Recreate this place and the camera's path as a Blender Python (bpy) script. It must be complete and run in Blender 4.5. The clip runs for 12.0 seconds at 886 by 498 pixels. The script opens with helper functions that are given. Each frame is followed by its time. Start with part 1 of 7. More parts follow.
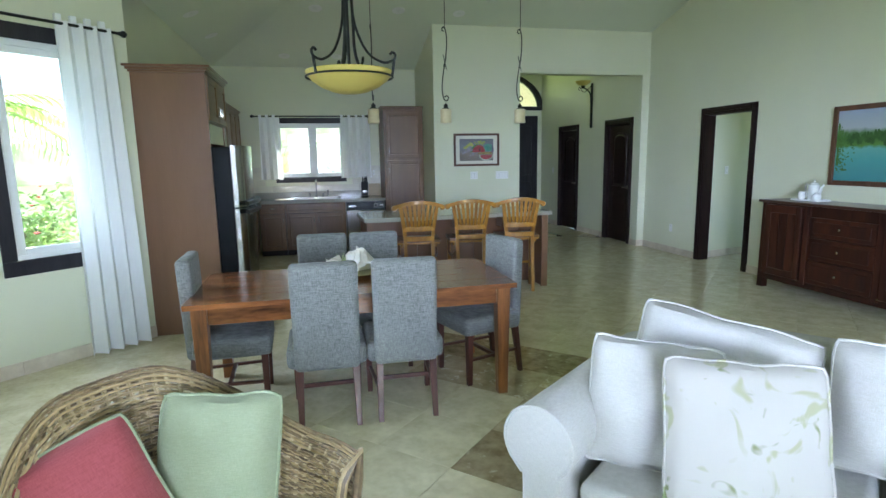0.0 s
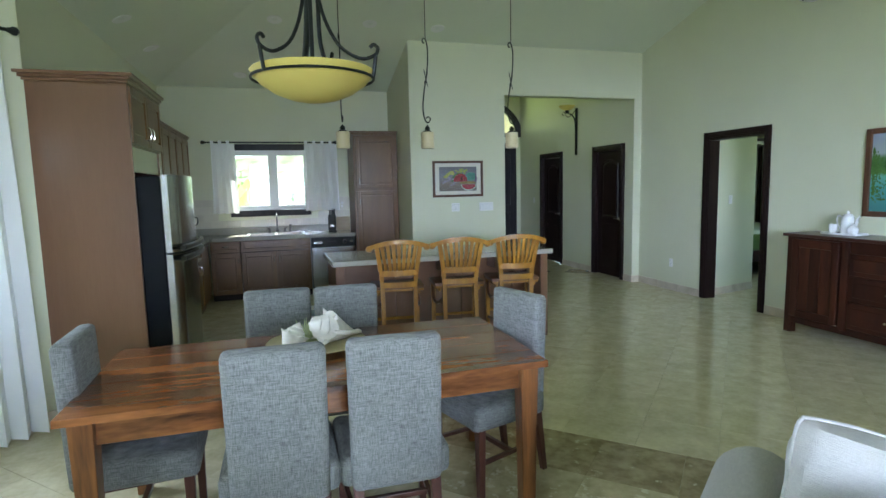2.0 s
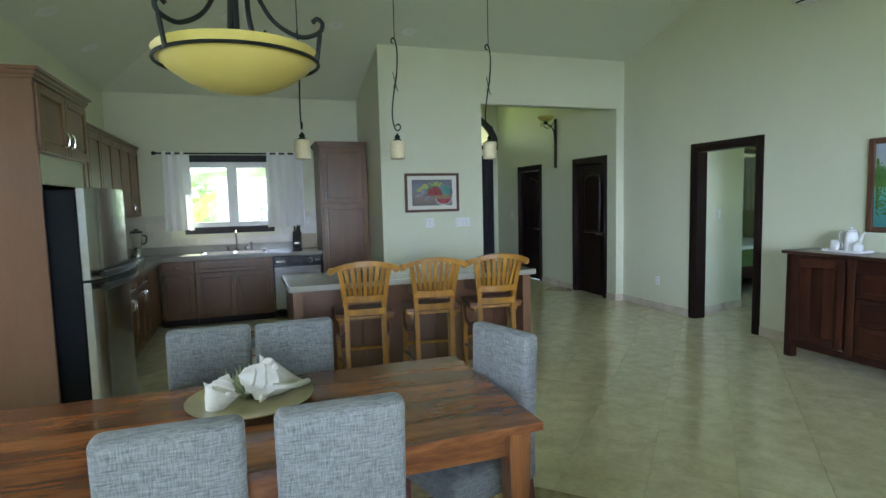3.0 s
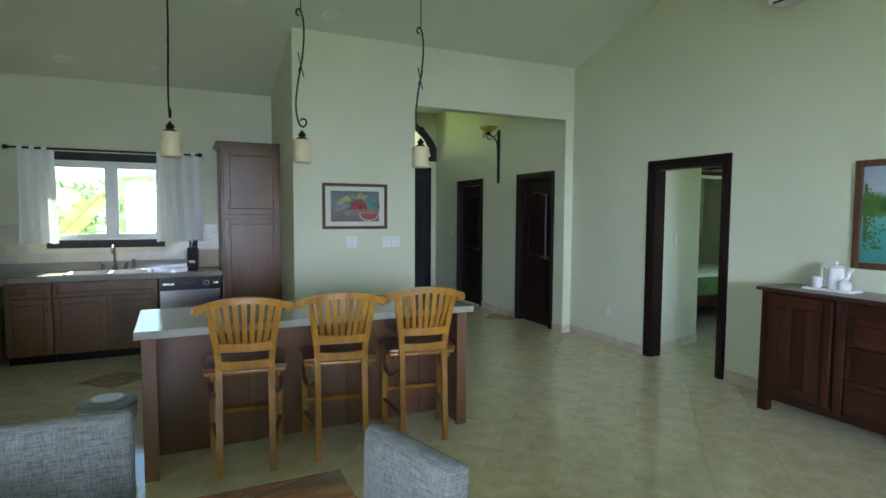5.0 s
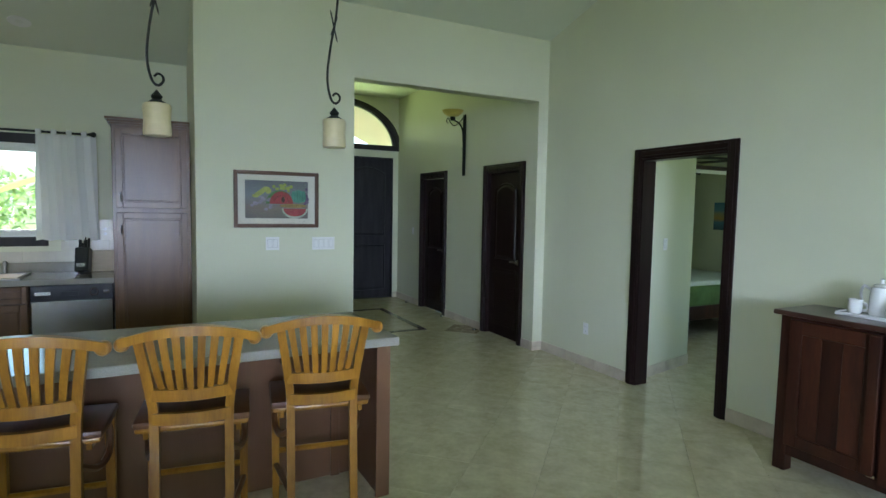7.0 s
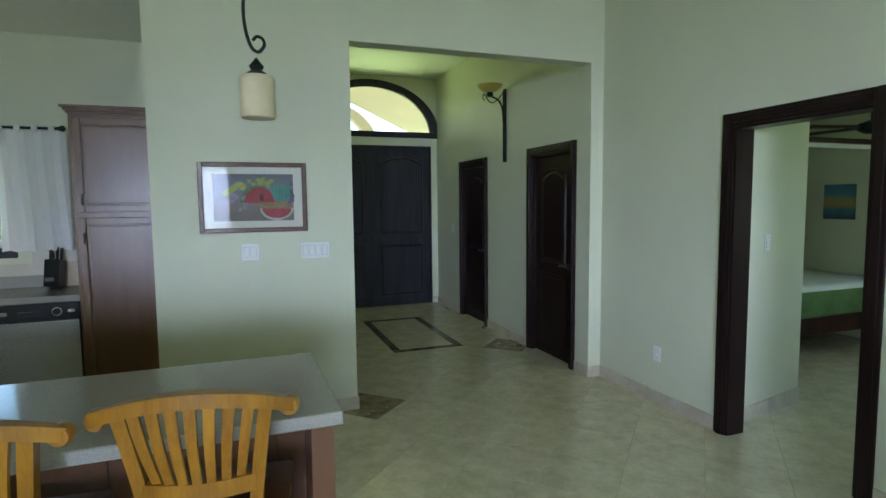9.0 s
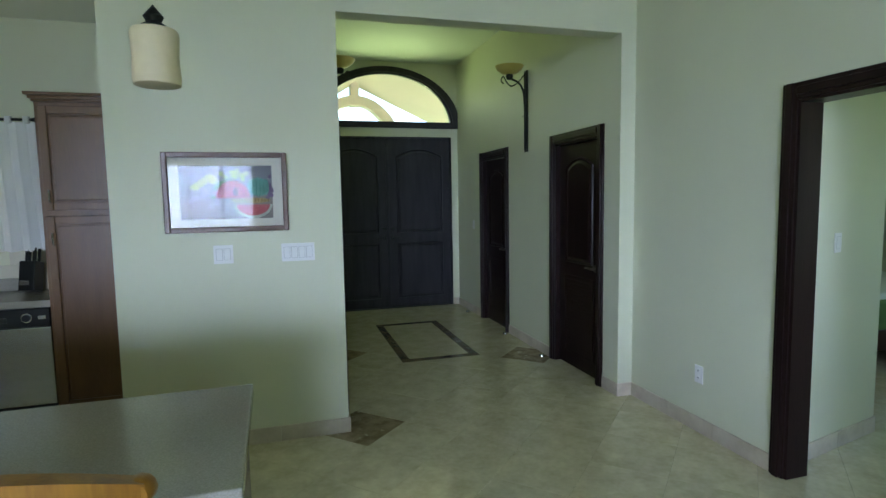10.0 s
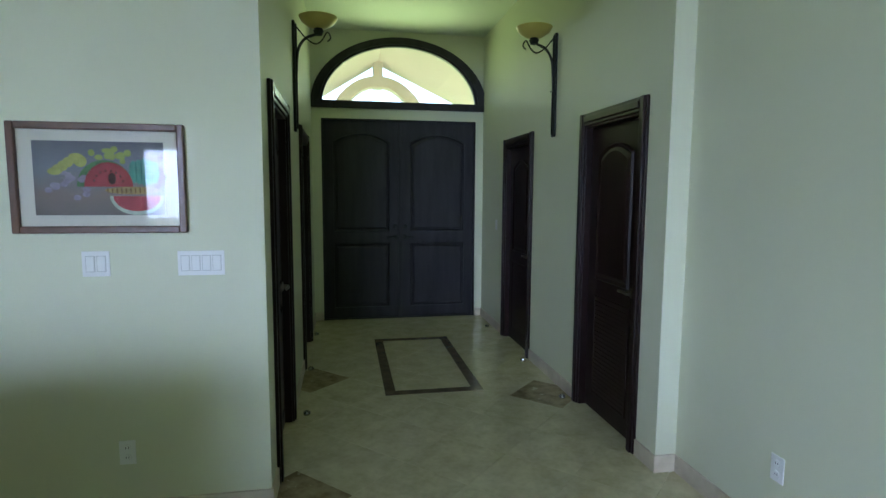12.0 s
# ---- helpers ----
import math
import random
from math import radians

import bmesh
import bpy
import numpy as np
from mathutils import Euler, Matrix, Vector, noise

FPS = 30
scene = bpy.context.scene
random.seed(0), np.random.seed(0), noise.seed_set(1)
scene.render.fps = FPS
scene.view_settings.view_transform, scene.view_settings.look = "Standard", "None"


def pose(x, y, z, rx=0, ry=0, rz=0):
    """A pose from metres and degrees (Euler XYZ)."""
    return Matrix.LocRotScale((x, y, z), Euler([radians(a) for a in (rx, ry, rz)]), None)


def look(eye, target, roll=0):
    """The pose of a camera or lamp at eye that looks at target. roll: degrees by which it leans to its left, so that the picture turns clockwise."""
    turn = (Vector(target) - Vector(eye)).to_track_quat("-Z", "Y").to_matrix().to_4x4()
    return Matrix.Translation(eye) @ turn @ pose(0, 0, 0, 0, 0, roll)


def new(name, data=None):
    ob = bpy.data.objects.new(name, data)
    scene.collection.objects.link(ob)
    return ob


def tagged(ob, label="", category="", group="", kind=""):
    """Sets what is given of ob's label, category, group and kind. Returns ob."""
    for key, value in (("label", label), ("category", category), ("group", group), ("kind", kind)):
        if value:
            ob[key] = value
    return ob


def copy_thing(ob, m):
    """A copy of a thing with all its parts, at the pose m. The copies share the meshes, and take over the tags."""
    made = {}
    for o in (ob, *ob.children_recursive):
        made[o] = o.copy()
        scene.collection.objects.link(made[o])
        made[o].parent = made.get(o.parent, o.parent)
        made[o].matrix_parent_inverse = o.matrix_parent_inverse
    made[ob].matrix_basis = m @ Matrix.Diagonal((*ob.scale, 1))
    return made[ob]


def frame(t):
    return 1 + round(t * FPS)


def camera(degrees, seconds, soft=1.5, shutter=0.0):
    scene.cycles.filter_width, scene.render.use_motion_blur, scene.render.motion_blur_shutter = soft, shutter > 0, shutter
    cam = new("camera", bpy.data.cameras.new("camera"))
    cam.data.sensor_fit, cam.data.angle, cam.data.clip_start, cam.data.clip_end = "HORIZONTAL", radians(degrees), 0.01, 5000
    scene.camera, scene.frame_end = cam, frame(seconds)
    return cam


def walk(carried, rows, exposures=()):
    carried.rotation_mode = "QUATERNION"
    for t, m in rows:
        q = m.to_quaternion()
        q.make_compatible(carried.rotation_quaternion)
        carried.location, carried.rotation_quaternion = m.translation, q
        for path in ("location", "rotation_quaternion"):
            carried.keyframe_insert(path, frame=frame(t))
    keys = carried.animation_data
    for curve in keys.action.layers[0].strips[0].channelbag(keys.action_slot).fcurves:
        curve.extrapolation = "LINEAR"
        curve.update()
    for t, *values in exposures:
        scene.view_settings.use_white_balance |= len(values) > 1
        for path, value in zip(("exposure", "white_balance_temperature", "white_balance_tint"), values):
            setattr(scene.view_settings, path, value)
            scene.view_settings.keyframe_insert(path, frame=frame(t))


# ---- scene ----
cam = camera(78.0, 12.0)
PATH = [
    (0, (0.51, 0.88, 1.495), (0.951, 2.803, 1.169), -1.0),
    (0.5, (0.434, 1.107, 1.473), (0.912, 3.026, 1.176), -0.5),
    (1, (0.441, 1.348, 1.48), (0.947, 3.263, 1.201), -0.6),
    (1.5, (0.506, 1.597, 1.5), (1.033, 3.509, 1.244), -1.1),
    (2, (0.577, 1.842, 1.512), (1.139, 3.748, 1.287), -1.3),
    (2.5, (0.66, 2.087, 1.513), (1.263, 3.983, 1.311), -1.3),
    (3, (0.763, 2.336, 1.516), (1.41, 4.221, 1.339), -1.4),
    (5, (1.263, 3.221, 1.544), (2.11, 5.028, 1.415), 0.3),
    (5.5, (1.43, 3.438, 1.55), (2.319, 5.223, 1.41), 0.7),
    (6, (1.611, 3.639, 1.557), (2.524, 5.413, 1.412), 1.0),
    (6.5, (1.822, 3.843, 1.55), (2.74, 5.614, 1.403), 1.0),
    (7, (2.039, 4.039, 1.554), (2.942, 5.818, 1.411), 1.0),
    (9, (2.841, 4.897, 1.568), (3.518, 6.771, 1.399), -0.6),
    (9.5, (3.038, 5.12, 1.56), (3.647, 7.017, 1.387), -0.8),
    (10, (3.247, 5.345, 1.555), (3.795, 7.26, 1.372), -1.0),
    (10.5, (3.452, 5.571, 1.561), (3.941, 7.5, 1.368), -0.8),
    (11, (3.634, 5.794, 1.556), (4.074, 7.735, 1.356), -0.3),
    (11.5, (3.801, 6.035, 1.56), (4.198, 7.984, 1.352), 0.2),
    (12, (3.975, 6.275, 1.564), (4.326, 8.233, 1.358), 0.3),
]
walk(cam, [(t, look(eye, target, roll)) for t, eye, target, roll in PATH], [(0, 2.67, 6050, -1.5), (2, 2.65, 6140, -2.5), (3, 2.58, 6170, -3), (6, 2.53, 6200, -3), (9, 2.54, 6120, -2.5), (12, 2.58, 5800, -2)])

# ---- light ----
SUN_EL, SUN_ROT = 62.0, 200.0
world = bpy.data.worlds.new("sky")
scene.world = world
world.use_nodes = True
wn = world.node_tree.nodes
sky = wn.new("ShaderNodeTexSky")
sky.sky_type, sky.sun_disc = 'NISHITA', False
sky.sun_elevation, sky.sun_rotation = radians(SUN_EL), radians(SUN_ROT)
world.node_tree.links.new(sky.outputs[0], wn["Background"].inputs[0])
wn["Background"].inputs[1].default_value = 0.15
sun = new("sun", bpy.data.lights.new("sun", 'SUN'))
sun.data.energy, sun.data.angle, sun.data.color = 5.0, radians(0.6), (1.0, 0.95, 0.86)
sun.matrix_world = pose(0, 0, 20, 90 - SUN_EL, 0, 180 - SUN_ROT + 180)


def window_light(x, y, z, w, h, watts, rx, rz, color=(0.66, 0.80, 1.0), spread=180):
    """Area lamp set in an opening, in place of light of the sky, or of the sunlit ground."""
    la = new("window_light", bpy.data.lights.new("window_light", 'AREA'))
    la.data.shape, la.data.size, la.data.size_y = 'RECTANGLE', w, h
    la.data.energy, la.data.color, la.data.spread = watts, color, radians(spread)
    la.matrix_world = pose(x, y, z, rx, 0, rz)
    return la


LAWN, BLUE, PALE = (0.96, 1.0, 0.42), (0.61, 0.655, 1.0), (0.84, 0.89, 1.0)
# terrace doors: lamps for low blue sky under a supposed roof, sunlit terrace and lawn
for turn, watts in ((-30, 4.5), (-15, 3.6), (0, 2.2), (20, 2.4)):
    window_light(1.03, -1.95, 1.70, 2.9, 1.5, watts, 85, turn, BLUE, 34)
window_light(1.03, -1.94, 1.30, 3.0, 1.8, 8.0, 74, 0, PALE)
window_light(1.03, -1.93, 0.75, 3.0, 1.3, 3.5, 96, 0, LAWN, 160)
# unseen west window, assumed; its lamps light the room from the side
for turn in (-92, -64):
    window_light(-2.47, 1.97, 1.70, 2.6, 1.2, 1.35, 82, turn, BLUE, 40)
window_light(-2.46, 1.97, 1.75, 2.7, 1.0, 3.8, 58, -90, PALE)
window_light(-2.45, 1.97, 1.35, 2.7, 0.9, 2, 100, -90, LAWN, 160)
# bay and fanlight windows, and a lamp added in an unseen bedroom opening
window_light(-1.58, 5.40, 1.8, 0.6, 1.1, 4.2, 62, -135, (0.72, 0.78, 1.0), 110)
window_light(4.64, 13.12, 2.85, 1.3, 0.5, 1.2, 116, 180, (0.88, 1.0, 0.45), 100)
window_light(9.42, 6.7, 1.5, 1.3, 1.1, 0.9, 80, 90)


# ---- materials ----
def nodes_of(name):
    m = bpy.data.materials.new(name)
    m.use_nodes = True
    nt = m.node_tree
    return m, nt, nt.nodes["Principled BSDF"]


def surface(name, color, rough=0.5, metal=0.0, vary=0.12, scale=3.0, fine=60.0, bump=0.05, stretch=(1, 1, 1), rand=0.0, spec=0.5, coat=0.0, second=None, contrast=0.5):
    """A painted, stone, wood or cloth surface with variation at two scales."""
    m, nt, bs = nodes_of(name)
    N, L = nt.nodes.new, nt.links.new
    tc, mp = N("ShaderNodeTexCoord"), N("ShaderNodeMapping")
    mp.inputs["Scale"].default_value = stretch
    L(tc.outputs["Object"], mp.inputs[0])
    n1, n2 = N("ShaderNodeTexNoise"), N("ShaderNodeTexNoise")
    n1.inputs["Scale"].default_value, n2.inputs["Scale"].default_value = scale, fine
    n1.inputs["Detail"].default_value, n2.inputs["Detail"].default_value = 5, 3
    off = None
    if rand:
        oi = N("ShaderNodeObjectInfo")
        ad = N("ShaderNodeVectorMath")
        sc = N("ShaderNodeMath")
        sc.operation, sc.inputs[1].default_value = 'MULTIPLY', 37.0
        L(oi.outputs["Random"], sc.inputs[0])
        L(mp.outputs[0], ad.inputs[0])
        L(sc.outputs[0], ad.inputs[1])
        src = ad.outputs[0]
        off = oi
    else:
        src = mp.outputs[0]
    L(src, n1.inputs[0])
    L(src, n2.inputs[0])
    ramp = N("ShaderNodeValToRGB")
    dark = second or tuple(c * (1 - vary * 2) for c in color)
    lite = tuple(min(1, c * (1 + vary)) for c in color)
    ramp.color_ramp.elements[0].position, ramp.color_ramp.elements[1].position = 0.5 - contrast / 2, 0.5 + contrast / 2
    ramp.color_ramp.elements[0].color, ramp.color_ramp.elements[1].color = (*dark, 1), (*lite, 1)
    mix = N("ShaderNodeMath")
    mix.operation = 'MULTIPLY_ADD'
    mix.inputs[1].default_value = 0.3
    L(n2.outputs["Fac"], mix.inputs[0])
    sub = N("ShaderNodeMath")
    sub.operation, sub.inputs[1].default_value = 'SUBTRACT', 0.15
    L(n1.outputs["Fac"], sub.inputs[0])
    L(sub.outputs[0], mix.inputs[2])
    L(mix.outputs[0], ramp.inputs[0])
    out = ramp.outputs[0]
    if rand:
        hs = N("ShaderNodeHueSaturation")
        mr = N("ShaderNodeMapRange")
        mr.inputs[3].default_value, mr.inputs[4].default_value = 1 - rand, 1 + rand
        L(off.outputs["Random"], mr.inputs[0])
        L(mr.outputs[0], hs.inputs["Value"])
        L(out, hs.inputs["Color"])
        out = hs.outputs[0]
    L(out, bs.inputs["Base Color"])
    bs.inputs["Roughness"].default_value, bs.inputs["Metallic"].default_value = rough, metal
    bs.inputs["Specular IOR Level"].default_value, bs.inputs["Coat Weight"].default_value = spec, coat
    if coat:
        bs.inputs["Coat Roughness"].default_value = 0.15
    if bump:
        bp = N("ShaderNodeBump")
        bp.inputs["Strength"].default_value, bp.inputs["Distance"].default_value = bump, 0.01
        L(n2.outputs["Fac"], bp.inputs["Height"])
        L(bp.outputs[0], bs.inputs["Normal"])
    return m




def glass(name, tint=(1, 1, 1), rough=0.0):
    m, nt, bs = nodes_of(name)
    bs.inputs["Base Color"].default_value = (*tint, 1)
    bs.inputs["Roughness"].default_value, bs.inputs["Transmission Weight"].default_value = rough, 1.0
    bs.inputs["IOR"].default_value = 1.45
    return m


def pane_glass(name, ior=1.5):
    """Thin pane: clear, with a little gloss."""
    m, nt, bs = nodes_of(name)
    N, L = nt.nodes.new, nt.links.new
    tr, gl, mx, fr = N("ShaderNodeBsdfTransparent"), N("ShaderNodeBsdfGlossy"), N("ShaderNodeMixShader"), N("ShaderNodeFresnel")
    gl.inputs["Roughness"].default_value = 0.01
    fr.inputs[0].default_value = ior
    L(fr.outputs[0], mx.inputs[0])
    L(tr.outputs[0], mx.inputs[1])
    L(gl.outputs[0], mx.inputs[2])
    L(mx.outputs[0], nt.nodes["Material Output"].inputs[0])
    return m


M_WALL = surface("wall_paint", (0.665, 0.675, 0.505), 0.6, vary=0.02, scale=1.2, fine=160, bump=0.03)
M_CEIL = surface("ceiling_paint", (0.71, 0.75, 0.63), 0.75, vary=0.02, scale=0.8, fine=120, bump=0.03)
M_TRAV = surface("polished_travertine", (0.78, 0.715, 0.52), 0.085, vary=0.05, scale=7.5, fine=30, bump=0.0, rand=0.02, second=(0.55, 0.485, 0.31), contrast=0.66, spec=0.55)
M_TRAV_D = surface("dark_travertine", (0.42, 0.345, 0.22), 0.12, vary=0.12, scale=11, fine=30, bump=0.0, rand=0.06, second=(0.27, 0.21, 0.12), contrast=0.35)
M_TRAV_M = surface("tan_travertine", (0.60, 0.52, 0.35), 0.1, vary=0.1, scale=9, fine=30, bump=0.0, rand=0.05, second=(0.42, 0.35, 0.22), contrast=0.45)


def flecks(m, pale, low, high):
    """Pale fossil flecks and filled pits in a stone."""
    nt = m.node_tree
    N, L = nt.nodes.new, nt.links.new
    bs = next(n for n in nt.nodes if n.type == 'BSDF_PRINCIPLED')
    src = bs.inputs["Base Color"].links[0].from_socket
    tc, oi, ad, n1, ramp, mx = N("ShaderNodeTexCoord"), N("ShaderNodeObjectInfo"), N("ShaderNodeVectorMath"), N("ShaderNodeTexNoise"), N("ShaderNodeValToRGB"), N("ShaderNodeMixRGB")
    sc = N("ShaderNodeMath")
    sc.operation, sc.inputs[1].default_value = 'MULTIPLY', 53.0
    L(oi.outputs["Random"], sc.inputs[0])
    L(tc.outputs["Object"], ad.inputs[0])
    L(sc.outputs[0], ad.inputs[1])
    L(ad.outputs[0], n1.inputs[0])
    n1.inputs["Scale"].default_value, n1.inputs["Detail"].default_value, n1.inputs["Roughness"].default_value = 14, 4, 0.62
    ramp.color_ramp.elements[0].position, ramp.color_ramp.elements[1].position = low, high
    L(n1.outputs["Fac"], ramp.inputs[0])
    L(ramp.outputs[0], mx.inputs[0])
    L(src, mx.inputs[1])
    mx.inputs[2].default_value = (*pale, 1)
    L(mx.outputs[0], bs.inputs["Base Color"])


flecks(M_TRAV_D, (0.62, 0.55, 0.40), 0.61, 0.68)
flecks(M_TRAV_M, (0.74, 0.68, 0.52), 0.57, 0.66)
M_GROUT = surface("grout", (0.50, 0.45, 0.34), 0.8, vary=0.08)
M_BASE = surface("honed_travertine", (0.62, 0.55, 0.44), 0.4, vary=0.08, scale=5, fine=30, rand=0.07, second=(0.48, 0.41, 0.31))
M_ESP = surface("espresso_wood", (0.018, 0.009, 0.008), 0.36, vary=0.25, scale=2, fine=26, bump=0.05, stretch=(6, 6, 0.6), spec=0.22)
M_FDOOR = surface("weathered_black_wood", (0.026, 0.024, 0.029), 0.5, vary=0.3, scale=2.2, fine=30, bump=0.06, stretch=(5, 5, 0.7), second=(0.010, 0.010, 0.013), spec=0.3)
M_WHITE = surface("white_plastic", (0.80, 0.80, 0.78), 0.4, vary=0.02, bump=0.01)
M_VINYL = surface("white_vinyl", (0.78, 0.79, 0.77), 0.35, vary=0.02, bump=0.01)
M_CHERRY = surface("cherry_cabinet", (0.17, 0.086, 0.028), 0.33, vary=0.12, scale=1.5, fine=22, bump=0.03, stretch=(5, 5, 0.6), second=(0.105, 0.048, 0.017), coat=0.05)
M_CHERRYP = surface("cherry_panel", (0.175, 0.088, 0.046), 0.3, vary=0.05, scale=0.9, fine=24, bump=0.02, stretch=(5, 5, 0.45), second=(0.14, 0.066, 0.033), coat=0.35)
M_TABLE = surface("dining_wood", (0.24, 0.088, 0.027), 0.2, vary=0.25, scale=1.6, fine=13, bump=0.04, stretch=(1.0, 5, 5), rand=0.10, second=(0.045, 0.016, 0.007), coat=0.3, contrast=0.4)
M_TLEG = surface("dining_wood_upright", (0.27, 0.105, 0.030), 0.28, vary=0.2, scale=1.6, fine=13, bump=0.05, stretch=(8, 8, 0.8), second=(0.08, 0.028, 0.010), coat=0.2, contrast=0.4)
M_TEAK = surface("honey_teak", (0.35, 0.165, 0.016), 0.34, vary=0.15, scale=2.5, fine=20, bump=0.04, stretch=(6, 6, 0.8), rand=0.08, second=(0.21, 0.088, 0.008), coat=0.2)
M_TEAKD = surface("dark_seat_wood", (0.13, 0.052, 0.02), 0.3, vary=0.2, scale=2.5, fine=20, bump=0.04, stretch=(6, 1, 1), coat=0.2)
M_LEG = surface("mahogany_leg", (0.085, 0.028, 0.022), 0.3, vary=0.2, scale=3, fine=25, bump=0.03, stretch=(6, 6, 0.8), coat=0.2)
M_SIDE = surface("dark_acacia", (0.044, 0.013, 0.006), 0.36, vary=0.25, scale=1.6, fine=15, bump=0.05, stretch=(6, 6, 0.8), rand=0.3, second=(0.013, 0.005, 0.004), contrast=0.4, spec=0.35)
M_SIDET = surface("dark_acacia_top", (0.05, 0.02, 0.014), 0.3, vary=0.25, scale=1.6, fine=15, bump=0.04, stretch=(6, 0.8, 6), second=(0.03, 0.014, 0.01), coat=0.2)
M_STONE = surface("speckled_quartz", (0.38, 0.365, 0.315), 0.12, vary=0.08, scale=190, fine=500, bump=0.0, second=(0.27, 0.255, 0.215), contrast=0.6)
M_STEEL = surface("brushed_steel", (0.46, 0.46, 0.45), 0.24, 1.0, vary=0.05, scale=2, fine=90, bump=0.02, stretch=(1, 1, 12))
M_CHROME = surface("chrome", (0.75, 0.75, 0.75), 0.12, 1.0, vary=0.02, bump=0.0)
M_BLACK = surface("black_plastic", (0.008, 0.009, 0.010), 0.28, vary=0.1, bump=0.02)
M_FSIDE = surface("black_textured_steel", (0.006, 0.007, 0.009), 0.38, vary=0.1, fine=300, bump=0.05, spec=0.10)
M_IRON = surface("black_iron", (0.022, 0.026, 0.024), 0.45, 0.6, vary=0.2, fine=80, bump=0.08)
M_BRONZE = surface("aged_bronze", (0.30, 0.27, 0.235), 0.28, 1.0, vary=0.15, fine=80, bump=0.03)
M_AMBER = surface("amber_glass", (0.50, 0.44, 0.115), 0.4, vary=0.1, scale=5, fine=14, bump=0.0, second=(0.54, 0.42, 0.11))
M_CREAMG = surface("cream_glass", (0.62, 0.54, 0.33), 0.42, vary=0.08, scale=8, fine=30, bump=0.0)
M_GLASS = glass("clear_glass")
M_PANE = pane_glass("window_pane")
M_PICGLASS = pane_glass("low_gloss_picture_glass", 1.24)
M_PORC = surface("white_porcelain", (0.80, 0.80, 0.79), 0.15, vary=0.02, bump=0.0)


def weave(name, a, b, size=700.0, rough=0.9, lo=0.44, hi=0.74):
    """Cloth with crossed threads."""
    m, nt, bs = nodes_of(name)
    N, L = nt.nodes.new, nt.links.new
    tc = N("ShaderNodeTexCoord")
    outs = []
    for st in ((0.7, 0.7, 9), (9, 9, 1)):
        mp, no = N("ShaderNodeMapping"), N("ShaderNodeTexNoise")
        mp.inputs["Scale"].default_value = st
        no.inputs["Scale"].default_value, no.inputs["Detail"].default_value = size / 20, 3
        L(tc.outputs["Object"], mp.inputs[0])
        L(mp.outputs[0], no.inputs[0])
        outs.append(no)
    ad = N("ShaderNodeMath")
    ad.operation = 'ADD'
    L(outs[0].outputs["Fac"], ad.inputs[0])
    L(outs[1].outputs["Fac"], ad.inputs[1])
    big = N("ShaderNodeTexNoise")
    big.inputs["Scale"].default_value = 4
    L(tc.outputs["Object"], big.inputs[0])
    ad2 = N("ShaderNodeMath")
    ad2.operation, ad2.inputs[1].default_value = 'MULTIPLY_ADD', 0.25
    L(big.outputs["Fac"], ad2.inputs[0])
    L(ad.outputs[0], ad2.inputs[2])
    rp = N("ShaderNodeValToRGB")
    rp.color_ramp.elements[0].position, rp.color_ramp.elements[1].position = lo, hi
    half = N("ShaderNodeMath")
    half.operation, half.inputs[1].default_value = 'MULTIPLY', 0.5
    L(ad2.outputs[0], half.inputs[0])
    L(half.outputs[0], rp.inputs[0])
    rp.color_ramp.elements[0].color, rp.color_ramp.elements[1].color = (*a, 1), (*b, 1)
    L(rp.outputs[0], bs.inputs["Base Color"])
    bp = N("ShaderNodeBump")
    bp.inputs["Strength"].default_value, bp.inputs["Distance"].default_value = 0.35, 0.004
    L(ad.outputs[0], bp.inputs["Height"])
    L(bp.outputs[0], bs.inputs["Normal"])
    bs.inputs["Roughness"].default_value = rough
    bs.inputs["Sheen Weight"].default_value = 0.1
    return m


M_TWEED = weave("grey_tweed", (0.072, 0.075, 0.070), (0.265, 0.27, 0.25), 720, 0.9, 0.40, 0.77)
M_SOFA = weave("off_white_linen", (0.37, 0.357, 0.318), (0.46, 0.443, 0.40), 1200)


# ---- mesh helpers ----
def thing(name, label, category, m=None, group=""):
    ob = tagged(new(name), label, category, group)
    if m is not None:
        ob.matrix_basis = m
    return ob


def part(name, bm, material, parent=None, label="", smooth=False):
    me = bpy.data.meshes.new(name)
    bmesh.ops.recalc_face_normals(bm, faces=bm.faces)
    bm.to_mesh(me)
    bm.free()
    me.materials.append(material)
    if smooth:
        for p in me.polygons:
            p.use_smooth = True
        me.set_sharp_from_angle(angle=radians(40))
    ob = new(name, me)
    if parent is not None:
        ob.parent = parent
    if label:
        ob["label"] = label
    return ob


def solid(name, bm, material, label, category, kind="", group="", smooth=False):
    return tagged(part(name, bm, material, None, label, smooth), label, category, group, kind)


def box(x0, y0, z0, x1, y1, z1, bevel=0.0, bm=None, seg=2):
    """An upright block between two corners, with softened edges."""
    b = bmesh.new()
    bmesh.ops.create_cube(b, size=1)
    for v in b.verts:
        v.co = Vector((x0 + (v.co.x + 0.5) * (x1 - x0), y0 + (v.co.y + 0.5) * (y1 - y0), z0 + (v.co.z + 0.5) * (z1 - z0)))
    if bevel:
        bmesh.ops.bevel(b, geom=b.edges[:], offset=bevel, segments=seg, profile=0.5, affect='EDGES')
    return merge(bm, b)


def merge(bm, b, m=None):
    if m is not None:
        bmesh.ops.transform(b, matrix=m, verts=b.verts)
    if bm is None:
        return b
    me = bpy.data.meshes.new("tmp")
    b.to_mesh(me)
    b.free()
    bm.from_mesh(me)
    bpy.data.meshes.remove(me)
    return bm


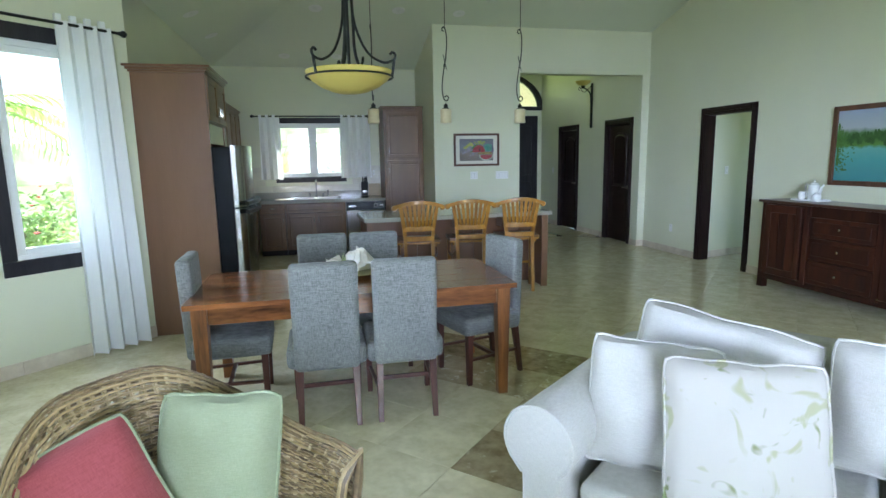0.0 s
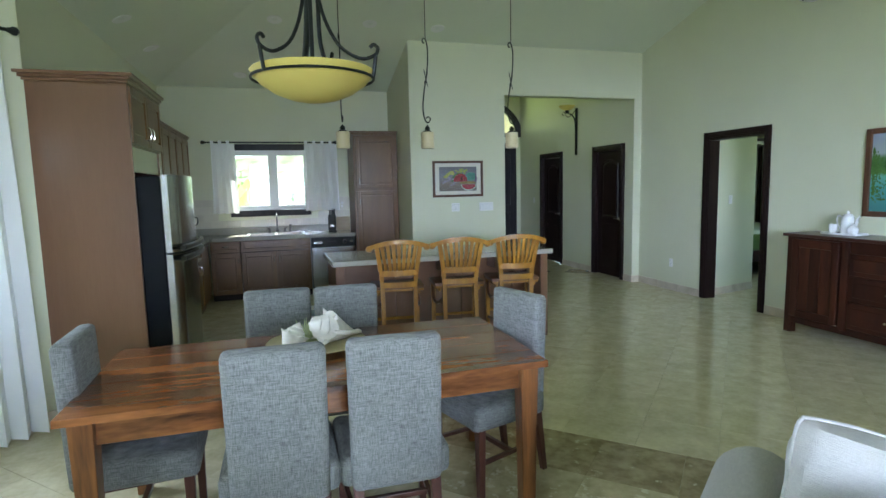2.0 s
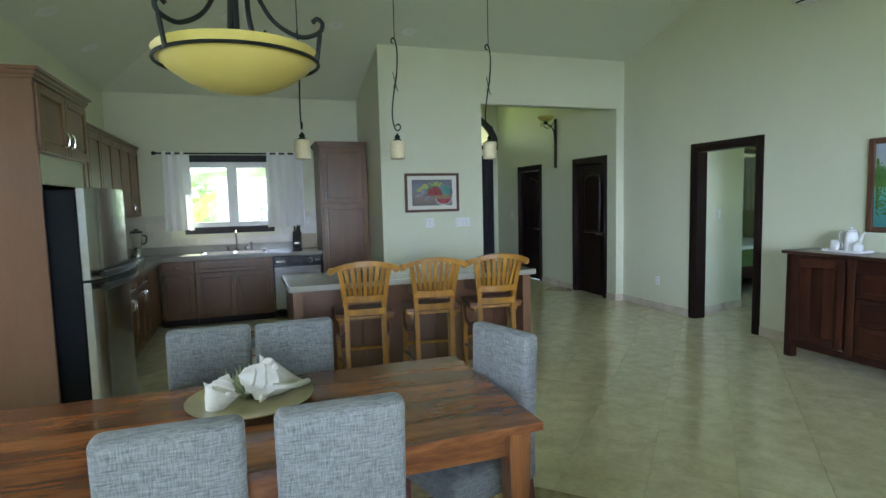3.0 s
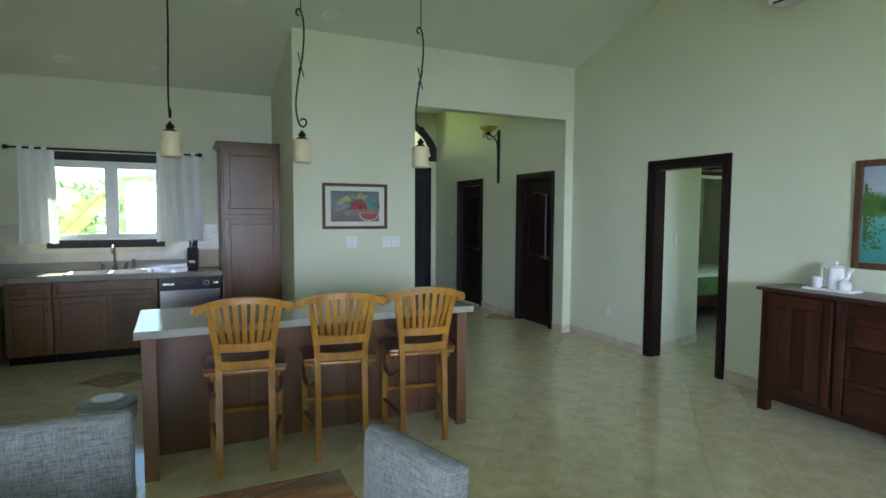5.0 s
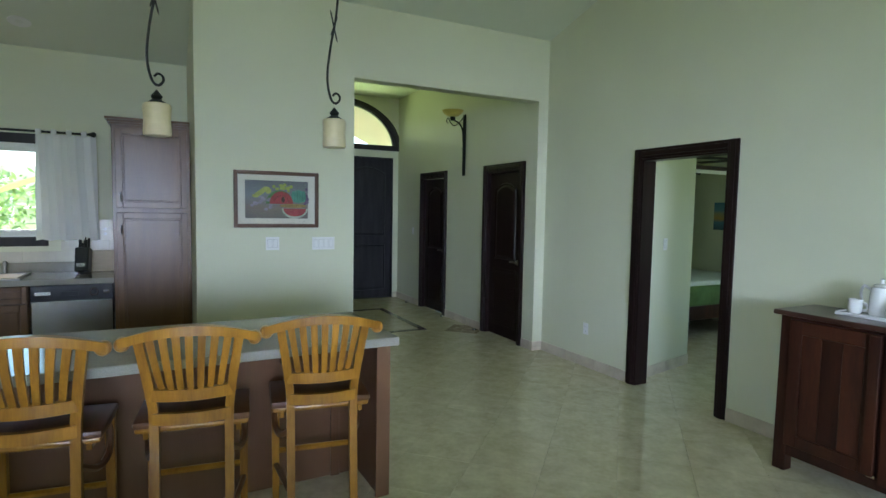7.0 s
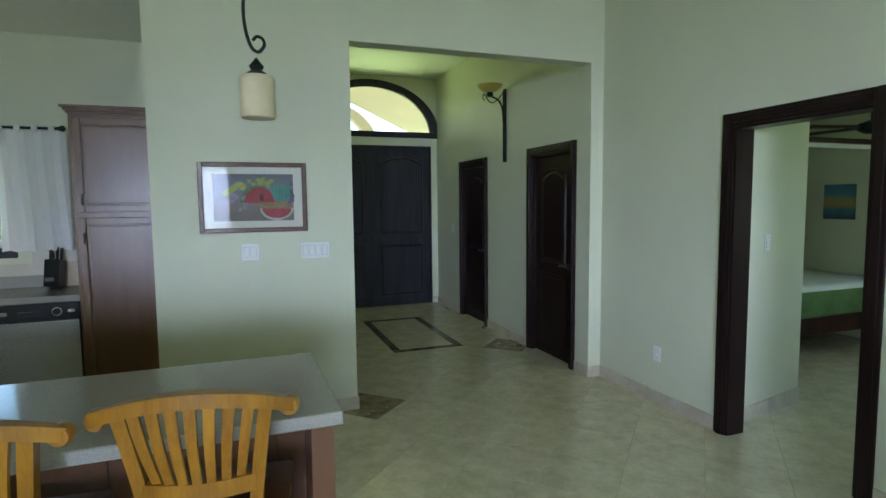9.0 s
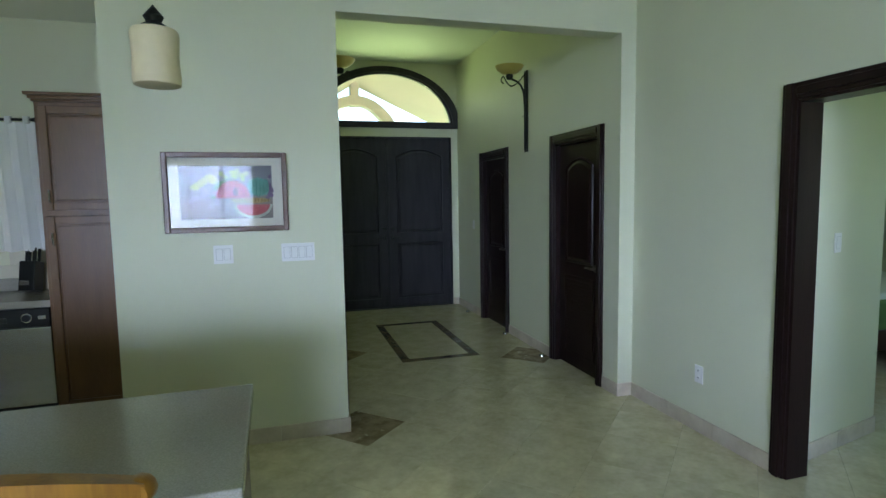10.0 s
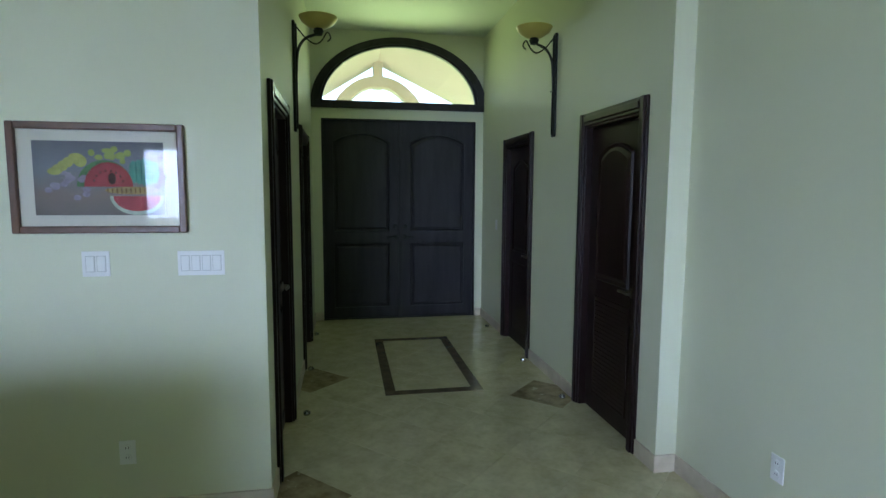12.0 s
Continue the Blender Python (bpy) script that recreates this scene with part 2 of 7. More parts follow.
def lathe(profile, n=24, bm=None, m=None):
    """Turn a profile of (radius, height) about z."""
    b = bmesh.new()
    rings = []
    for r, z in profile:
        rings.append([b.verts.new((r * math.cos(2 * math.pi * i / n), r * math.sin(2 * math.pi * i / n), z)) for i in range(n)])
    for lo, hi in zip(rings, rings[1:]):
        for i in range(n):
            b.faces.new((lo[i], lo[(i + 1) % n], hi[(i + 1) % n], hi[i]))
    for ring in (rings[0], rings[-1]):
        b.faces.new(ring)
    bmesh.ops.remove_doubles(b, verts=b.verts, dist=1e-6)
    return merge(bm, b, m)


def tube(points, r, n=8, bm=None, ends=True):
    """A rod along a line of points; r is a number or one radius a point."""
    pts = [Vector(p) for p in points]
    rs = r if isinstance(r, (list, tuple)) else [r] * len(pts)
    b = bmesh.new()
    rings, up = [], None
    for i, p in enumerate(pts):
        d = (pts[min(i + 1, len(pts) - 1)] - pts[max(i - 1, 0)]).normalized()
        if up is None:
            up = d.orthogonal().normalized()
        up = (up - d * up.dot(d)).normalized()
        side = d.cross(up)
        rings.append([b.verts.new(p + (up * math.cos(2 * math.pi * k / n) + side * math.sin(2 * math.pi * k / n)) * rs[i]) for k in range(n)])
    for lo, hi in zip(rings, rings[1:]):
        for i in range(n):
            b.faces.new((lo[i], lo[(i + 1) % n], hi[(i + 1) % n], hi[i]))
    if ends:
        b.faces.new(rings[0])
        b.faces.new(rings[-1])
    return merge(bm, b)


def taper(x, y, z0, z1, w0, w1, dx=0.0, dy=0.0, bm=None, bevel=0.004):
    """A square leg about (x, y), w0 wide at the foot and w1 at the top, whose foot is off by dx, dy."""
    b = bmesh.new()
    bmesh.ops.create_cube(b, size=1)
    for v in b.verts:
        top = v.co.z > 0
        w = w1 if top else w0
        v.co = Vector((x + v.co.x * w + (0 if top else dx), y + v.co.y * w + (0 if top else dy), z1 if top else z0))
    if bevel:
        bmesh.ops.bevel(b, geom=b.edges[:], offset=bevel, segments=2, profile=0.5, affect='EDGES')
    return merge(bm, b)


def spline(points, steps=8):
    """A smooth line through points."""
    p = [Vector(q) for q in points]
    p = [p[0] * 2 - p[1]] + p + [p[-1] * 2 - p[-2]]
    out = []
    for i in range(1, len(p) - 2):
        for k in range(steps):
            t = k / steps
            a, b2, c, d = p[i - 1], p[i], p[i + 1], p[i + 2]
            out.append(0.5 * ((2 * b2) + (c - a) * t + (2 * a - 5 * b2 + 4 * c - d) * t * t + (3 * b2 - a - 3 * c + d) * t ** 3))
    out.append(p[-2])
    return out


def pillow(w, h, d, n=14, puff=0.5, crease=0.0, seed=0, bm=None):
    """A stuffed cushion in the xz plane with pointed corners."""
    b = bmesh.new()
    grid = {}
    for s in (-1, 1):
        for i in range(n + 1):
            for j in range(n + 1):
                u, v = i / n * 2 - 1, j / n * 2 - 1
                edge = i in (0, n) or j in (0, n)
                if s == 1 and edge:
                    grid[s, i, j] = grid[-1, i, j]
                    continue
                bulge = ((1 - u * u) * (1 - v * v)) ** puff
                pin = 1 - 0.05 * (1 - abs(v) ** 2) * abs(u) ** 3 - 0.065 * abs(u * v) ** 5
                pin2 = 1 - 0.05 * (1 - abs(u) ** 2) * abs(v) ** 3 - 0.065 * abs(u * v) ** 5
                wob2 = 0.012 * noise.noise(Vector((u * 2.3 + seed, v * 2.3, 7.0 + seed))) * max(abs(u), abs(v)) ** 4
                wob = noise.noise(Vector((u * 1.6 + seed * 3.1, v * 1.6, s * 2.0 + seed))) * crease * (0.3 + bulge)
                grid[s, i, j] = b.verts.new((u * w / 2 * pin, s * d / 2 * bulge + wob + wob2, v * h / 2 * pin2 + wob2))
    for s in (-1, 1):
        for i in range(n):
            for j in range(n):
                q = [grid[s, i, j], grid[s, i + 1, j], grid[s, i + 1, j + 1], grid[s, i, j + 1]]
                b.faces.new(q if s < 0 else q[::-1])
    return merge(bm, b)


# ---- the shell ----
XE, YP, YK, XW, YF = 5.80, 8.96, 10.45, -0.985, 12.98
XH0, XH1, XP0 = 3.60, 5.675, 2.26
YS, XS = -1.8, -2.35
PLANES = ((0, -0.27, 3.0 + 0.27 * YK), (0.40, 0, 3.0 - 0.40 * XW), (0, 0.27, 3.0 - 0.27 * YS))


def roof(x, y):
    return min(a * x + b * y + c for a, b, c in PLANES)


def clip(poly, a, b, c):
    """Keeps the part of a plan polygon where a x + b y + c >= 0."""
    out = []
    for i, p in enumerate(poly):
        q = poly[(i + 1) % len(poly)]
        fp, fq = a * p[0] + b * p[1] + c, a * q[0] + b * q[1] + c
        if fp >= 0:
            out.append(p)
        if (fp >= 0) != (fq >= 0):
            t = fp / (fp - fq)
            out.append((p[0] + t * (q[0] - p[0]), p[1] + t * (q[1] - p[1])))
    return out


bm = bmesh.new()
for x0, y0, x1, y1 in ((XS - 0.14, YS - 0.15, XE + 0.15, 5.95), (XW - 0.15, 5.95, XE + 0.15, YP + 0.06), (XW - 0.15, YP + 0.06, XP0 + 0.1, YK + 0.15)):
    for i, (a, b, c) in enumerate(PLANES):
        poly = clip([(x0, y0), (x1, y0), (x1, y1), (x0, y1)], 1, -1, 7.10 if y0 < 0 else 50)
        for j, (d, e, f) in enumerate(PLANES):
            if j != i and poly:
                poly = clip(poly, d - a, e - b, f - c)
        if len(poly) > 2:
            lo = [bm.verts.new((x, y, a * x + b * y + c)) for x, y in poly]
            hi = [bm.verts.new((x, y, a * x + b * y + c + 0.12)) for x, y in poly]
            bm.faces.new(lo)
            bm.faces.new(hi[::-1])
            for k in range(len(lo)):
                k2 = (k + 1) % len(lo)
                bm.faces.new((lo[k], lo[k2], hi[k2], hi[k]))
solid("ceiling_main", bm, M_CEIL, "pale grey vaulted plaster ceiling sloping up from the walls", "ceiling", "structure")
bm = box(XH0 - 0.15, YP + 0.15, 3.45, XH1 + 0.26, YF + 0.15, 3.57)
solid("ceiling_hall", bm, M_CEIL, "flat pale plaster ceiling over the entrance hall", "ceiling", "structure")


def wall(name, a, b, thick, openings=(), top=None, label="pale sage painted plaster wall", breaks=()):
    """A wall from a to b whose visible face is that line and whose body lies to its right; openings are (s0, s1, z0, z1) along it."""
    a, b = Vector(a).to_2d(), Vector(b).to_2d()
    d = (b - a).normalized()
    nrm = Vector((d.y, -d.x)) * thick
    length = (b - a).length
    cuts = sorted({round(s, 4) for s in (0.0, length, *breaks, *(s for o in openings for s in o[:2]))})
    bm = bmesh.new()

    def height(s):
        p = a + d * s
        return roof(p.x, p.y) + 0.03 if top is None else top

    def prism(s0, s1, z00, z01, z10, z11):
        vs = []
        for s, lo, hi in ((s0, z00, z01), (s1, z10, z11)):
            for off in (Vector((0, 0)), nrm):
                p = a + d * s + off
                vs.append((bm.verts.new((p.x, p.y, lo)), bm.verts.new((p.x, p.y, hi))))
        (p0, q0), (p1, q1), (p2, q2), (p3, q3) = vs
        for f in ((p0, p2, q2, q0), (p1, q1, q3, p3), (p0, q0, q1, p1), (p2, p3, q3, q2), (q0, q2, q3, q1), (p0, p1, p3, p2)):
            bm.faces.new(f)
    for s0, s1 in zip(cuts, cuts[1:]):
        mid = (s0 + s1) / 2
        spans, z = [], 0.0
        for o in sorted((o for o in openings if o[0] <= mid <= o[1]), key=lambda o: o[2]):
            if o[2] > z:
                spans.append((z, o[2]))
            z = o[3]
        for lo, hi in spans:
            prism(s0, s1, lo, hi, lo, hi)
        prism(s0, s1, z, height(s0), z, height(s1))
    return solid(name, bm, M_WALL, label, "wall", "structure")


RIDGE = (YK + YS) / 2
BD = (6.755, 7.585, 2.03)            # bedroom doorway
D1, D2 = (11.18, 11.935, 2.035), (9.255, 9.992, 2.035)
L1, L2 = (9.26, 10.0, 2.04), (11.17, 12.03, 2.04)
wall("wall_east", (XE, YS - 0.15), (XE, YP), 0.15, [(BD[0] - YS + 0.15, BD[1] - YS + 0.15, 0.0, BD[2])], None, breaks=(RIDGE - YS + 0.15,))
wall("wall_hall_east", (XH1, YP), (XH1, YF), 0.26, [(d[0] - YP, d[1] - YP, 0.0, d[2]) for d in (D2, D1)], 3.5)
wall("wall_hall_west", (XH0, YF), (XH0, YP + 0.15), 0.15, [(YF - d[1], YF - d[0], 0.0, d[2]) for d in (L2, L1)], 3.5)
wall("wall_picture", (XP0, YP), (XH1, YP), -0.15, [(XH0 - XP0, XH1 - XP0, 0.0, 2.745)], None, breaks=(0.12, 0.4))
wall("wall_pantry", (XP0, YP + 0.15), (XP0, YK), 0.15)
WK = (-0.12, 1.03, 1.20, 2.13)       # kitchen window
wall("wall_north", (XW - 0.15, YK), (XP0 + 0.15, YK), -0.15, [(WK[0] - XW + 0.15, WK[1] - XW + 0.15, WK[2], WK[3])], None, breaks=(0.15,))
wall("wall_west", (XW, YK), (XW, 5.95), 0.15)
BAY0, BAYD = Vector((-0.916, 5.949)), Vector((-1, -1)).normalized()
BAYL = (XW - XS) * math.sqrt(2) + 0.07
WB = (0.28, 0.95, 0.80, 2.38)        # bay window
bay1 = BAY0 + BAYD * BAYL
wall("wall_bay", BAY0, bay1, 0.15, [WB])
# opening of the unseen west window, added to let light in
WW = (1.2, 4.0, 0.8, 2.3)
wall("wall_west_living", (bay1.x, bay1.y), (bay1.x, YS), 0.15, [WW])
SX = bay1.x - 0.15
SD = (-0.49 - SX, 2.55 - SX, 0.0, 2.6)
SE = (3.92 - SX, 5.58 - SX, 0.0, 2.6)
wall("wall_south", (bay1.x - 0.15, YS), (XE, YS), 0.15, [SD, SE], None, breaks=(1.5,))

# front wall with its arched light over the double door
FD = (3.71, 5.58, 2.43)
bm = bmesh.new()
ACX, ARX, AZ, ARZ = (3.61 + 5.69) / 2, 0.985, 2.60, 0.73


def slab_poly(bm, pts, y0, y1):
    """A plate in the xz plane between two depths."""
    f0 = [bm.verts.new((x, y0, z)) for x, z in pts]
    f1 = [bm.verts.new((x, y1, z)) for x, z in pts]
    bm.faces.new(f0)
    bm.faces.new(f1[::-1])
    for k in range(len(pts)):
        k2 = (k + 1) % len(pts)
        bm.faces.new((f0[k], f0[k2], f1[k2], f1[k]))


for x0, z0, x1, z1 in ((XH0 - 0.15, 0, FD[0], AZ), (FD[1], 0, XH1 + 0.26, AZ), (FD[0], FD[2], FD[1], AZ)):
    box(x0, YF, z0, x1, YF + 0.15, z1, bm=bm)
ARC = [(ACX + ARX * math.cos(math.pi * k / 24), AZ + ARZ * math.sin(math.pi * k / 24)) for k in range(25)]
for (xa, za), (xb, zb) in zip(ARC, ARC[1:]):
    slab_poly(bm, [(xb, zb), (xa, za), (xa, 3.5), (xb, 3.5)], YF, YF + 0.15)
box(XH0 - 0.15, YF, AZ, ACX - ARX, YF + 0.15, 3.5, bm=bm)
box(ACX + ARX, YF, AZ, XH1 + 0.26, YF + 0.15, 3.5, bm=bm)
solid("wall_front", bm, M_WALL, "pale sage painted wall round the front door", "wall", "structure")
solid("floor", box(XS - 0.6, YS - 0.15, -0.12, 11.0, YF + 0.15, -0.004), M_GROUT, "polished beige travertine floor laid diagonally", "floor", "structure")


# ---- doors and casings ----
def casing(name, axis, pos, out, s0, s1, h, wide=0.085, label="dark espresso wood door casing"):
    """A moulded frame round an opening: axis 'x' means that the wall's face is at x = pos; out is the way out of the wall."""
    root = tagged(new(name), label, "door frame", kind="structure")
    for nm, a0, a1, z0, z1 in (("jamb_trim", s0 - wide, s0, 0, h + wide), ("jamb_trim", s1, s1 + wide, 0, h + wide), ("head_trim", s0, s1, h, h + wide)):
        bm = bmesh.new()
        for depth, ins in ((0.018, 0.0), (0.028, 0.022)):
            lo, hi = sorted((pos - out * 0.002, pos + out * depth))
            e0, e1 = a0 + (ins if nm == "jamb_trim" else 0), a1 - (ins if nm == "jamb_trim" else 0)
            t0, t1 = z0, z1 - (ins if nm != "jamb_trim" else 0)
            if nm == "head_trim":
                t0 = z0 + ins
            if axis == 'x':
                box(lo, e0, t0, hi, e1, t1, 0.004, bm)
            else:
                box(e0, lo, t0, e1, hi, t1, 0.004, bm)
        part(nm, bm, M_ESP, root)
    lo, hi = sorted((pos + out * 0.004, pos - out * 0.146))
    for nm, a0, a1, z0, z1 in (("jamb", s0 - 0.003, s0 + 0.015, 0, h), ("jamb", s1 - 0.015, s1 + 0.003, 0, h), ("head_jamb", s0 + 0.015, s1 - 0.015, h - 0.015, h + 0.003)):
        part(nm, box(lo, a0, z0, hi, a1, z1, 0.002) if axis == 'x' else box(a0, lo, z0, a1, hi, z1, 0.002), M_ESP, root)
    return root


def raised_panel(w, z0, z1, arch=0.0, depth=0.02):
    """A fielded panel in the xz plane, centred on x, its face towards -y."""
    bm = bmesh.new()
    prev = None
    for ins, y in ((0.0, 0.004), (0.012, -depth * 0.7), (0.03, -depth * 0.2), (0.055, -depth * 0.75)):
        pts = [(-w / 2 + ins, z0 + ins), (w / 2 - ins, z0 + ins)]
        n = 12 if arch else 1
        for k in range(n + 1):
            u = 1 - 2 * k / n
            pts.append((u * (w / 2 - ins), z1 - ins + arch * (1 - u * u) - (arch if arch else 0)))
        ring = [bm.verts.new((x, y, z)) for x, z in pts]
        if prev:
            for k in range(len(ring)):
                k2 = (k + 1) % len(ring)
                bm.faces.new((prev[k], prev[k2], ring[k2], ring[k]))
        prev = ring
    bm.faces.new(prev)
    return bm


def lever(parent, x, z, way, mat=None):
    root = part("lever_handle", lathe([(0.0, 0.0), (0.032, 0.0), (0.030, 0.012), (0.014, 0.016), (0.012, 0.05), (0, 0.05)], 16, None, pose(x, -0.02, z, 90)), mat or M_BRONZE, parent, "bronze lever handle", True)
    part("lever", tube(spline([(x, -0.065, z), (x + way * 0.05, -0.07, z + 0.004), (x + way * 0.11, -0.062, z - 0.002)]), [0.010] * 9 + [0.009] * 7 + [0.006], 8), mat or M_BRONZE, root)


def door_leaf(name, m, w, h, louvre, way, label):
    """A door in the xz plane, face towards -y, centred on x."""
    d = thing(name, label, "door", m)
    d["kind"] = "structure"
    part("leaf", box(-w / 2, -0.018, 0.008, w / 2, 0.022, h, 0.003), M_ESP, d)
    part("upper_panel", merge(None, raised_panel(w - 0.24, h * 0.475, h - 0.12, 0.07), pose(0, -0.0175, 0)), M_ESP, d)
    if louvre:
        bm = bmesh.new()
        z = 0.16
        while z < h * 0.40:
            b = box(-w / 2 + 0.13, -0.004, -0.016, w / 2 - 0.13, 0.004, 0.016, 0.001)
            merge(bm, b, pose(0, -0.0185, z, 6))
            z += 0.03
        part("louvre_slats", bm, M_ESP, d, "row of louvre slats")
        fr = bmesh.new()
        for a in ((-w / 2 + 0.11, 0.13, -w / 2 + 0.13, h * 0.42), (w / 2 - 0.13, 0.13, w / 2 - 0.11, h * 0.42), (-w / 2 + 0.13, 0.13, w / 2 - 0.13, 0.147), (-w / 2 + 0.13, h * 0.405, w / 2 - 0.13, h * 0.42)):
            box(a[0], -0.026, a[1], a[2], -0.017, a[3], 0.003, fr)
        part("louvre_frame", fr, M_ESP, d)
    else:
        part("lower_panel", merge(None, raised_panel(w - 0.24, 0.12, h * 0.42), pose(0, -0.0175, 0)), M_ESP, d)
    lever(d, way * (w / 2 - 0.07), 0.95, -way)
    return d


casing("trim_bedroom", 'x', XE, -1, BD[0], BD[1], BD[2])
for i, (dd, louvre) in enumerate(((D2, True), (D1, True))):
    casing("trim_hall_%d" % (i + 1), 'x', XH1, -1, dd[0], dd[1], dd[2])
    door_leaf("door_%d" % (i + 1), pose(XH1 + 0.06, (dd[0] + dd[1]) / 2, 0, 0, 0, -90), dd[1] - dd[0] - 0.036, dd[2] - 0.02, louvre, 1, "closed dark espresso louvred wood door with bronze lever")
for i, dd in enumerate((L1, L2)):
    casing("trim_hall_%d" % (i + 3), 'x', XH0, 1, dd[0], dd[1], dd[2])
    door_leaf("door_%d" % (i + 3), pose(XH0 - 0.06, (dd[0] + dd[1]) / 2, 0, 0, 0, 90), dd[1] - dd[0] - 0.036, dd[2] - 0.02, False, -1 if i else 1, "closed dark espresso panelled wood door in the entrance hall")


def front_door():
    d = thing("door_5", "closed pair of tall black panelled wooden front doors", "door", pose((FD[0] + FD[1]) / 2, YF + 0.07, 0))
    d["kind"] = "structure"
    w, h = (FD[1] - FD[0]) / 2, FD[2]
    for s in (-1, 1):
        leaf = part("leaf", box(-w / 2 + 0.004, -0.025, 0.012, w / 2 - 0.004, 0.025, h - 0.012, 0.004), M_FDOOR, d)
        leaf.location.x = s * w / 2
        part("upper_panel", merge(None, raised_panel(w - 0.25, 1.08, h - 0.16, 0.10, 0.022), pose(0, -0.0245, 0)), M_FDOOR, leaf)
        part("lower_panel", merge(None, raised_panel(w - 0.25, 0.14, 0.94, 0.0, 0.022), pose(0, -0.0245, 0)), M_FDOOR, leaf)
        lever(leaf, -s * (w / 2 - 0.06), 1.01, s, M_IRON)
        part("deadbolt", lathe([(0, 0), (0.028, 0), (0.026, 0.014), (0.012, 0.02), (0, 0.02)], 16, None, pose(-s * (w / 2 - 0.06), -0.024, 1.14, 90)), M_IRON, leaf, "", True)
    part("threshold", box(-w + 0.002, -0.06, 0.0, w - 0.002, 0.06, 0.011, 0.002), M_FDOOR, d)
    part("astragal", box(-0.02, -0.04, 0.02, 0.02, -0.02, h - 0.02, 0.004), M_FDOOR, d)
    for a in ((-w - 0.003, -w + 0.018), (w - 0.018, w + 0.003)):
        part("door_jamb", box(a[0], -0.066, 0, a[1], 0.075, h + 0.002, 0.003), M_FDOOR, d)
    part("head_jamb", box(-w + 0.018, -0.066, h - 0.014, w - 0.018, 0.075, h + 0.003, 0.003), M_FDOOR, d)


front_door()


def arch_window():
    wn_ = tagged(new("window_1"), "half-round window with black wood frame over the front door", "window", kind="structure")
    for nm, ro, ri, y0, y1, mat in (("outer_frame", 1.055, 0.955, -0.03, 0.0, M_FDOOR), ("sash", 0.975, 0.925, 0.0, 0.06, M_FDOOR)):
        bm = bmesh.new()
        n = 32
        oz, iz = ro / 0.985 * ARZ, ri / 0.985 * ARZ
        outer = [(ACX + ro * math.cos(math.pi * k / n), AZ + oz * math.sin(math.pi * k / n)) for k in range(n + 1)]
        inner = [(ACX + ri * math.cos(math.pi * k / n), AZ + iz * math.sin(math.pi * k / n)) for k in range(n + 1)]
        for k in range(n):
            slab_poly(bm, [outer[k], outer[k + 1], inner[k + 1], inner[k]], YF + y0, YF + y1)
        bmesh.ops.remove_doubles(bm, verts=bm.verts, dist=1e-5)
        part(nm, bm, mat, wn_)
    part("bottom_rail", box(ACX - 1.055, YF - 0.034, AZ - 0.05, ACX + 1.055, YF + 0.06, AZ + 0.035, 0.004), M_FDOOR, wn_)
    bm = bmesh.new()
    slab_poly(bm, [(ACX + 0.95 * math.cos(math.pi * k / 32), AZ + 0.01 + 0.7 * math.sin(math.pi * k / 32)) for k in range(33)], YF + 0.028, YF + 0.034)
    part("pane", bm, M_PANE, wn_).visible_shadow = False


arch_window()


# ---- dining ----
def tweed_chair(m, label):
    c = thing("dining_chair", label, "chair", m, "chairs round the dining table")
    # faces +y, origin on the floor under the seat's middle
    bm = box(-0.225, -0.20, 0.34, 0.225, 0.25, 0.47, 0.035, seg=3)
    part("seat", bm, M_TWEED, c, "", True)
    bm = box(-0.18, -0.04, 0, 0.18, 0.04, 0.615, 0.028, seg=3)
    for v in bm.verts:
        k = v.co.z / 0.615
        v.co.x *= 1 + 0.03 * k
        v.co.y += -0.03 * math.sin(k * math.pi)
    merge(None, bm, pose(0, -0.19, 0.335, 2))
    part("backrest", bm, M_TWEED, c, "", True)
    for sx in (-1, 1):
        part("leg", taper(sx * 0.19, 0.205, 0, 0.36, 0.032, 0.042), M_LEG, c)
        part("leg", taper(sx * 0.155, -0.19, 0, 0.36, 0.03, 0.042, sx * 0.005, -0.05), M_LEG, c)
        part("stretcher", tube([(sx * 0.185, 0.205, 0.17), (sx * 0.157, -0.215, 0.17)], 0.013, 4), M_LEG, c)
    part("stretcher", box(-0.17, -0.02, 0.158, 0.17, 0.005, 0.182, 0.003), M_LEG, c)
    return c


GREY = "grey tweed high-back dining chair with dark red-brown legs"
ch = tweed_chair(pose(0.525, 4.09, 0), GREY)
copy_thing(ch, pose(0.974, 4.09, 0, 0, 0, -1))
copy_thing(ch, pose(0.53, 4.885, 0, 0, 0, 179))
copy_thing(ch, pose(0.925, 4.86, 0, 0, 0, 181))
for m in (pose(1.58, 4.45, 0, 0, 0, 107), pose(-0.055, 4.40, 0, 0, 0, -88)):
    tagged(copy_thing(ch, m), "grey tweed dining chair at the head of the table")


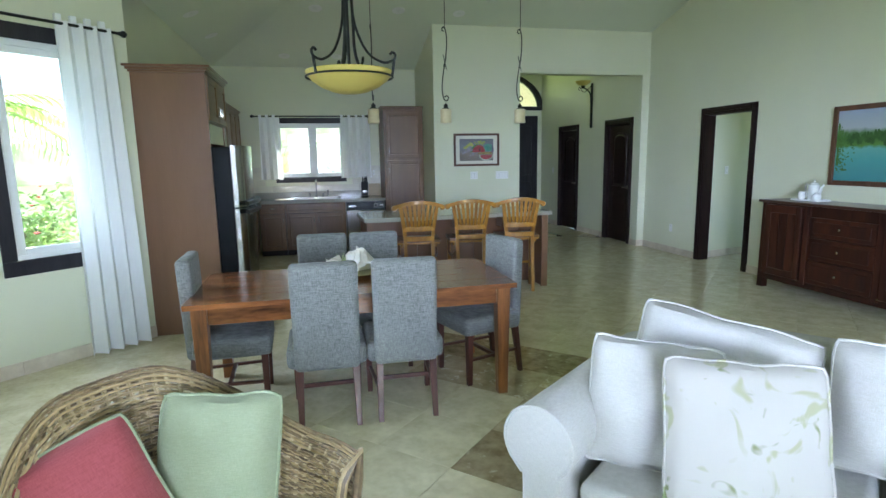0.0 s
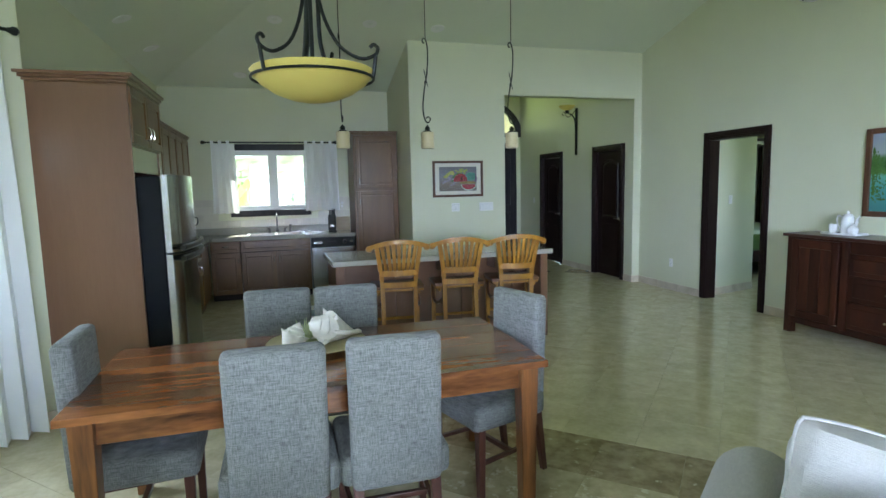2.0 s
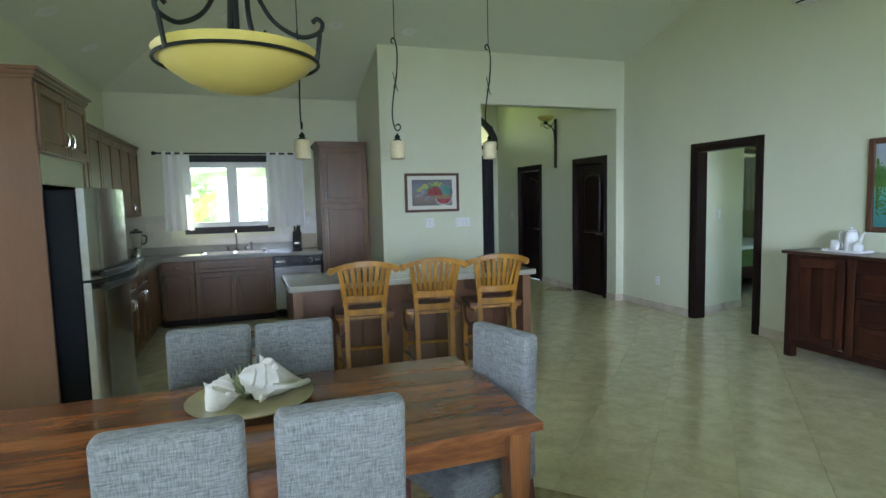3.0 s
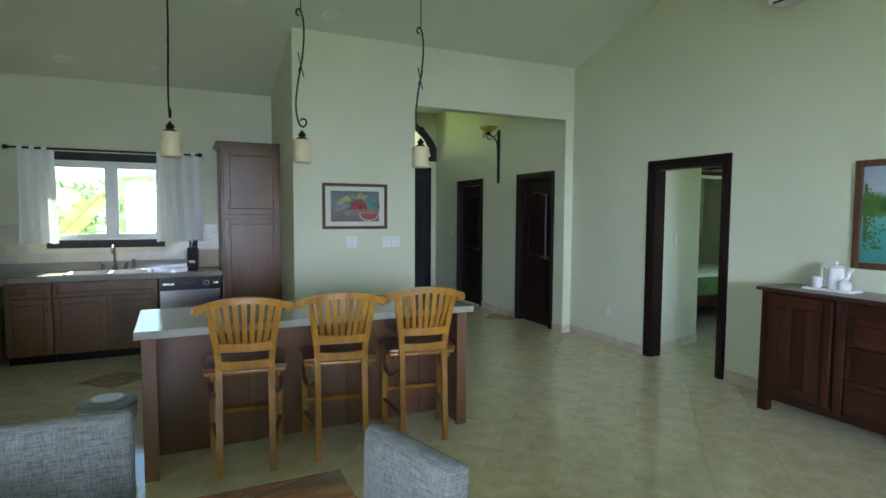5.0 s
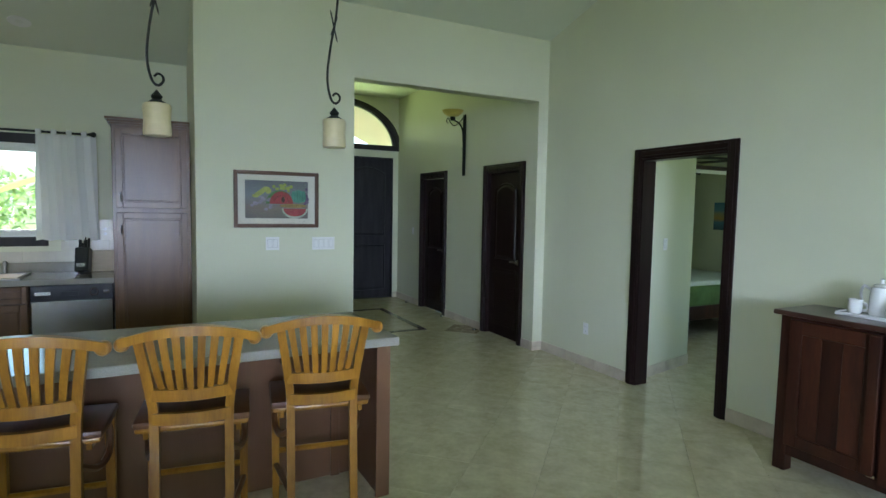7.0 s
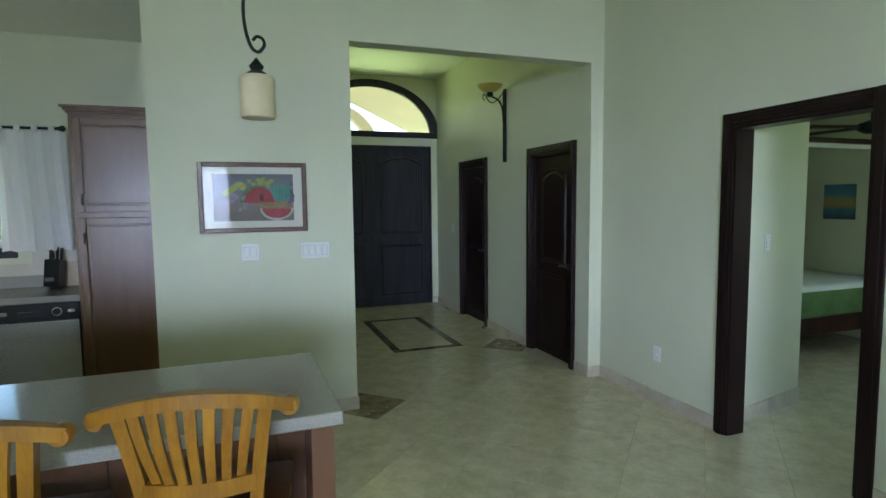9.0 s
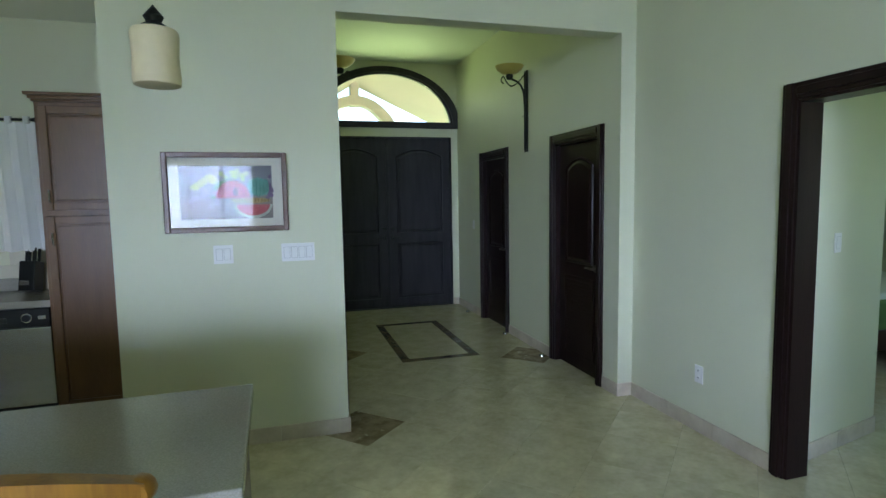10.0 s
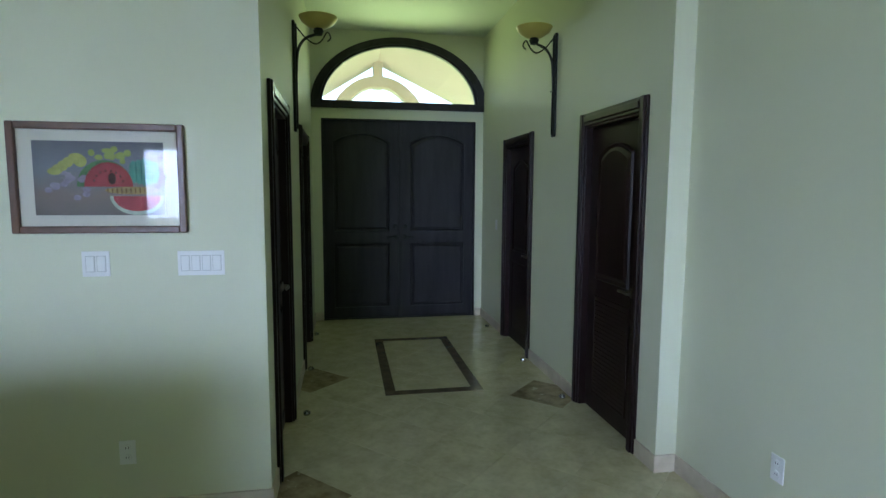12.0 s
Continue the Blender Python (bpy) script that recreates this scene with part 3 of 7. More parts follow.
def dining_table():
    x0, x1, y0, y1, z = -0.232, 1.688, 3.985, 4.89, 0.732
    t = thing("dining_table", "reddish brown solid wood rectangular dining table, polished", "table", pose((x0 + x1) / 2, (y0 + y1) / 2, 0))
    hx, hy = (x1 - x0) / 2, (y1 - y0) / 2
    n = 5
    for i in range(n):
        a, b = -hy + 2 * hy * i / n, -hy + 2 * hy * (i + 1) / n
        o = part("plank", box(-hx, a + 0.0004, z - 0.03, hx, b - 0.0004, z, 0.0025), M_TABLE, t)
    for s in (-1, 1):
        part("apron", box(-hx + 0.11, s * (hy - 0.075) - 0.012, z - 0.135, hx - 0.11, s * (hy - 0.075) + 0.012, z - 0.03, 0.003), M_TABLE, t)
        part("apron", box(s * (hx - 0.075) - 0.012, -hy + 0.11, z - 0.135, s * (hx - 0.075) + 0.012, hy - 0.11, z - 0.03, 0.003), M_TLEG, t)
        for q in (-1, 1):
            part("leg", taper(s * (hx - 0.075), q * (hy - 0.075), 0, z - 0.03, 0.062, 0.085), M_TLEG, t)


dining_table()


# ---- island and stools ----
def island():
    m = pose(2.05, 7.02, 0, 0, 0, 1.3)
    k = thing("kitchen_island", "red-brown wood kitchen island with overhanging bar side", "kitchen island", m)
    part("body", box(-0.985, 0.04, 0.0, 0.985, 0.36, 0.838, 0.003), M_CHERRYP, k)
    for s in (-1, 1):
        part("end_panel", box(*sorted((s * 0.985, s * 1.04))[:1], -0.30, 0.0, sorted((s * 0.985, s * 1.04))[1], 0.37, 0.838, 0.004), M_CHERRYP, k)
        part("end_post", box(*sorted((s * 0.965, s * 1.043))[:1], -0.318, 0.0, sorted((s * 0.965, s * 1.043))[1], -0.298, 0.838, 0.003), M_CHERRYP, k)
    for x in (-0.43, 0.25, 0.82):
        part("batten", box(x, 0.024, 0.0, x + 0.05, 0.042, 0.838, 0.003), M_CHERRYP, k)
    for x in (-0.55, 0.0, 0.55):
        part("bracket", box(x - 0.011, -0.16, 0.70, x + 0.011, 0.039, 0.838, 0.003), M_CHERRYP, k)
    top = thing("island_countertop", "pale speckled grey-beige stone countertop on the island", "countertop", m @ pose(0, 0, 0.84))
    part("slab", box(-1.075, -0.385, 0.0, 1.065, 0.395, 0.046, 0.006), M_STONE, top)


island()


def bar_stool(m, label):
    s = thing("bar_stool", label, "bar stool", m, "bar stools at the island")
    # faces +y
    H = 0.64
    bm = box(-0.235, -0.185, H - 0.035, 0.235, 0.165, H, 0.012)
    for v in bm.verts:
        v.co.z -= 0.012 * (1 - (v.co.x / 0.235) ** 2) if v.co.z > H - 0.02 else 0
    part("seat", bm, M_TEAKD, s, "dark brown wooden seat", True)
    part("seat_edge", box(-0.228, -0.18, H - 0.056, 0.228, 0.158, H - 0.03, 0.01), M_TEAK, s, "", True)
    part("seat_rail", box(-0.19, 0.11, H - 0.085, 0.19, 0.132, H - 0.036, 0.004), M_TEAK, s)
    for sx in (-1, 1):
        part("seat_rail", box(sx * 0.185 - 0.011, -0.17, H - 0.085, sx * 0.185 + 0.011, 0.11, H - 0.036, 0.004), M_TEAK, s)
        part("front_leg", taper(sx * 0.205, 0.13, 0, H - 0.036, 0.034, 0.042), M_TEAK, s)
        pts = [(sx * 0.148, -0.235, 0), (sx * 0.147, -0.205, 0.35), (sx * 0.148, -0.19, H), (sx * 0.16, -0.205, 0.78), (sx * 0.192, -0.25, 1.005)]
        part("back_post", tube(spline(pts, 6), 0.026, 4), M_TEAK, s)
        part("side_brace", tube(spline([(sx * 0.15, -0.19, 0.50), (sx * 0.19, -0.05, 0.43), (sx * 0.21, 0.06, 0.45), (sx * 0.205, 0.12, 0.56)], 5), 0.016, 6), M_TEAKD, s)
        part("stretcher", tube([(sx * 0.148, -0.215, 0.2), (sx * 0.205, 0.125, 0.2)], 0.014, 6), M_TEAKD, s)
    part("stretcher", tube([(-0.205, 0.13, 0.27), (0.205, 0.13, 0.27)], 0.016, 6), M_TEAK, s)

    def curve(half, y, sag, z0, z1, t, n=14, droop=0.0):
        bm = bmesh.new()
        rings = []
        for i in range(n + 1):
            u = i / n * 2 - 1
            yy, dz = y - sag * (1 - u * u), -droop * u * u
            d = Vector((1, 2 * sag * u / half, 0)).normalized()
            nn = Vector((-d.y, d.x, 0)) * t / 2
            c = Vector((u * half, yy, 0))
            rings.append([bm.verts.new((c + o).to_2d().to_3d() + Vector((0, 0, zz + dz))) for o, zz in ((-nn, z0), (nn, z0), (nn, z1), (-nn, z1))])
        for a, b in zip(rings, rings[1:]):
            for k in range(4):
                bm.faces.new((a[k], a[(k + 1) % 4], b[(k + 1) % 4], b[k]))
        bm.faces.new(rings[0])
        bm.faces.new(rings[-1])
        bmesh.ops.bevel(bm, geom=[e for e in bm.edges if e.calc_face_angle(0) > 0.8], offset=0.005, segments=2, affect='EDGES')
        return bm
    part("lower_rail", curve(0.15, -0.20, 0.03, H - 0.01, H + 0.04, 0.028), M_TEAK, s, "", True)
    part("lower_rail", curve(0.158, -0.205, 0.035, H + 0.095, H + 0.145, 0.028), M_TEAK, s, "", True)
    part("crest_rail", curve(0.262, -0.225, 0.075, 1.026, 1.066, 0.046, 20, 0.058), M_TEAK, s, "broad curved top rail with rolled ends", True)
    for sx in (-1, 1):
        part("scroll_end", merge(None, lathe([(0, -0.026), (0.024, -0.026), (0.03, -0.015), (0.03, 0.015), (0.024, 0.026), (0, 0.026)], 12), pose(sx * 0.255, -0.222, 0.985, 90)), M_TEAK, s, "", True)
    for i in range(7):
        u = (i - 3) / 3.0
        x0, x1 = u * 0.112, u * 0.150
        y0, y1 = -0.215 - 0.03 * (1 - u * u), -0.225 - 0.075 * (1 - (x1 / 0.262) ** 2)
        bm = bmesh.new()
        rings = []
        for k in range(6):
            q = k / 5
            x, y, z = x0 + (x1 - x0) * q, y0 + (y1 - y0) * q - 0.012 * math.sin(q * math.pi), H + 0.14 + (1.034 - 0.058 * (x1 / 0.262) ** 2 - H - 0.14) * q
            w = 0.0125 + 0.003 * q
            rings.append([bm.verts.new((x + a * w, y + b * 0.007, z)) for a, b in ((-1, -1), (1, -1), (1, 1), (-1, 1))])
        for a, b in zip(rings, rings[1:]):
            for k in range(4):
                bm.faces.new((a[k], a[(k + 1) % 4], b[(k + 1) % 4], b[k]))
        part("back_slat", bm, M_TEAK, s)
    return s


STOOL = "honey-coloured teak bar stool with slatted curved back"
st = bar_stool(pose(1.58, 6.79, 0, 0, 0, -6), STOOL)
copy_thing(st, pose(2.152, 6.765, 0, 0, 0, -7))
copy_thing(st, pose(2.722, 6.775, 0, 0, 0, -8))


# ---- kitchen blocks ----
def cab_door(parent, w, h, m, handle=None, mat=None, name="door"):
    """A framed cabinet front in the xz plane, face towards -y, centred on x, from z 0 to h."""
    mat = mat or M_CHERRY
    d = part(name, box(-w / 2, -0.006, 0, w / 2, 0.012, h, 0.002), mat, parent)
    d.matrix_basis = m
    f = min(0.055, h * 0.28)
    for x0, z0, x1, z1 in ((-w / 2, 0, -w / 2 + f, h), (w / 2 - f, 0, w / 2, h), (-w / 2 + f, 0, w / 2 - f, f), (-w / 2 + f, h - f, w / 2 - f, h)):
        part("frame_rail", box(x0, -0.024, z0, x1, -0.005, z1, 0.005), mat, d)
    if h > 0.2:
        part("field", box(-w / 2 + f + 0.014, -0.017, f + 0.014, w / 2 - f - 0.014, -0.005, h - f - 0.014, 0.005), mat, d)
    if handle:
        hx, hz, vert = handle
        if vert:
            pts = [(hx, -0.018, hz - 0.05), (hx, -0.045, hz - 0.035), (hx, -0.05, hz), (hx, -0.045, hz + 0.035), (hx, -0.018, hz + 0.05)]
        else:
            pts = [(hx - 0.05, -0.018, hz), (hx - 0.035, -0.045, hz), (hx, -0.05, hz), (hx + 0.035, -0.045, hz), (hx + 0.05, -0.018, hz)]
        part("handle", tube(spline(pts, 4), 0.005, 6), M_CHROME, d, "chrome bow handle", True)
    return d


def crown(x0, y0, x1, y1, z, sides, mat, parent):
    """Stepped crown moulding on the named sides of a cabinet's top."""
    for dz0, dz1, o in ((0.0, 0.018, 0.012), (0.018, 0.04, 0.026), (0.04, 0.06, 0.045)):
        part("crown_moulding", box(x0 - (o if 'w' in sides else 0), y0 - (o if 's' in sides else 0), z + dz0, x1 + (o if 'e' in sides else 0), y1, z + dz1, 0.003), mat, parent)


def kitchen():
    e90 = lambda x, y, z: pose(x, y, z, 0, 0, 90)
    # fridge surround
    k = thing("fridge_surround", "tall red-brown wood cabinet panel beside the fridge", "cabinet", pose(0.035, -0.02, 0))
    part("side_panel", box(-0.96, 5.97, 0.0, -0.38, 5.995, 2.235, 0.003), M_CHERRYP, k, "broad plain red-brown wood end panel")
    part("top_box", box(-1.015, 5.995, 1.84, -0.40, 6.94, 2.235, 0.002), M_CHERRY, k)
    part("side_panel", box(-1.015, 6.94, 0.0, -0.40, 6.965, 2.235, 0.003), M_CHERRYP, k)
    for i in range(2):
        cab_door(k, 0.465, 0.375, e90(-0.392, 6.235 + i * 0.47, 1.85), ((0.18, 0.1, True) if i == 0 else (-0.18, 0.1, True)))
    # filler in the wall's colour, paler than the cabinet wood
    part("filler_panel", box(-0.44, 5.997, 1.665, -0.415, 6.938, 1.838, 0.002), M_WALL, k, "pale filler panel above the fridge")
    crown(-1.0, 5.97, -0.38, 6.965, 2.235, 'se', M_CHERRYP, k)
    # upper cabinets
    for i, (y0, y1) in enumerate(((6.97, 7.75), (7.755, 8.6), (8.605, 9.5), (9.505, 10.44))):
        u = thing("wall_cabinet", "red-brown wood wall cabinet above the counter", "cabinet", pose(0.035, 0, 0), "wall cabinets")
        z0 = 1.72 if i == 0 else 1.40
        part("body", box(-1.015, y0, z0, -0.70, y1, 2.235, 0.002), M_CHERRY, u)
        w = (y1 - y0) / 2
        for j in range(2):
            cab_door(u, w - 0.006, 2.225 - z0, e90(-0.69, y0 + w * (j + 0.5), z0 + 0.005), ((w / 2 - 0.05) * (1 - 2 * j), 0.1, True))
        crown(-1.0, y0, -0.69, y1, 2.235, 'e', M_CHERRY, u)
    # base cabinets on the west
    for y0, y1 in ((7.78, 8.35), (8.355, 8.95), (8.955, 9.8)):
        b = thing("base_cabinet", "red-brown wood base cabinet with drawer and door", "cabinet", pose(0.035, 0, 0), "base cabinets")
        part("body", box(-1.015, y0, 0.09, -0.42, y1, 0.835, 0.002), M_CHERRY, b)
        part("plinth", box(-1.0, y0, 0.0, -0.48, y1, 0.09), M_ESP, b)
        w = y1 - y0
        if y1 < 9.5:
            cab_door(b, w - 0.006, 0.14, e90(-0.41, (y0 + y1) / 2, 0.69), (0, 0.07, False), name="drawer")
            for j in range(2):
                cab_door(b, w / 2 - 0.006, 0.57, e90(-0.41, y0 + w * (0.25 + 0.5 * j), 0.105), ((w / 4 - 0.04) * (1 - 2 * j), 0.5, True))
    # range
    r = thing("range", "black and steel free-standing cooker", "cooker", pose(0.035, -0.02, 0))
    part("body", box(-1.0, 6.98, 0.03, -0.40, 7.77, 0.875, 0.004), M_BLACK, r)
    part("oven_door", box(-0.40, 7.0, 0.22, -0.365, 7.75, 0.76, 0.006), M_BLACK, r)
    part("drawer", box(-0.40, 7.0, 0.05, -0.37, 7.75, 0.21, 0.005), M_STEEL, r)
    part("control_strip", box(-0.40, 6.98, 0.775, -0.36, 7.77, 0.87, 0.006), M_STEEL, r)
    for z in (0.73, 0.17):
        part("handle", tube([(-0.325, 7.05, z), (-0.325, 7.7, z)], 0.012, 8), M_STEEL, r, "steel bar handle", True)
    part("backguard", box(-1.01, 6.98, 0.876, -0.96, 7.77, 1.05, 0.006), M_BLACK, r)
    # back run
    for x0, x1, kind in ((-0.37, 0.02, 'd'), (0.025, 0.965, 's')):
        b = thing("base_cabinet", "red-brown wood base cabinet under the kitchen counter", "cabinet", None, "base cabinets")
        part("body", box(x0, 9.86, 0.09, x1, 10.44, 0.835, 0.002), M_CHERRY, b)
        part("plinth", box(x0, 9.92, 0.0, x1, 10.44, 0.09), M_ESP, b)
        w = x1 - x0
        cab_door(b, w - 0.01, 0.14, pose((x0 + x1) / 2, 9.85, 0.69), (0, 0.07, False) if kind == 'd' else None, name="drawer")
        n = 1 if kind == 'd' else 2
        for j in range(n):
            ww = w / n
            cab_door(b, ww - 0.008, 0.57, pose(x0 + ww * (j + 0.5), 9.85, 0.105), ((ww / 2 - 0.035) * (1 if j == 0 else -1), 0.46, True))
    d = thing("dishwasher", "stainless steel dishwasher with black control strip", "dishwasher")
    part("body", box(0.975, 9.87, 0.09, 1.60, 10.44, 0.832, 0.003), M_BLACK, d)
    part("door", box(0.98, 9.845, 0.12, 1.595, 9.875, 0.69, 0.006), M_STEEL, d, "brushed steel door")
    part("control_strip", box(0.98, 9.838, 0.695, 1.595, 9.875, 0.828, 0.006), M_BLACK, d)
    part("knob", lathe([(0, 0), (0.03, 0), (0.026, 0.02), (0, 0.02)], 18, None, pose(1.45, 9.84, 0.762, 90)), M_BLACK, d, "", True)
    part("dial_ring", lathe([(0.03, 0), (0.034, 0), (0.034, 0.006), (0.03, 0.006)], 18, None, pose(1.45, 9.84, 0.762, 90)), M_CHROME, d, "", True)
    part("latch", box(1.2, 9.828, 0.735, 1.33, 9.842, 0.77, 0.004), M_BLACK, d)
    part("badge", box(1.52, 9.835, 0.75, 1.57, 9.84, 0.775, 0.002), M_STEEL, d)
    part("vent_marks", box(1.01, 9.835, 0.745, 1.13, 9.84, 0.775, 0.002), M_STEEL, d)
    # counter, in an L, with the sink's cut-out
    bm = bmesh.new()
    for a in ((-0.98, 7.775, -0.335, 9.82), (-0.98, 9.82, 0.12, 10.445), (0.12, 9.82, 0.88, 9.93), (0.12, 10.36, 0.88, 10.445), (0.88, 9.82, 1.612, 10.445)):
        box(a[0], a[1], 0.837, a[2], a[3], 0.885, 0.0, bm)
    solid("kitchen_countertop", bm, M_STONE, "grey-beige stone kitchen countertop in an L", "countertop")
    bm = bmesh.new()
    box(-0.977, 10.425, 0.886, 1.612, 10.447, 0.985, 0.002, bm)
    box(-0.981, 7.78, 0.886, -0.961, 10.42, 0.985, 0.002, bm)
    solid("counter_upstand", bm, M_STONE, "low grey-beige stone upstand behind the counter", "backsplash")
    # pantry
    p = thing("pantry_cabinet", "tall red-brown wood pantry cabinet with two doors", "cabinet")
    part("body", box(1.615, 9.80, 0.0, 2.255, 10.445, 2.27, 0.003), M_CHERRY, p)
    cab_door(p, 0.585, 0.72, pose(1.935, 9.79, 1.52), (-0.25, 0.1, True))
    cab_door(p, 0.585, 1.38, pose(1.935, 9.79, 0.10), (-0.25, 1.22, True))
    crown(1.615, 9.80, 2.255, 10.44, 2.27, 'sw', M_CHERRY, p)
    # fridge
    f = thing("fridge", "two-door stainless steel fridge with black sides", "fridge", pose(0.035, -0.02, 0))
    part("body", box(-0.98, 6.035, 0.03, -0.24, 6.90, 1.63, 0.008), M_FSIDE, f, "black textured side panels")
    for z0, z1 in ((1.10, 1.64), (0.06, 1.085)):
        bm = bmesh.new()
        n = 16
        rings = []
        for i in range(n + 1):
            u = i / n * 2 - 1
            y, x = 6.4675 + u * 0.43, -0.165 + 0.05 * (1 - u * u) - (0.03 if abs(u) > 0.99 else 0)
            rings.append([bm.verts.new(c) for c in ((-0.235, y, z0), (x, y, z0), (x, y, z1), (-0.235, y, z1))])
        for a, b in zip(rings, rings[1:]):
            for k in range(4):
                bm.faces.new((a[k], a[(k + 1) % 4], b[(k + 1) % 4], b[k]))
        bm.faces.new(rings[0])
        bm.faces.new(rings[-1])
        dr = part("door", bm, M_STEEL, f, "curved brushed steel door", True)
        zh = z0 + 0.03 if z0 > 1 else z1 - 0.03
        pts = [(-0.155 + 0.05 * (1 - u * u) + 0.03, 6.4675 + u * 0.43, zh) for u in [k / 10 * 2 - 1 for k in range(11)]]
        part("handle_strip", tube(pts, 0.022, 6), M_BLACK, dr, "black curved handle strip", True)
        if z0 > 1:
            part("badge", box(-0.145, 6.66, 1.50, -0.132, 6.76, 1.52, 0.002), M_CHROME, dr)


kitchen()


# ---- lights ----
def chandelier():
    cx, cy, zr = 0.742, 4.30, 2.027
    c = thing("chandelier", "wrought iron chandelier with wide amber glass bowl", "chandelier", pose(cx, cy, 0))
    R = 0.252
    prof = [(R + 0.008, zr - 0.016), (R - 0.002, zr - 0.034), (R - 0.030, zr - 0.066), (R - 0.085, zr - 0.104), (R - 0.15, zr - 0.13), (R - 0.2, zr - 0.14), (0.0, zr - 0.145)]
    inn = [(max(r - 0.006, 0), z + 0.006) for r, z in prof[::-1]]
    bm = lathe(prof + inn, 40)
    part("bowl", bm, M_AMBER, c, "amber glass bowl", True)
    ring = [((R + 0.004) * math.cos(a), (R + 0.004) * math.sin(a), zr - 0.045) for a in [2 * math.pi * k / 48 for k in range(49)]]
    part("ring", tube(ring, 0.006, 6, None, False), M_IRON, c, "", True)
    top = roof(cx, cy)
    for k in range(3):
        a = radians(-20 + 120 * k)
        ca, sa = math.cos(a), math.sin(a)
        arm = [(0.015, zr + 0.66), (0.025, zr + 0.45), (0.045, zr + 0.25), (0.11, zr + 0.10), (0.20, zr + 0.035), (0.265, zr + 0.042), (0.282, zr + 0.07), (0.265, zr + 0.088), (0.248, zr + 0.076)]
        part("arm", tube(spline([(r * ca, r * sa, z) for r, z in arm], 6), [0.018 - 0.010 * i / 48 if k == 1 else 0.0075 for i in range(49)], 8), M_IRON, c, "scrolled iron arm", True)
        part("hook", tube(spline([((R + 0.005) * ca, (R + 0.005) * sa, zr - 0.05), ((R + 0.012) * ca, (R + 0.012) * sa, zr - 0.01), ((R + 0.02) * ca, (R + 0.02) * sa, zr + 0.04)], 4), 0.008, 6), M_IRON, c)
        if k != 0:
            continue
        b = radians(40 + 120 * k)
        tw = [(0.03, zr + 0.55), (0.045, zr + 0.3), (0.05, zr + 0.12), (0.085, zr + 0.03), (0.11, zr + 0.05), (0.12, zr + 0.09)]
        part("twig", tube(spline([(r * math.cos(b), r * math.sin(b), z) for r, z in tw], 5), [0.009] * 25 + [0.003], 6), M_IRON, c, "", True)
    part("stem", tube([(0, 0, zr - 0.1), (0, 0, zr + 0.66)], 0.009, 8), M_IRON, c)
    part("hub", lathe([(0, zr + 0.58), (0.03, zr + 0.6), (0.035, zr + 0.63), (0.02, zr + 0.66), (0, zr + 0.67)], 12), M_IRON, c, "", True)
    part("chain", tube([(0, 0, zr + 0.66), (0, 0, top - 0.02)], 0.007, 6), M_IRON, c)
    part("canopy", lathe([(0, top - 0.05), (0.05, top - 0.045), (0.065, top + 0.03), (0, top + 0.03)], 16), M_IRON, c, "", True)


chandelier()


def pendant(x, y, z, flip):
    p = thing("pendant_lamp", "iron pendant lamp with cream glass cylinder shade over the island", "pendant lamp", pose(x, y, 0), "pendant lamps")
    part("shade", lathe([(0.058, z - 0.08), (0.0635, z - 0.077), (0.0655, z - 0.06), (0.062, z), (0.0655, z + 0.06), (0.064, z + 0.072), (0.06, z + 0.078), (0.055, z + 0.074), (0.056, z - 0.078)], 24), M_CREAMG, p, "cream glass shade", True)
    part("cap", lathe([(0, z + 0.074), (0.045, z + 0.074), (0.042, z + 0.085), (0.02, z + 0.10), (0.028, z + 0.115), (0.012, z + 0.135), (0, z + 0.15)], 16), M_IRON, p, "", True)
    f, c = flip, z + 0.152
    curl = [(-0.010, 0.058), (0.006, 0.074), (0.026, 0.066), (0.031, 0.042), (0.010, 0.018), (-0.016, 0.034), (-0.035, 0.10), (-0.039, 0.19), (-0.022, 0.33), (0.004, 0.47), (0.018, 0.60), (0.020, 0.71), (0.008, 0.79), (-0.012, 0.82), (-0.030, 0.805), (-0.027, 0.78), (-0.010, 0.775)]
    part("scroll", tube(spline([(f * a, 0, c + b) for a, b in curl], 6), 0.0065, 6), M_IRON, p, "iron rod curled at both ends", True)
    for s in (-1, 1):
        part("twig", tube(spline([(-0.022 * f, 0.004 * s, c + 0.46 + 0.07 * s), (-0.003 * f, 0.005 * s, c + 0.445), (0.016 * f, 0.0, c + 0.43 - 0.07 * s)], 5), [0.002] + [0.0045] * 9 + [0.002], 5), M_IRON, p, "", True)
    top = roof(x, y)
    part("rod", tube([(0, 0, c + 0.815), (0, 0, top)], 0.004, 6), M_IRON, p)
    part("canopy", lathe([(0, top - 0.03), (0.05, top - 0.025), (0.06, top + 0.03), (0, top + 0.03)], 16), M_IRON, p, "", True)


pendant(1.182, 7.16, 1.976, 0.15)
pendant(2.01, 7.15, 1.976, 1)
pendant(2.905, 7.14, 1.976, 1)


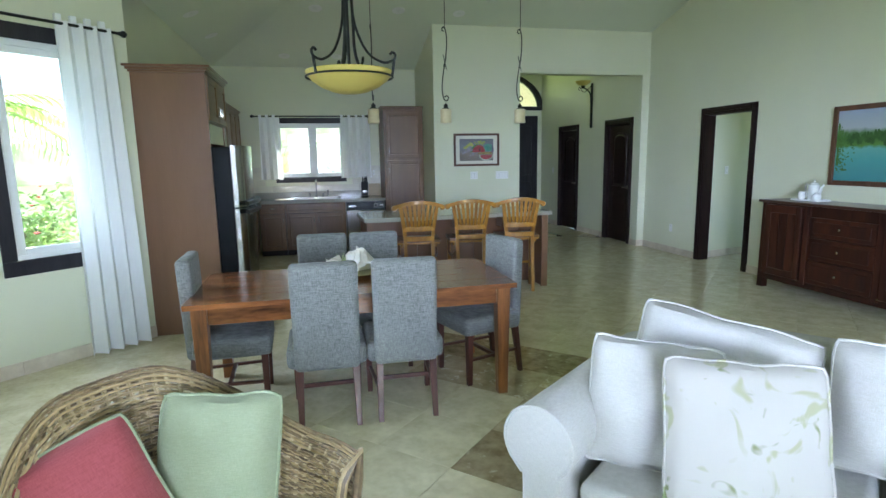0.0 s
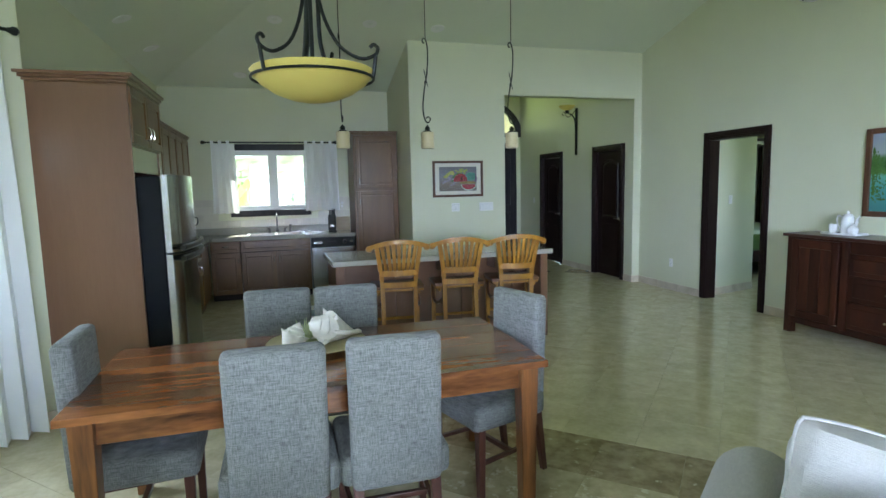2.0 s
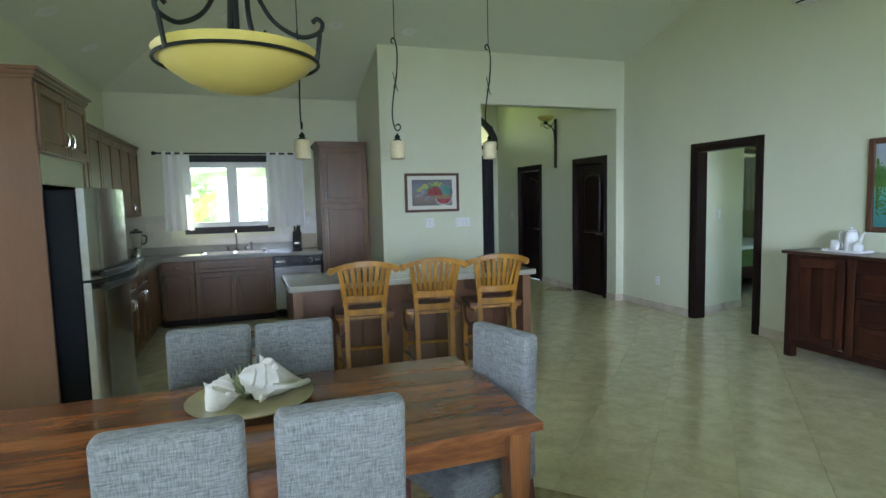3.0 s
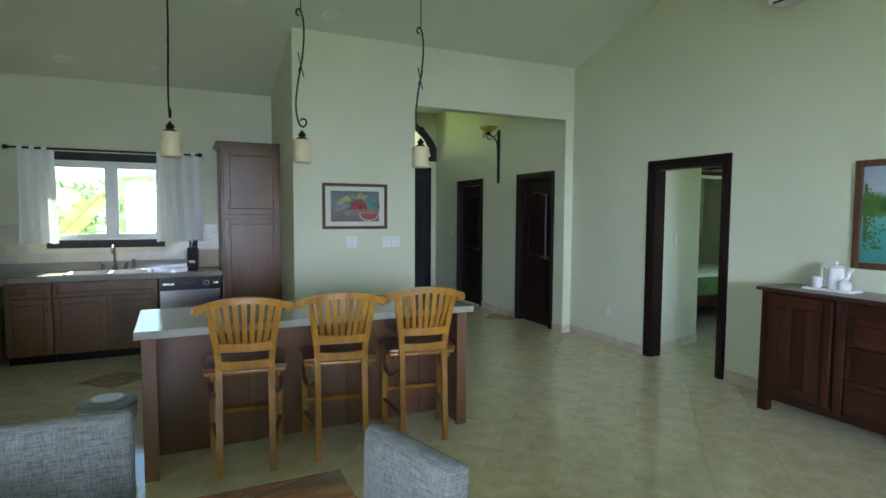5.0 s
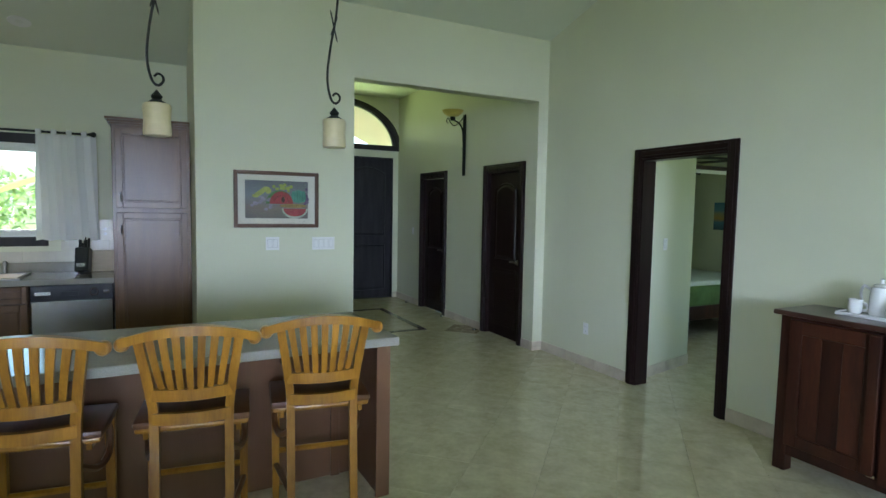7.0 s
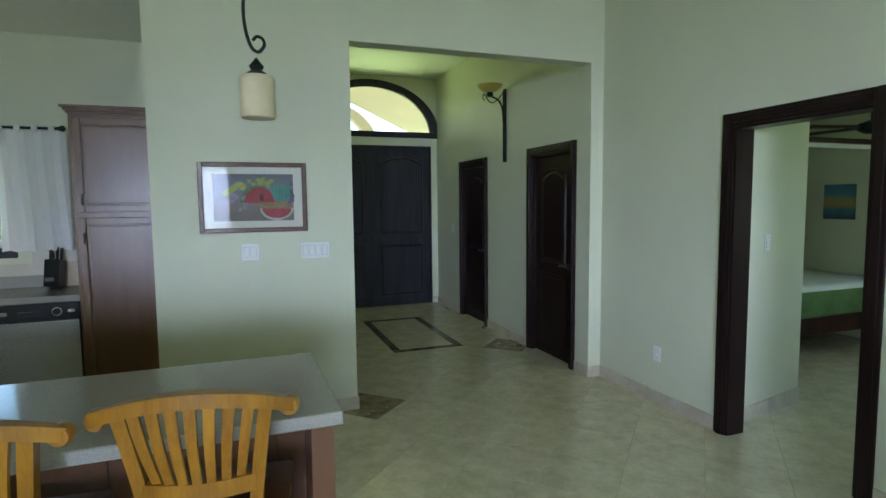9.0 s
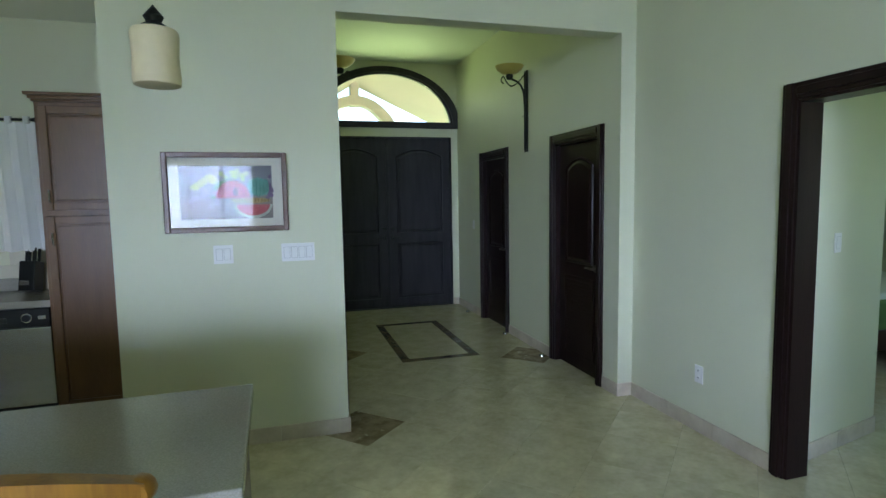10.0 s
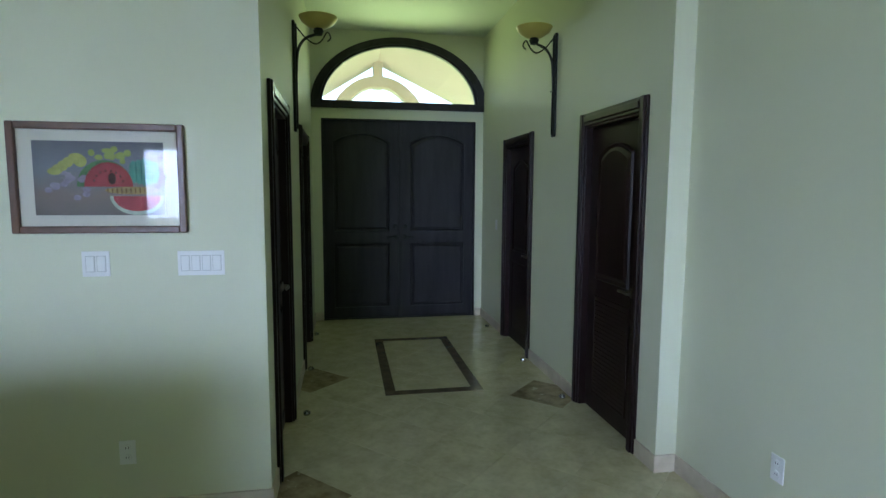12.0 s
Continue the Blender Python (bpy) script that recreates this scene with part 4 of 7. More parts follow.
# ---- sideboard ----
def sideboard():
    # front towards -x; built facing -y then turned
    W, D, H = 1.95, 0.405, 0.985
    s = thing("sideboard", "dark reddish wood sideboard with panelled doors and drawers", "sideboard", pose(XE - 0.005 - D, 6.05 - W / 2, 0, 0, 0, -90))
    # local: x along the wall (left end at -W/2 seen from the front), y depth
    part("top", box(-W / 2 - 0.035, -0.03, H - 0.03, W / 2 + 0.035, D, H, 0.006), M_SIDET, s)
    part("body", box(-W / 2 + 0.01, 0.012, 0.14, W / 2 - 0.01, D, H - 0.031, 0.003), M_SIDE, s)
    for sx in (-1, 1):
        for y in (0.03, D - 0.03):
            part("leg", taper(sx * (W / 2 - 0.03), y, 0, H - 0.031, 0.075, 0.06, -sx * 0.006), M_SIDE, s)
    part("bottom_rail", box(-W / 2 + 0.06, 0.0, 0.10, W / 2 - 0.06, 0.03, 0.16, 0.004), M_SIDE, s)
    for sx in (-1, 1):
        xc = sx * (W / 2 - 0.06 - 0.24)
        d = part("door", box(xc - 0.235, -0.008, 0.17, xc + 0.235, 0.014, H - 0.05, 0.003), M_SIDE, s)
        for a in ((-0.235, 0.17, -0.165, H - 0.05), (0.165, 0.17, 0.235, H - 0.05), (-0.165, 0.17, 0.165, 0.24), (-0.165, H - 0.13, 0.165, H - 0.05)):
            part("frame_rail", box(xc + a[0], -0.022, a[1], xc + a[2], -0.007, a[3], 0.004), M_SIDE, d)
        for k in range(3):
            part("panel_board", box(xc - 0.163 + k * 0.109, -0.013, 0.242, xc - 0.056 + k * 0.109, -0.006, H - 0.132, 0.002), M_SIDE, d)
        part("cover_strip", box(xc - sx * 0.215 - 0.028, -0.036, 0.175, xc - sx * 0.215 + 0.028, -0.021, H - 0.055, 0.005), M_SIDE, d)
        part("stile", box(sx * 0.385 - 0.03, -0.018, 0.14, sx * 0.385 + 0.03, 0.014, H - 0.032, 0.004), M_SIDE, s)
        part("hinge", box(xc - sx * 0.235 - 0.02, -0.03, 0.17, xc - sx * 0.235 + 0.02, -0.018, 0.185, 0.002), M_CHROME, s)
    z = 0.17
    for h in (0.245, 0.225, 0.205):
        d = part("drawer", box(-0.345, -0.012, z, 0.345, 0.014, z + h - 0.01, 0.006), M_SIDE, s)
        part("drawer_field", box(-0.30, -0.022, z + 0.04, 0.30, -0.011, z + h - 0.05, 0.006), M_SIDE, d)
        for x in (0,):
            part("knob", lathe([(0, 0), (0.008, 0), (0.006, 0.012), (0.013, 0.022), (0.008, 0.03), (0, 0.03)], 12, None, pose(x, -0.02, z + h / 2, 90)), M_CHROME, d, "small metal knob", True)
        z += h + 0.005


sideboard()


# ---- sofa and its cushions ----
def floral(name):
    """White linen with loose pale green blooms."""
    m, nt, bs = nodes_of(name)
    N, L = nt.nodes.new, nt.links.new
    tc, n1, n2, vo = N("ShaderNodeTexCoord"), N("ShaderNodeTexNoise"), N("ShaderNodeTexNoise"), N("ShaderNodeTexVoronoi")
    n1.inputs["Scale"].default_value, n1.inputs["Distortion"].default_value = 6.0, 2.2
    n2.inputs["Scale"].default_value, n2.inputs["Distortion"].default_value = 9.0, 1.2
    r1, r2 = N("ShaderNodeValToRGB"), N("ShaderNodeValToRGB")
    for r, a, b, c in ((r1, 0.56, 0.64, (0.55, 0.62, 0.38)), (r2, 0.64, 0.69, (0.28, 0.36, 0.17))):
        r.color_ramp.elements[0].position, r.color_ramp.elements[1].position = a, b
        r.color_ramp.elements[0].color, r.color_ramp.elements[1].color = (0, 0, 0, 1), (1, 1, 1, 1)
    for n in (n1, n2):
        L(tc.outputs["Object"], n.inputs[0])
    L(n1.outputs["Fac"], r1.inputs[0])
    L(n2.outputs["Fac"], r2.inputs[0])
    a, b = N("ShaderNodeMixRGB"), N("ShaderNodeMixRGB")
    a.inputs[1].default_value, a.inputs[2].default_value = (0.37, 0.345, 0.305, 1), (0.27, 0.275, 0.15, 1)
    b.inputs[2].default_value = (0.15, 0.175, 0.07, 1)
    half = N("ShaderNodeMath")
    half.operation, half.inputs[1].default_value = 'MULTIPLY', 0.85
    L(r1.outputs[0], half.inputs[0])
    L(half.outputs[0], a.inputs[0])
    L(a.outputs[0], b.inputs[1])
    L(r2.outputs[0], b.inputs[0])
    L(b.outputs[0], bs.inputs["Base Color"])
    bs.inputs["Roughness"].default_value = 0.85
    return m


M_FLORAL = floral("floral_linen")
M_RED = weave("red_cotton", (0.28, 0.05, 0.058), (0.38, 0.085, 0.09), 900)
M_GREENC = weave("sage_cotton", (0.26, 0.29, 0.17), (0.33, 0.36, 0.23), 1500)
def strands(name, dark, light):
    """Split cane: each strand has its own tone."""
    m, nt, bs = nodes_of(name)
    N, L = nt.nodes.new, nt.links.new
    ge, rp, tc, no, ad = N("ShaderNodeNewGeometry"), N("ShaderNodeValToRGB"), N("ShaderNodeTexCoord"), N("ShaderNodeTexNoise"), N("ShaderNodeMath")
    no.inputs["Scale"].default_value, no.inputs["Detail"].default_value = 38, 4
    L(tc.outputs["Object"], no.inputs[0])
    ad.operation, ad.inputs[1].default_value = 'MULTIPLY_ADD', 0.45
    L(no.outputs["Fac"], ad.inputs[0])
    sc = N("ShaderNodeMath")
    sc.operation, sc.inputs[1].default_value = 'MULTIPLY', 0.55
    L(ge.outputs["Random Per Island"], sc.inputs[0])
    L(sc.outputs[0], ad.inputs[2])
    L(ad.outputs[0], rp.inputs[0])
    rp.color_ramp.elements[0].position, rp.color_ramp.elements[1].position = 0.2, 0.68
    rp.color_ramp.elements[0].color, rp.color_ramp.elements[1].color = (*dark, 1), (*light, 1)
    L(rp.outputs[0], bs.inputs["Base Color"])
    bs.inputs["Roughness"].default_value = 0.45
    return m


M_RATTAN = strands("woven_rattan", (0.11, 0.075, 0.045), (0.44, 0.32, 0.16))
M_STAKE = strands("rattan_stakes", (0.34, 0.25, 0.13), (0.52, 0.41, 0.24))


def cushion(name, label, w, h, d, mat, m, piping=None, seed=0, crease=0.02):
    c = thing(name, label, "cushion", m)
    part("cover", pillow(w, h, d, 18, 0.42, crease, seed), mat, c, "", True)
    loop = []
    n = 18
    for i in range(4 * n + 1):
        k, q = divmod(i, n)
        t = q / n * 2 - 1
        u, v = ((t, -1), (1, t), (-t, 1), (-1, -t))[k % 4]
        pin = 1 - 0.05 * (1 - abs(v) ** 2) * abs(u) ** 3 - 0.065 * abs(u * v) ** 5
        pin2 = 1 - 0.05 * (1 - abs(u) ** 2) * abs(v) ** 3 - 0.065 * abs(u * v) ** 5
        wob = 0.012 * noise.noise(Vector((u * 2.3 + seed, v * 2.3, 7.0 + seed)))
        side = noise.noise(Vector((u * 1.6 + seed * 3.1, v * 1.6, -2.0 + seed))) * crease * 0.3
        loop.append((u * w / 2 * pin, wob + side, v * h / 2 * pin2 + wob))
    part("piping", tube(loop, 0.006, 6, None, False), piping or mat, c, "", True)
    return c


def sofa():
    m0 = pose(1.15, 2.645, 0, 0, 0, -51.8)
    s = thing("sofa", "off-white slipcovered sofa with rolled arms and loose cushions", "sofa", m0)
    W, D = 2.15, 1.06

    def arm(x, way):
        bm = bmesh.new()
        pts = []
        r, zc = 0.135, 0.50
        for k in range(19):
            a = radians(-50 + 280 * k / 18)
            pts.append((x + way * (0.118 - r * math.cos(a)), zc + r * math.sin(a)))
        base = [(x + way * 0.262, 0.03), (x + way * 0.06, 0.03), (x + way * 0.055, 0.37)]
        prof = base + pts[1:]
        rings = []
        for y, sc in ((0.0, 0.96), (0.012, 1.0), (D - 0.02, 1.0), (D, 0.97)):
            rings.append([bm.verts.new((px + (x + way * 0.13 - px) * (1 - sc), y, pz + (0.3 - pz) * (1 - sc) * 0.5)) for px, pz in prof])
        for a, b in zip(rings, rings[1:]):
            for k in range(len(a)):
                k2 = (k + 1) % len(a)
                bm.faces.new((a[k], a[k2], b[k2], b[k]))
        bm.faces.new(rings[0])
        bm.faces.new(rings[-1])
        part("arm", bm, M_SOFA, s, "rolled arm", True)
        part("arm_piping", tube([(px, 0.0, pz) for px, pz in prof[2:]], 0.006, 6), M_SOFA, s, "", True)
    arm(0.0, 1)
    arm(W, -1)
    part("base", box(0.24, 0.06, 0.03, W - 0.24, D - 0.02, 0.30, 0.02), M_SOFA, s)
    bm = box(0.20, 0.86, 0.28, W - 0.20, D, 0.765, 0.08, seg=5)
    part("back", bm, M_SOFA, s, "", True)
    for i in range(2):
        x0 = 0.255 + i * 0.825
        bm = box(x0, 0.03, 0.29, x0 + 0.815, 0.80, 0.39, 0.04, seg=4)
        part("seat_cushion", bm, M_SOFA, s, "", True)
    # loose cushions that lean on the back
    for i in range(2):
        cushion("back_cushion", "large plump off-white sofa back cushion with piping", 0.68, 0.45, 0.25, M_SOFA, m0 @ pose(0.53 + i * 0.70, 0.70 - 0.05 * i, 0.635, -14, 1 if i else 8, 0), None, i + 2, 0.06)
    cushion("plain_cushion", "plain off-white throw cushion leaning on the sofa", 0.47, 0.47, 0.20, M_SOFA, m0 @ pose(0.405, 0.33, 0.60, -22, 2, 16), None, 5, 0.03)
    cushion("floral_cushion", "white throw cushion with pale green flower print", 0.50, 0.50, 0.18, M_FLORAL, m0 @ pose(0.72, 0.24, 0.605, -22, 1, 26), None, 7, 0.02)


sofa()


# ---- rattan armchair ----
def rattan_chair():
    m0 = pose(0.185, 2.31, 0, 0, 0, 47)
    c = thing("rattan_armchair", "round woven rattan tub armchair with curved back", "armchair", m0)
    A = radians(112)

    def rim(a):
        k = abs(a) / A
        q = max(0.0, min(1.0, (k - 0.12) / 0.68))
        return 0.845 - 0.275 * q * q * (3 - 2 * q)

    def at(a, v):
        """Point of the shell: a from the back, v from 0 (outer foot) over 1 (rim) to 2 (inner seat line)."""
        top = rim(a)
        if v <= 1:
            z, r = 0.06 + (top - 0.06) * v, 0.36 + 0.10 * v ** 0.7
        else:
            w = v - 1
            z, r = top - (top - 0.34) * w, 0.46 - 0.05 * min(1, w * 6) - 0.05 * w
        z += 0.02 * max(0.0, 1 - (v - 1) ** 2 / 0.012)
        sx = 0.98
        return Vector((math.sin(a) * r * sx, math.cos(a) * r, z))
    stakes = 46
    bm = bmesh.new()
    rows = 96
    seg = stakes * 4
    random.seed(9)
    for j in range(rows):
        v = j / (rows - 1) * 2
        pts = []
        for i in range(seg + 1):
            a = -A + 2 * A * i / seg
            p = at(a, v)
            du = (at(a, min(v + 0.02, 2)) - at(a, max(v - 0.02, 0)))
            da = Vector((math.cos(a), -math.sin(a), 0))
            nrm = da.cross(du).normalized()
            wave = math.sin(math.pi * i / 4 + (math.pi if j % 4 > 1 else 0)) * 0.005 * min(1, abs(v - 1) * 9)
            pts.append(p + nrm * wave + Vector((0, 0, random.uniform(-0.0008, 0.0008))))
        i = 0
        while i < seg:
            e = min(seg, i + random.choice((16, 24, 32, 48, 64)))
            tube(pts[i:e + 1], 0.0056, 5, bm)
            i = e
    part("shell_weave", bm, M_RATTAN, c, "woven rattan strands", True)["kind"] = "stuff"
    for i in range(stakes + 1):
        a = -A + 2 * A * (i + 0.5) / (stakes + 1)
        bm = bmesh.new()
        for o in (-0.008, 0.008):
            tube([at(a + o, v / 40 * 2) + Vector((0, 0, -0.004)) for v in range(41)], 0.0048, 5, bm)
        part("stake", bm, M_STAKE, c, "", True)
    for s in (-1, 1):
        pts = [at(s * A, v / 8) + Vector((0, -0.006, 0)) for v in range(17)]
        part("end_binding", tube(pts, 0.016, 8), M_RATTAN, c, "", True)
    part("seat_base", lathe([(0, 0.06), (0.34, 0.06), (0.37, 0.30), (0.36, 0.34), (0, 0.34)], 32), M_RATTAN, c, "", True)
    part("seat_pad", lathe([(0, 0.345), (0.30, 0.345), (0.34, 0.37), (0.33, 0.40), (0.28, 0.415), (0, 0.42)], 32), M_GREENC, c, "", True)
    for sx, sy in ((-1, 1), (1, 1), (-1, -1), (1, -1)):
        part("foot", lathe([(0, 0), (0.028, 0), (0.028, 0.062), (0, 0.062)], 10, None, pose(sx * 0.22, sy * 0.2, 0)), M_LEG, c)
    cushion("green_cushion", "plain sage green cushion on the rattan armchair", 0.37, 0.42, 0.17, M_GREENC, pose(0.18, 2.52, 0.60, -20, 2, -10), None, 11)
    cushion("red_cushion", "faded red cushion with green piping on the armchair", 0.44, 0.42, 0.17, M_RED, pose(-0.14, 2.34, 0.575, -25, -19, 26), M_GREENC, 13)


rattan_chair()


# ---- pictures ----
def ramp_paint(name, stops, rough=0.5, scale=6.0, axis=1, distort=0.25):
    """A painted canvas: bands of colour up the picture, broken by brush noise."""
    m, nt, bs = nodes_of(name)
    N, L = nt.nodes.new, nt.links.new
    tc, sp, no, ad, rp = N("ShaderNodeTexCoord"), N("ShaderNodeSeparateXYZ"), N("ShaderNodeTexNoise"), N("ShaderNodeMath"), N("ShaderNodeValToRGB")
    L(tc.outputs["Generated"], sp.inputs[0])
    no.inputs["Scale"].default_value, no.inputs["Detail"].default_value = scale, 6
    L(tc.outputs["Object"], no.inputs[0])
    ad.operation, ad.inputs[1].default_value = 'MULTIPLY_ADD', distort
    L(no.outputs["Fac"], ad.inputs[0])
    sb = N("ShaderNodeMath")
    sb.operation, sb.inputs[1].default_value = 'SUBTRACT', distort / 2
    L(sp.outputs[axis], sb.inputs[0])
    L(sb.outputs[0], ad.inputs[2])
    L(ad.outputs[0], rp.inputs[0])
    el = rp.color_ramp.elements
    while len(el) < len(stops):
        el.new(0.5)
    for e, (p, c) in zip(el, stops):
        e.position, e.color = p, (*c, 1)
    L(rp.outputs[0], bs.inputs["Base Color"])
    bs.inputs["Roughness"].default_value = rough
    return m


M_FRAME = surface("walnut_frame", (0.12, 0.055, 0.03), 0.35, vary=0.2, scale=3, fine=30, bump=0.04, stretch=(5, 5, 1))
M_MAT = surface("cream_mount", (0.70, 0.68, 0.58), 0.8, vary=0.02, bump=0.02)
M_STILL = ramp_paint("still_life_ground", [(0.0, (0.16, 0.14, 0.13)), (0.3, (0.22, 0.18, 0.15)), (0.6, (0.20, 0.22, 0.24)), (1.0, (0.14, 0.14, 0.16))], 0.6, 5, 2, 0.5)
FLAT = {}


def paint(name, color, rough=0.6):
    if name not in FLAT:
        FLAT[name] = surface(name, color, rough, vary=0.18, scale=22, fine=90, bump=0.0)
    return FLAT[name]


def framed(name, label, m, w, h, fw, mat_art, mount=0.0, glazed=False):
    """A picture in the xz plane, facing -y, origin at its middle on the wall."""
    f = thing(name, label, "picture", m)
    for x0, z0, x1, z1 in ((-w / 2, -h / 2, -w / 2 + fw, h / 2), (w / 2 - fw, -h / 2, w / 2, h / 2), (-w / 2 + fw, -h / 2, w / 2 - fw, -h / 2 + fw), (-w / 2 + fw, h / 2 - fw, w / 2 - fw, h / 2)):
        bm = box(x0, -0.028, z0, x1, -0.001, z1, 0.006)
        part("frame_side", bm, M_FRAME, f, "moulded walnut frame")
    part("backing", box(-w / 2 + fw - 0.004, -0.008, -h / 2 + fw - 0.004, w / 2 - fw + 0.004, -0.002, h / 2 - fw + 0.004), M_MAT if mount else mat_art, f, "cream mount" if mount else "painted canvas")
    if mount:
        part("artwork", box(-w / 2 + fw + mount, -0.0095, -h / 2 + fw + mount * 0.8, w / 2 - fw - mount, -0.0075, h / 2 - fw - mount * 0.8), mat_art, f, "printed still life")
    if glazed:
        part("glazing", box(-w / 2 + fw - 0.002, -0.017, -h / 2 + fw - 0.002, w / 2 - fw + 0.002, -0.0145, h / 2 - fw + 0.002), M_PICGLASS, f, "clear glass").visible_shadow = False
    return f


def disc(cx, cz, rx, rz, y, a0=0, a1=360, n=20, bm=None):
    bm = bm or bmesh.new()
    vs = [bm.verts.new((cx + rx * math.cos(radians(a0 + (a1 - a0) * k / n)), y, cz + rz * math.sin(radians(a0 + (a1 - a0) * k / n)))) for k in range(n + (a1 - a0 < 360))]
    f = bm.faces.new(vs)
    r = bmesh.ops.extrude_face_region(bm, geom=[f])
    for v in r["geom"]:
        if isinstance(v, bmesh.types.BMVert):
            v.co.y -= 0.0006
    return bm


still = framed("still_life_picture", "framed fruit still life with watermelon behind glass", pose(2.908, YP, 1.617), 0.715, 0.485, 0.032, M_STILL, 0.06, True)
random.seed(17)


def ink(nm, col, ells, y):
    bm = bmesh.new()
    for e in ells:
        disc(*e[:4], y - random.random() * 0.0004, *(e[4:] or (0, 360)), 14, bm)
    part(nm, bm, paint("ink_" + nm, col), still)


ink("melon_rind", (0.10, 0.22, 0.08), [(0.02, -0.036, 0.115, 0.118, 0, 180)], -0.0104)
ink("melon", (0.36, 0.05, 0.055), [(0.035, -0.036, 0.10, 0.108, 0, 180)], -0.0110)
ink("melon_seed", (0.06, 0.025, 0.02), [(0.05, 0.0, 0.016, 0.026)] + [(0.035 + 0.062 * math.cos(a), -0.03 + 0.065 * math.sin(a), 0.004, 0.006) for a in [0.3 + k * 0.36 for k in range(8)]], -0.0116)
ink("pumpkin", (0.10, 0.30, 0.23), [(0.183 + 0.022 * k, 0.03, 0.02, 0.062 - 0.006 * abs(k)) for k in range(-2, 3)], -0.0112)
ink("pumpkin_rib", (0.05, 0.19, 0.15), [(0.172 + 0.022 * k, 0.03, 0.003, 0.055 - 0.006 * abs(k)) for k in range(-1, 3)], -0.0118)
ink("leaves", (0.32, 0.38, 0.09), [(0.07 + random.gauss(0, 0.03), 0.105 + random.gauss(0, 0.014), random.uniform(0.012, 0.022), random.uniform(0.010, 0.016)) for k in range(13)], -0.0120)
ink("banana_leaf", (0.42, 0.44, 0.12), [(-0.18 + 0.022 * k, 0.03 + 0.016 * k, 0.030, 0.016) for k in range(5)] + [(-0.075, 0.075, 0.026, 0.026)], -0.0112)
ink("blossom", (0.30, 0.27, 0.33), [(-0.13 + random.gauss(0, 0.045), -0.035 + random.gauss(0, 0.04), 0.016, 0.013) for k in range(16)], -0.0106)
ink("basket", (0.38, 0.28, 0.10), [(0.135, -0.052, 0.118, 0.017)], -0.0118)
ink("basket_weave", (0.18, 0.11, 0.03), [(0.03 + 0.019 * k, -0.052, 0.003, 0.013) for k in range(12)], -0.0124)
ink("grapes", (0.14, 0.09, 0.17), [(0.247 + random.gauss(0, 0.009), 0.01 + random.gauss(0, 0.03), 0.011, 0.011) for k in range(30)], -0.0108)
ink("slice_rind", (0.46, 0.52, 0.40), [(0.15, -0.076, 0.113, 0.086, 180, 360)], -0.0124)
ink("slice", (0.40, 0.065, 0.075), [(0.15, -0.077, 0.099, 0.068, 180, 360)], -0.0130)

M_LAKE = ramp_paint("lake_painting", [(0.0, (0.07, 0.24, 0.25)), (0.30, (0.10, 0.33, 0.32)), (0.46, (0.16, 0.40, 0.36)), (0.50, (0.10, 0.22, 0.04)), (0.60, (0.05, 0.13, 0.03)), (0.68, (0.10, 0.20, 0.07)), (0.74, (0.42, 0.46, 0.50)), (1.0, (0.34, 0.40, 0.52))], 0.45, 9, 2, 0.12)
lake = framed("lake_painting", "large framed painting of a lake with green trees", pose(XE, 5.045, 1.552, 0, 0, -90), 1.17, 0.80, 0.05, M_LAKE)
random.seed(5)
bm = bmesh.new()
for k in range(280):
    q = random.random()
    disc(-0.535 + 0.20 * q * q * random.random() + 0.02, -0.16 + 0.40 * random.random() - 0.12 * q, 0.004 + 0.008 * random.random(), 0.008, -0.0086 - 0.00002 * k, 0, 360, 9, bm)
part("painted_foliage", bm, paint("ink_trees", (0.08, 0.18, 0.035)), lake, "painted trees")["kind"] = "stuff"
bm = bmesh.new()
for k in range(60):
    disc(-0.40 + 0.9 * k / 60, 0.04 + 0.07 * random.random(), 0.012 + 0.012 * random.random(), 0.03 + 0.025 * random.random(), -0.0112 - 0.0001 * k, 0, 360, 9, bm)
part("painted_shore", bm, paint("ink_shore", (0.05, 0.12, 0.03)), lake, "painted far shore")["kind"] = "stuff"


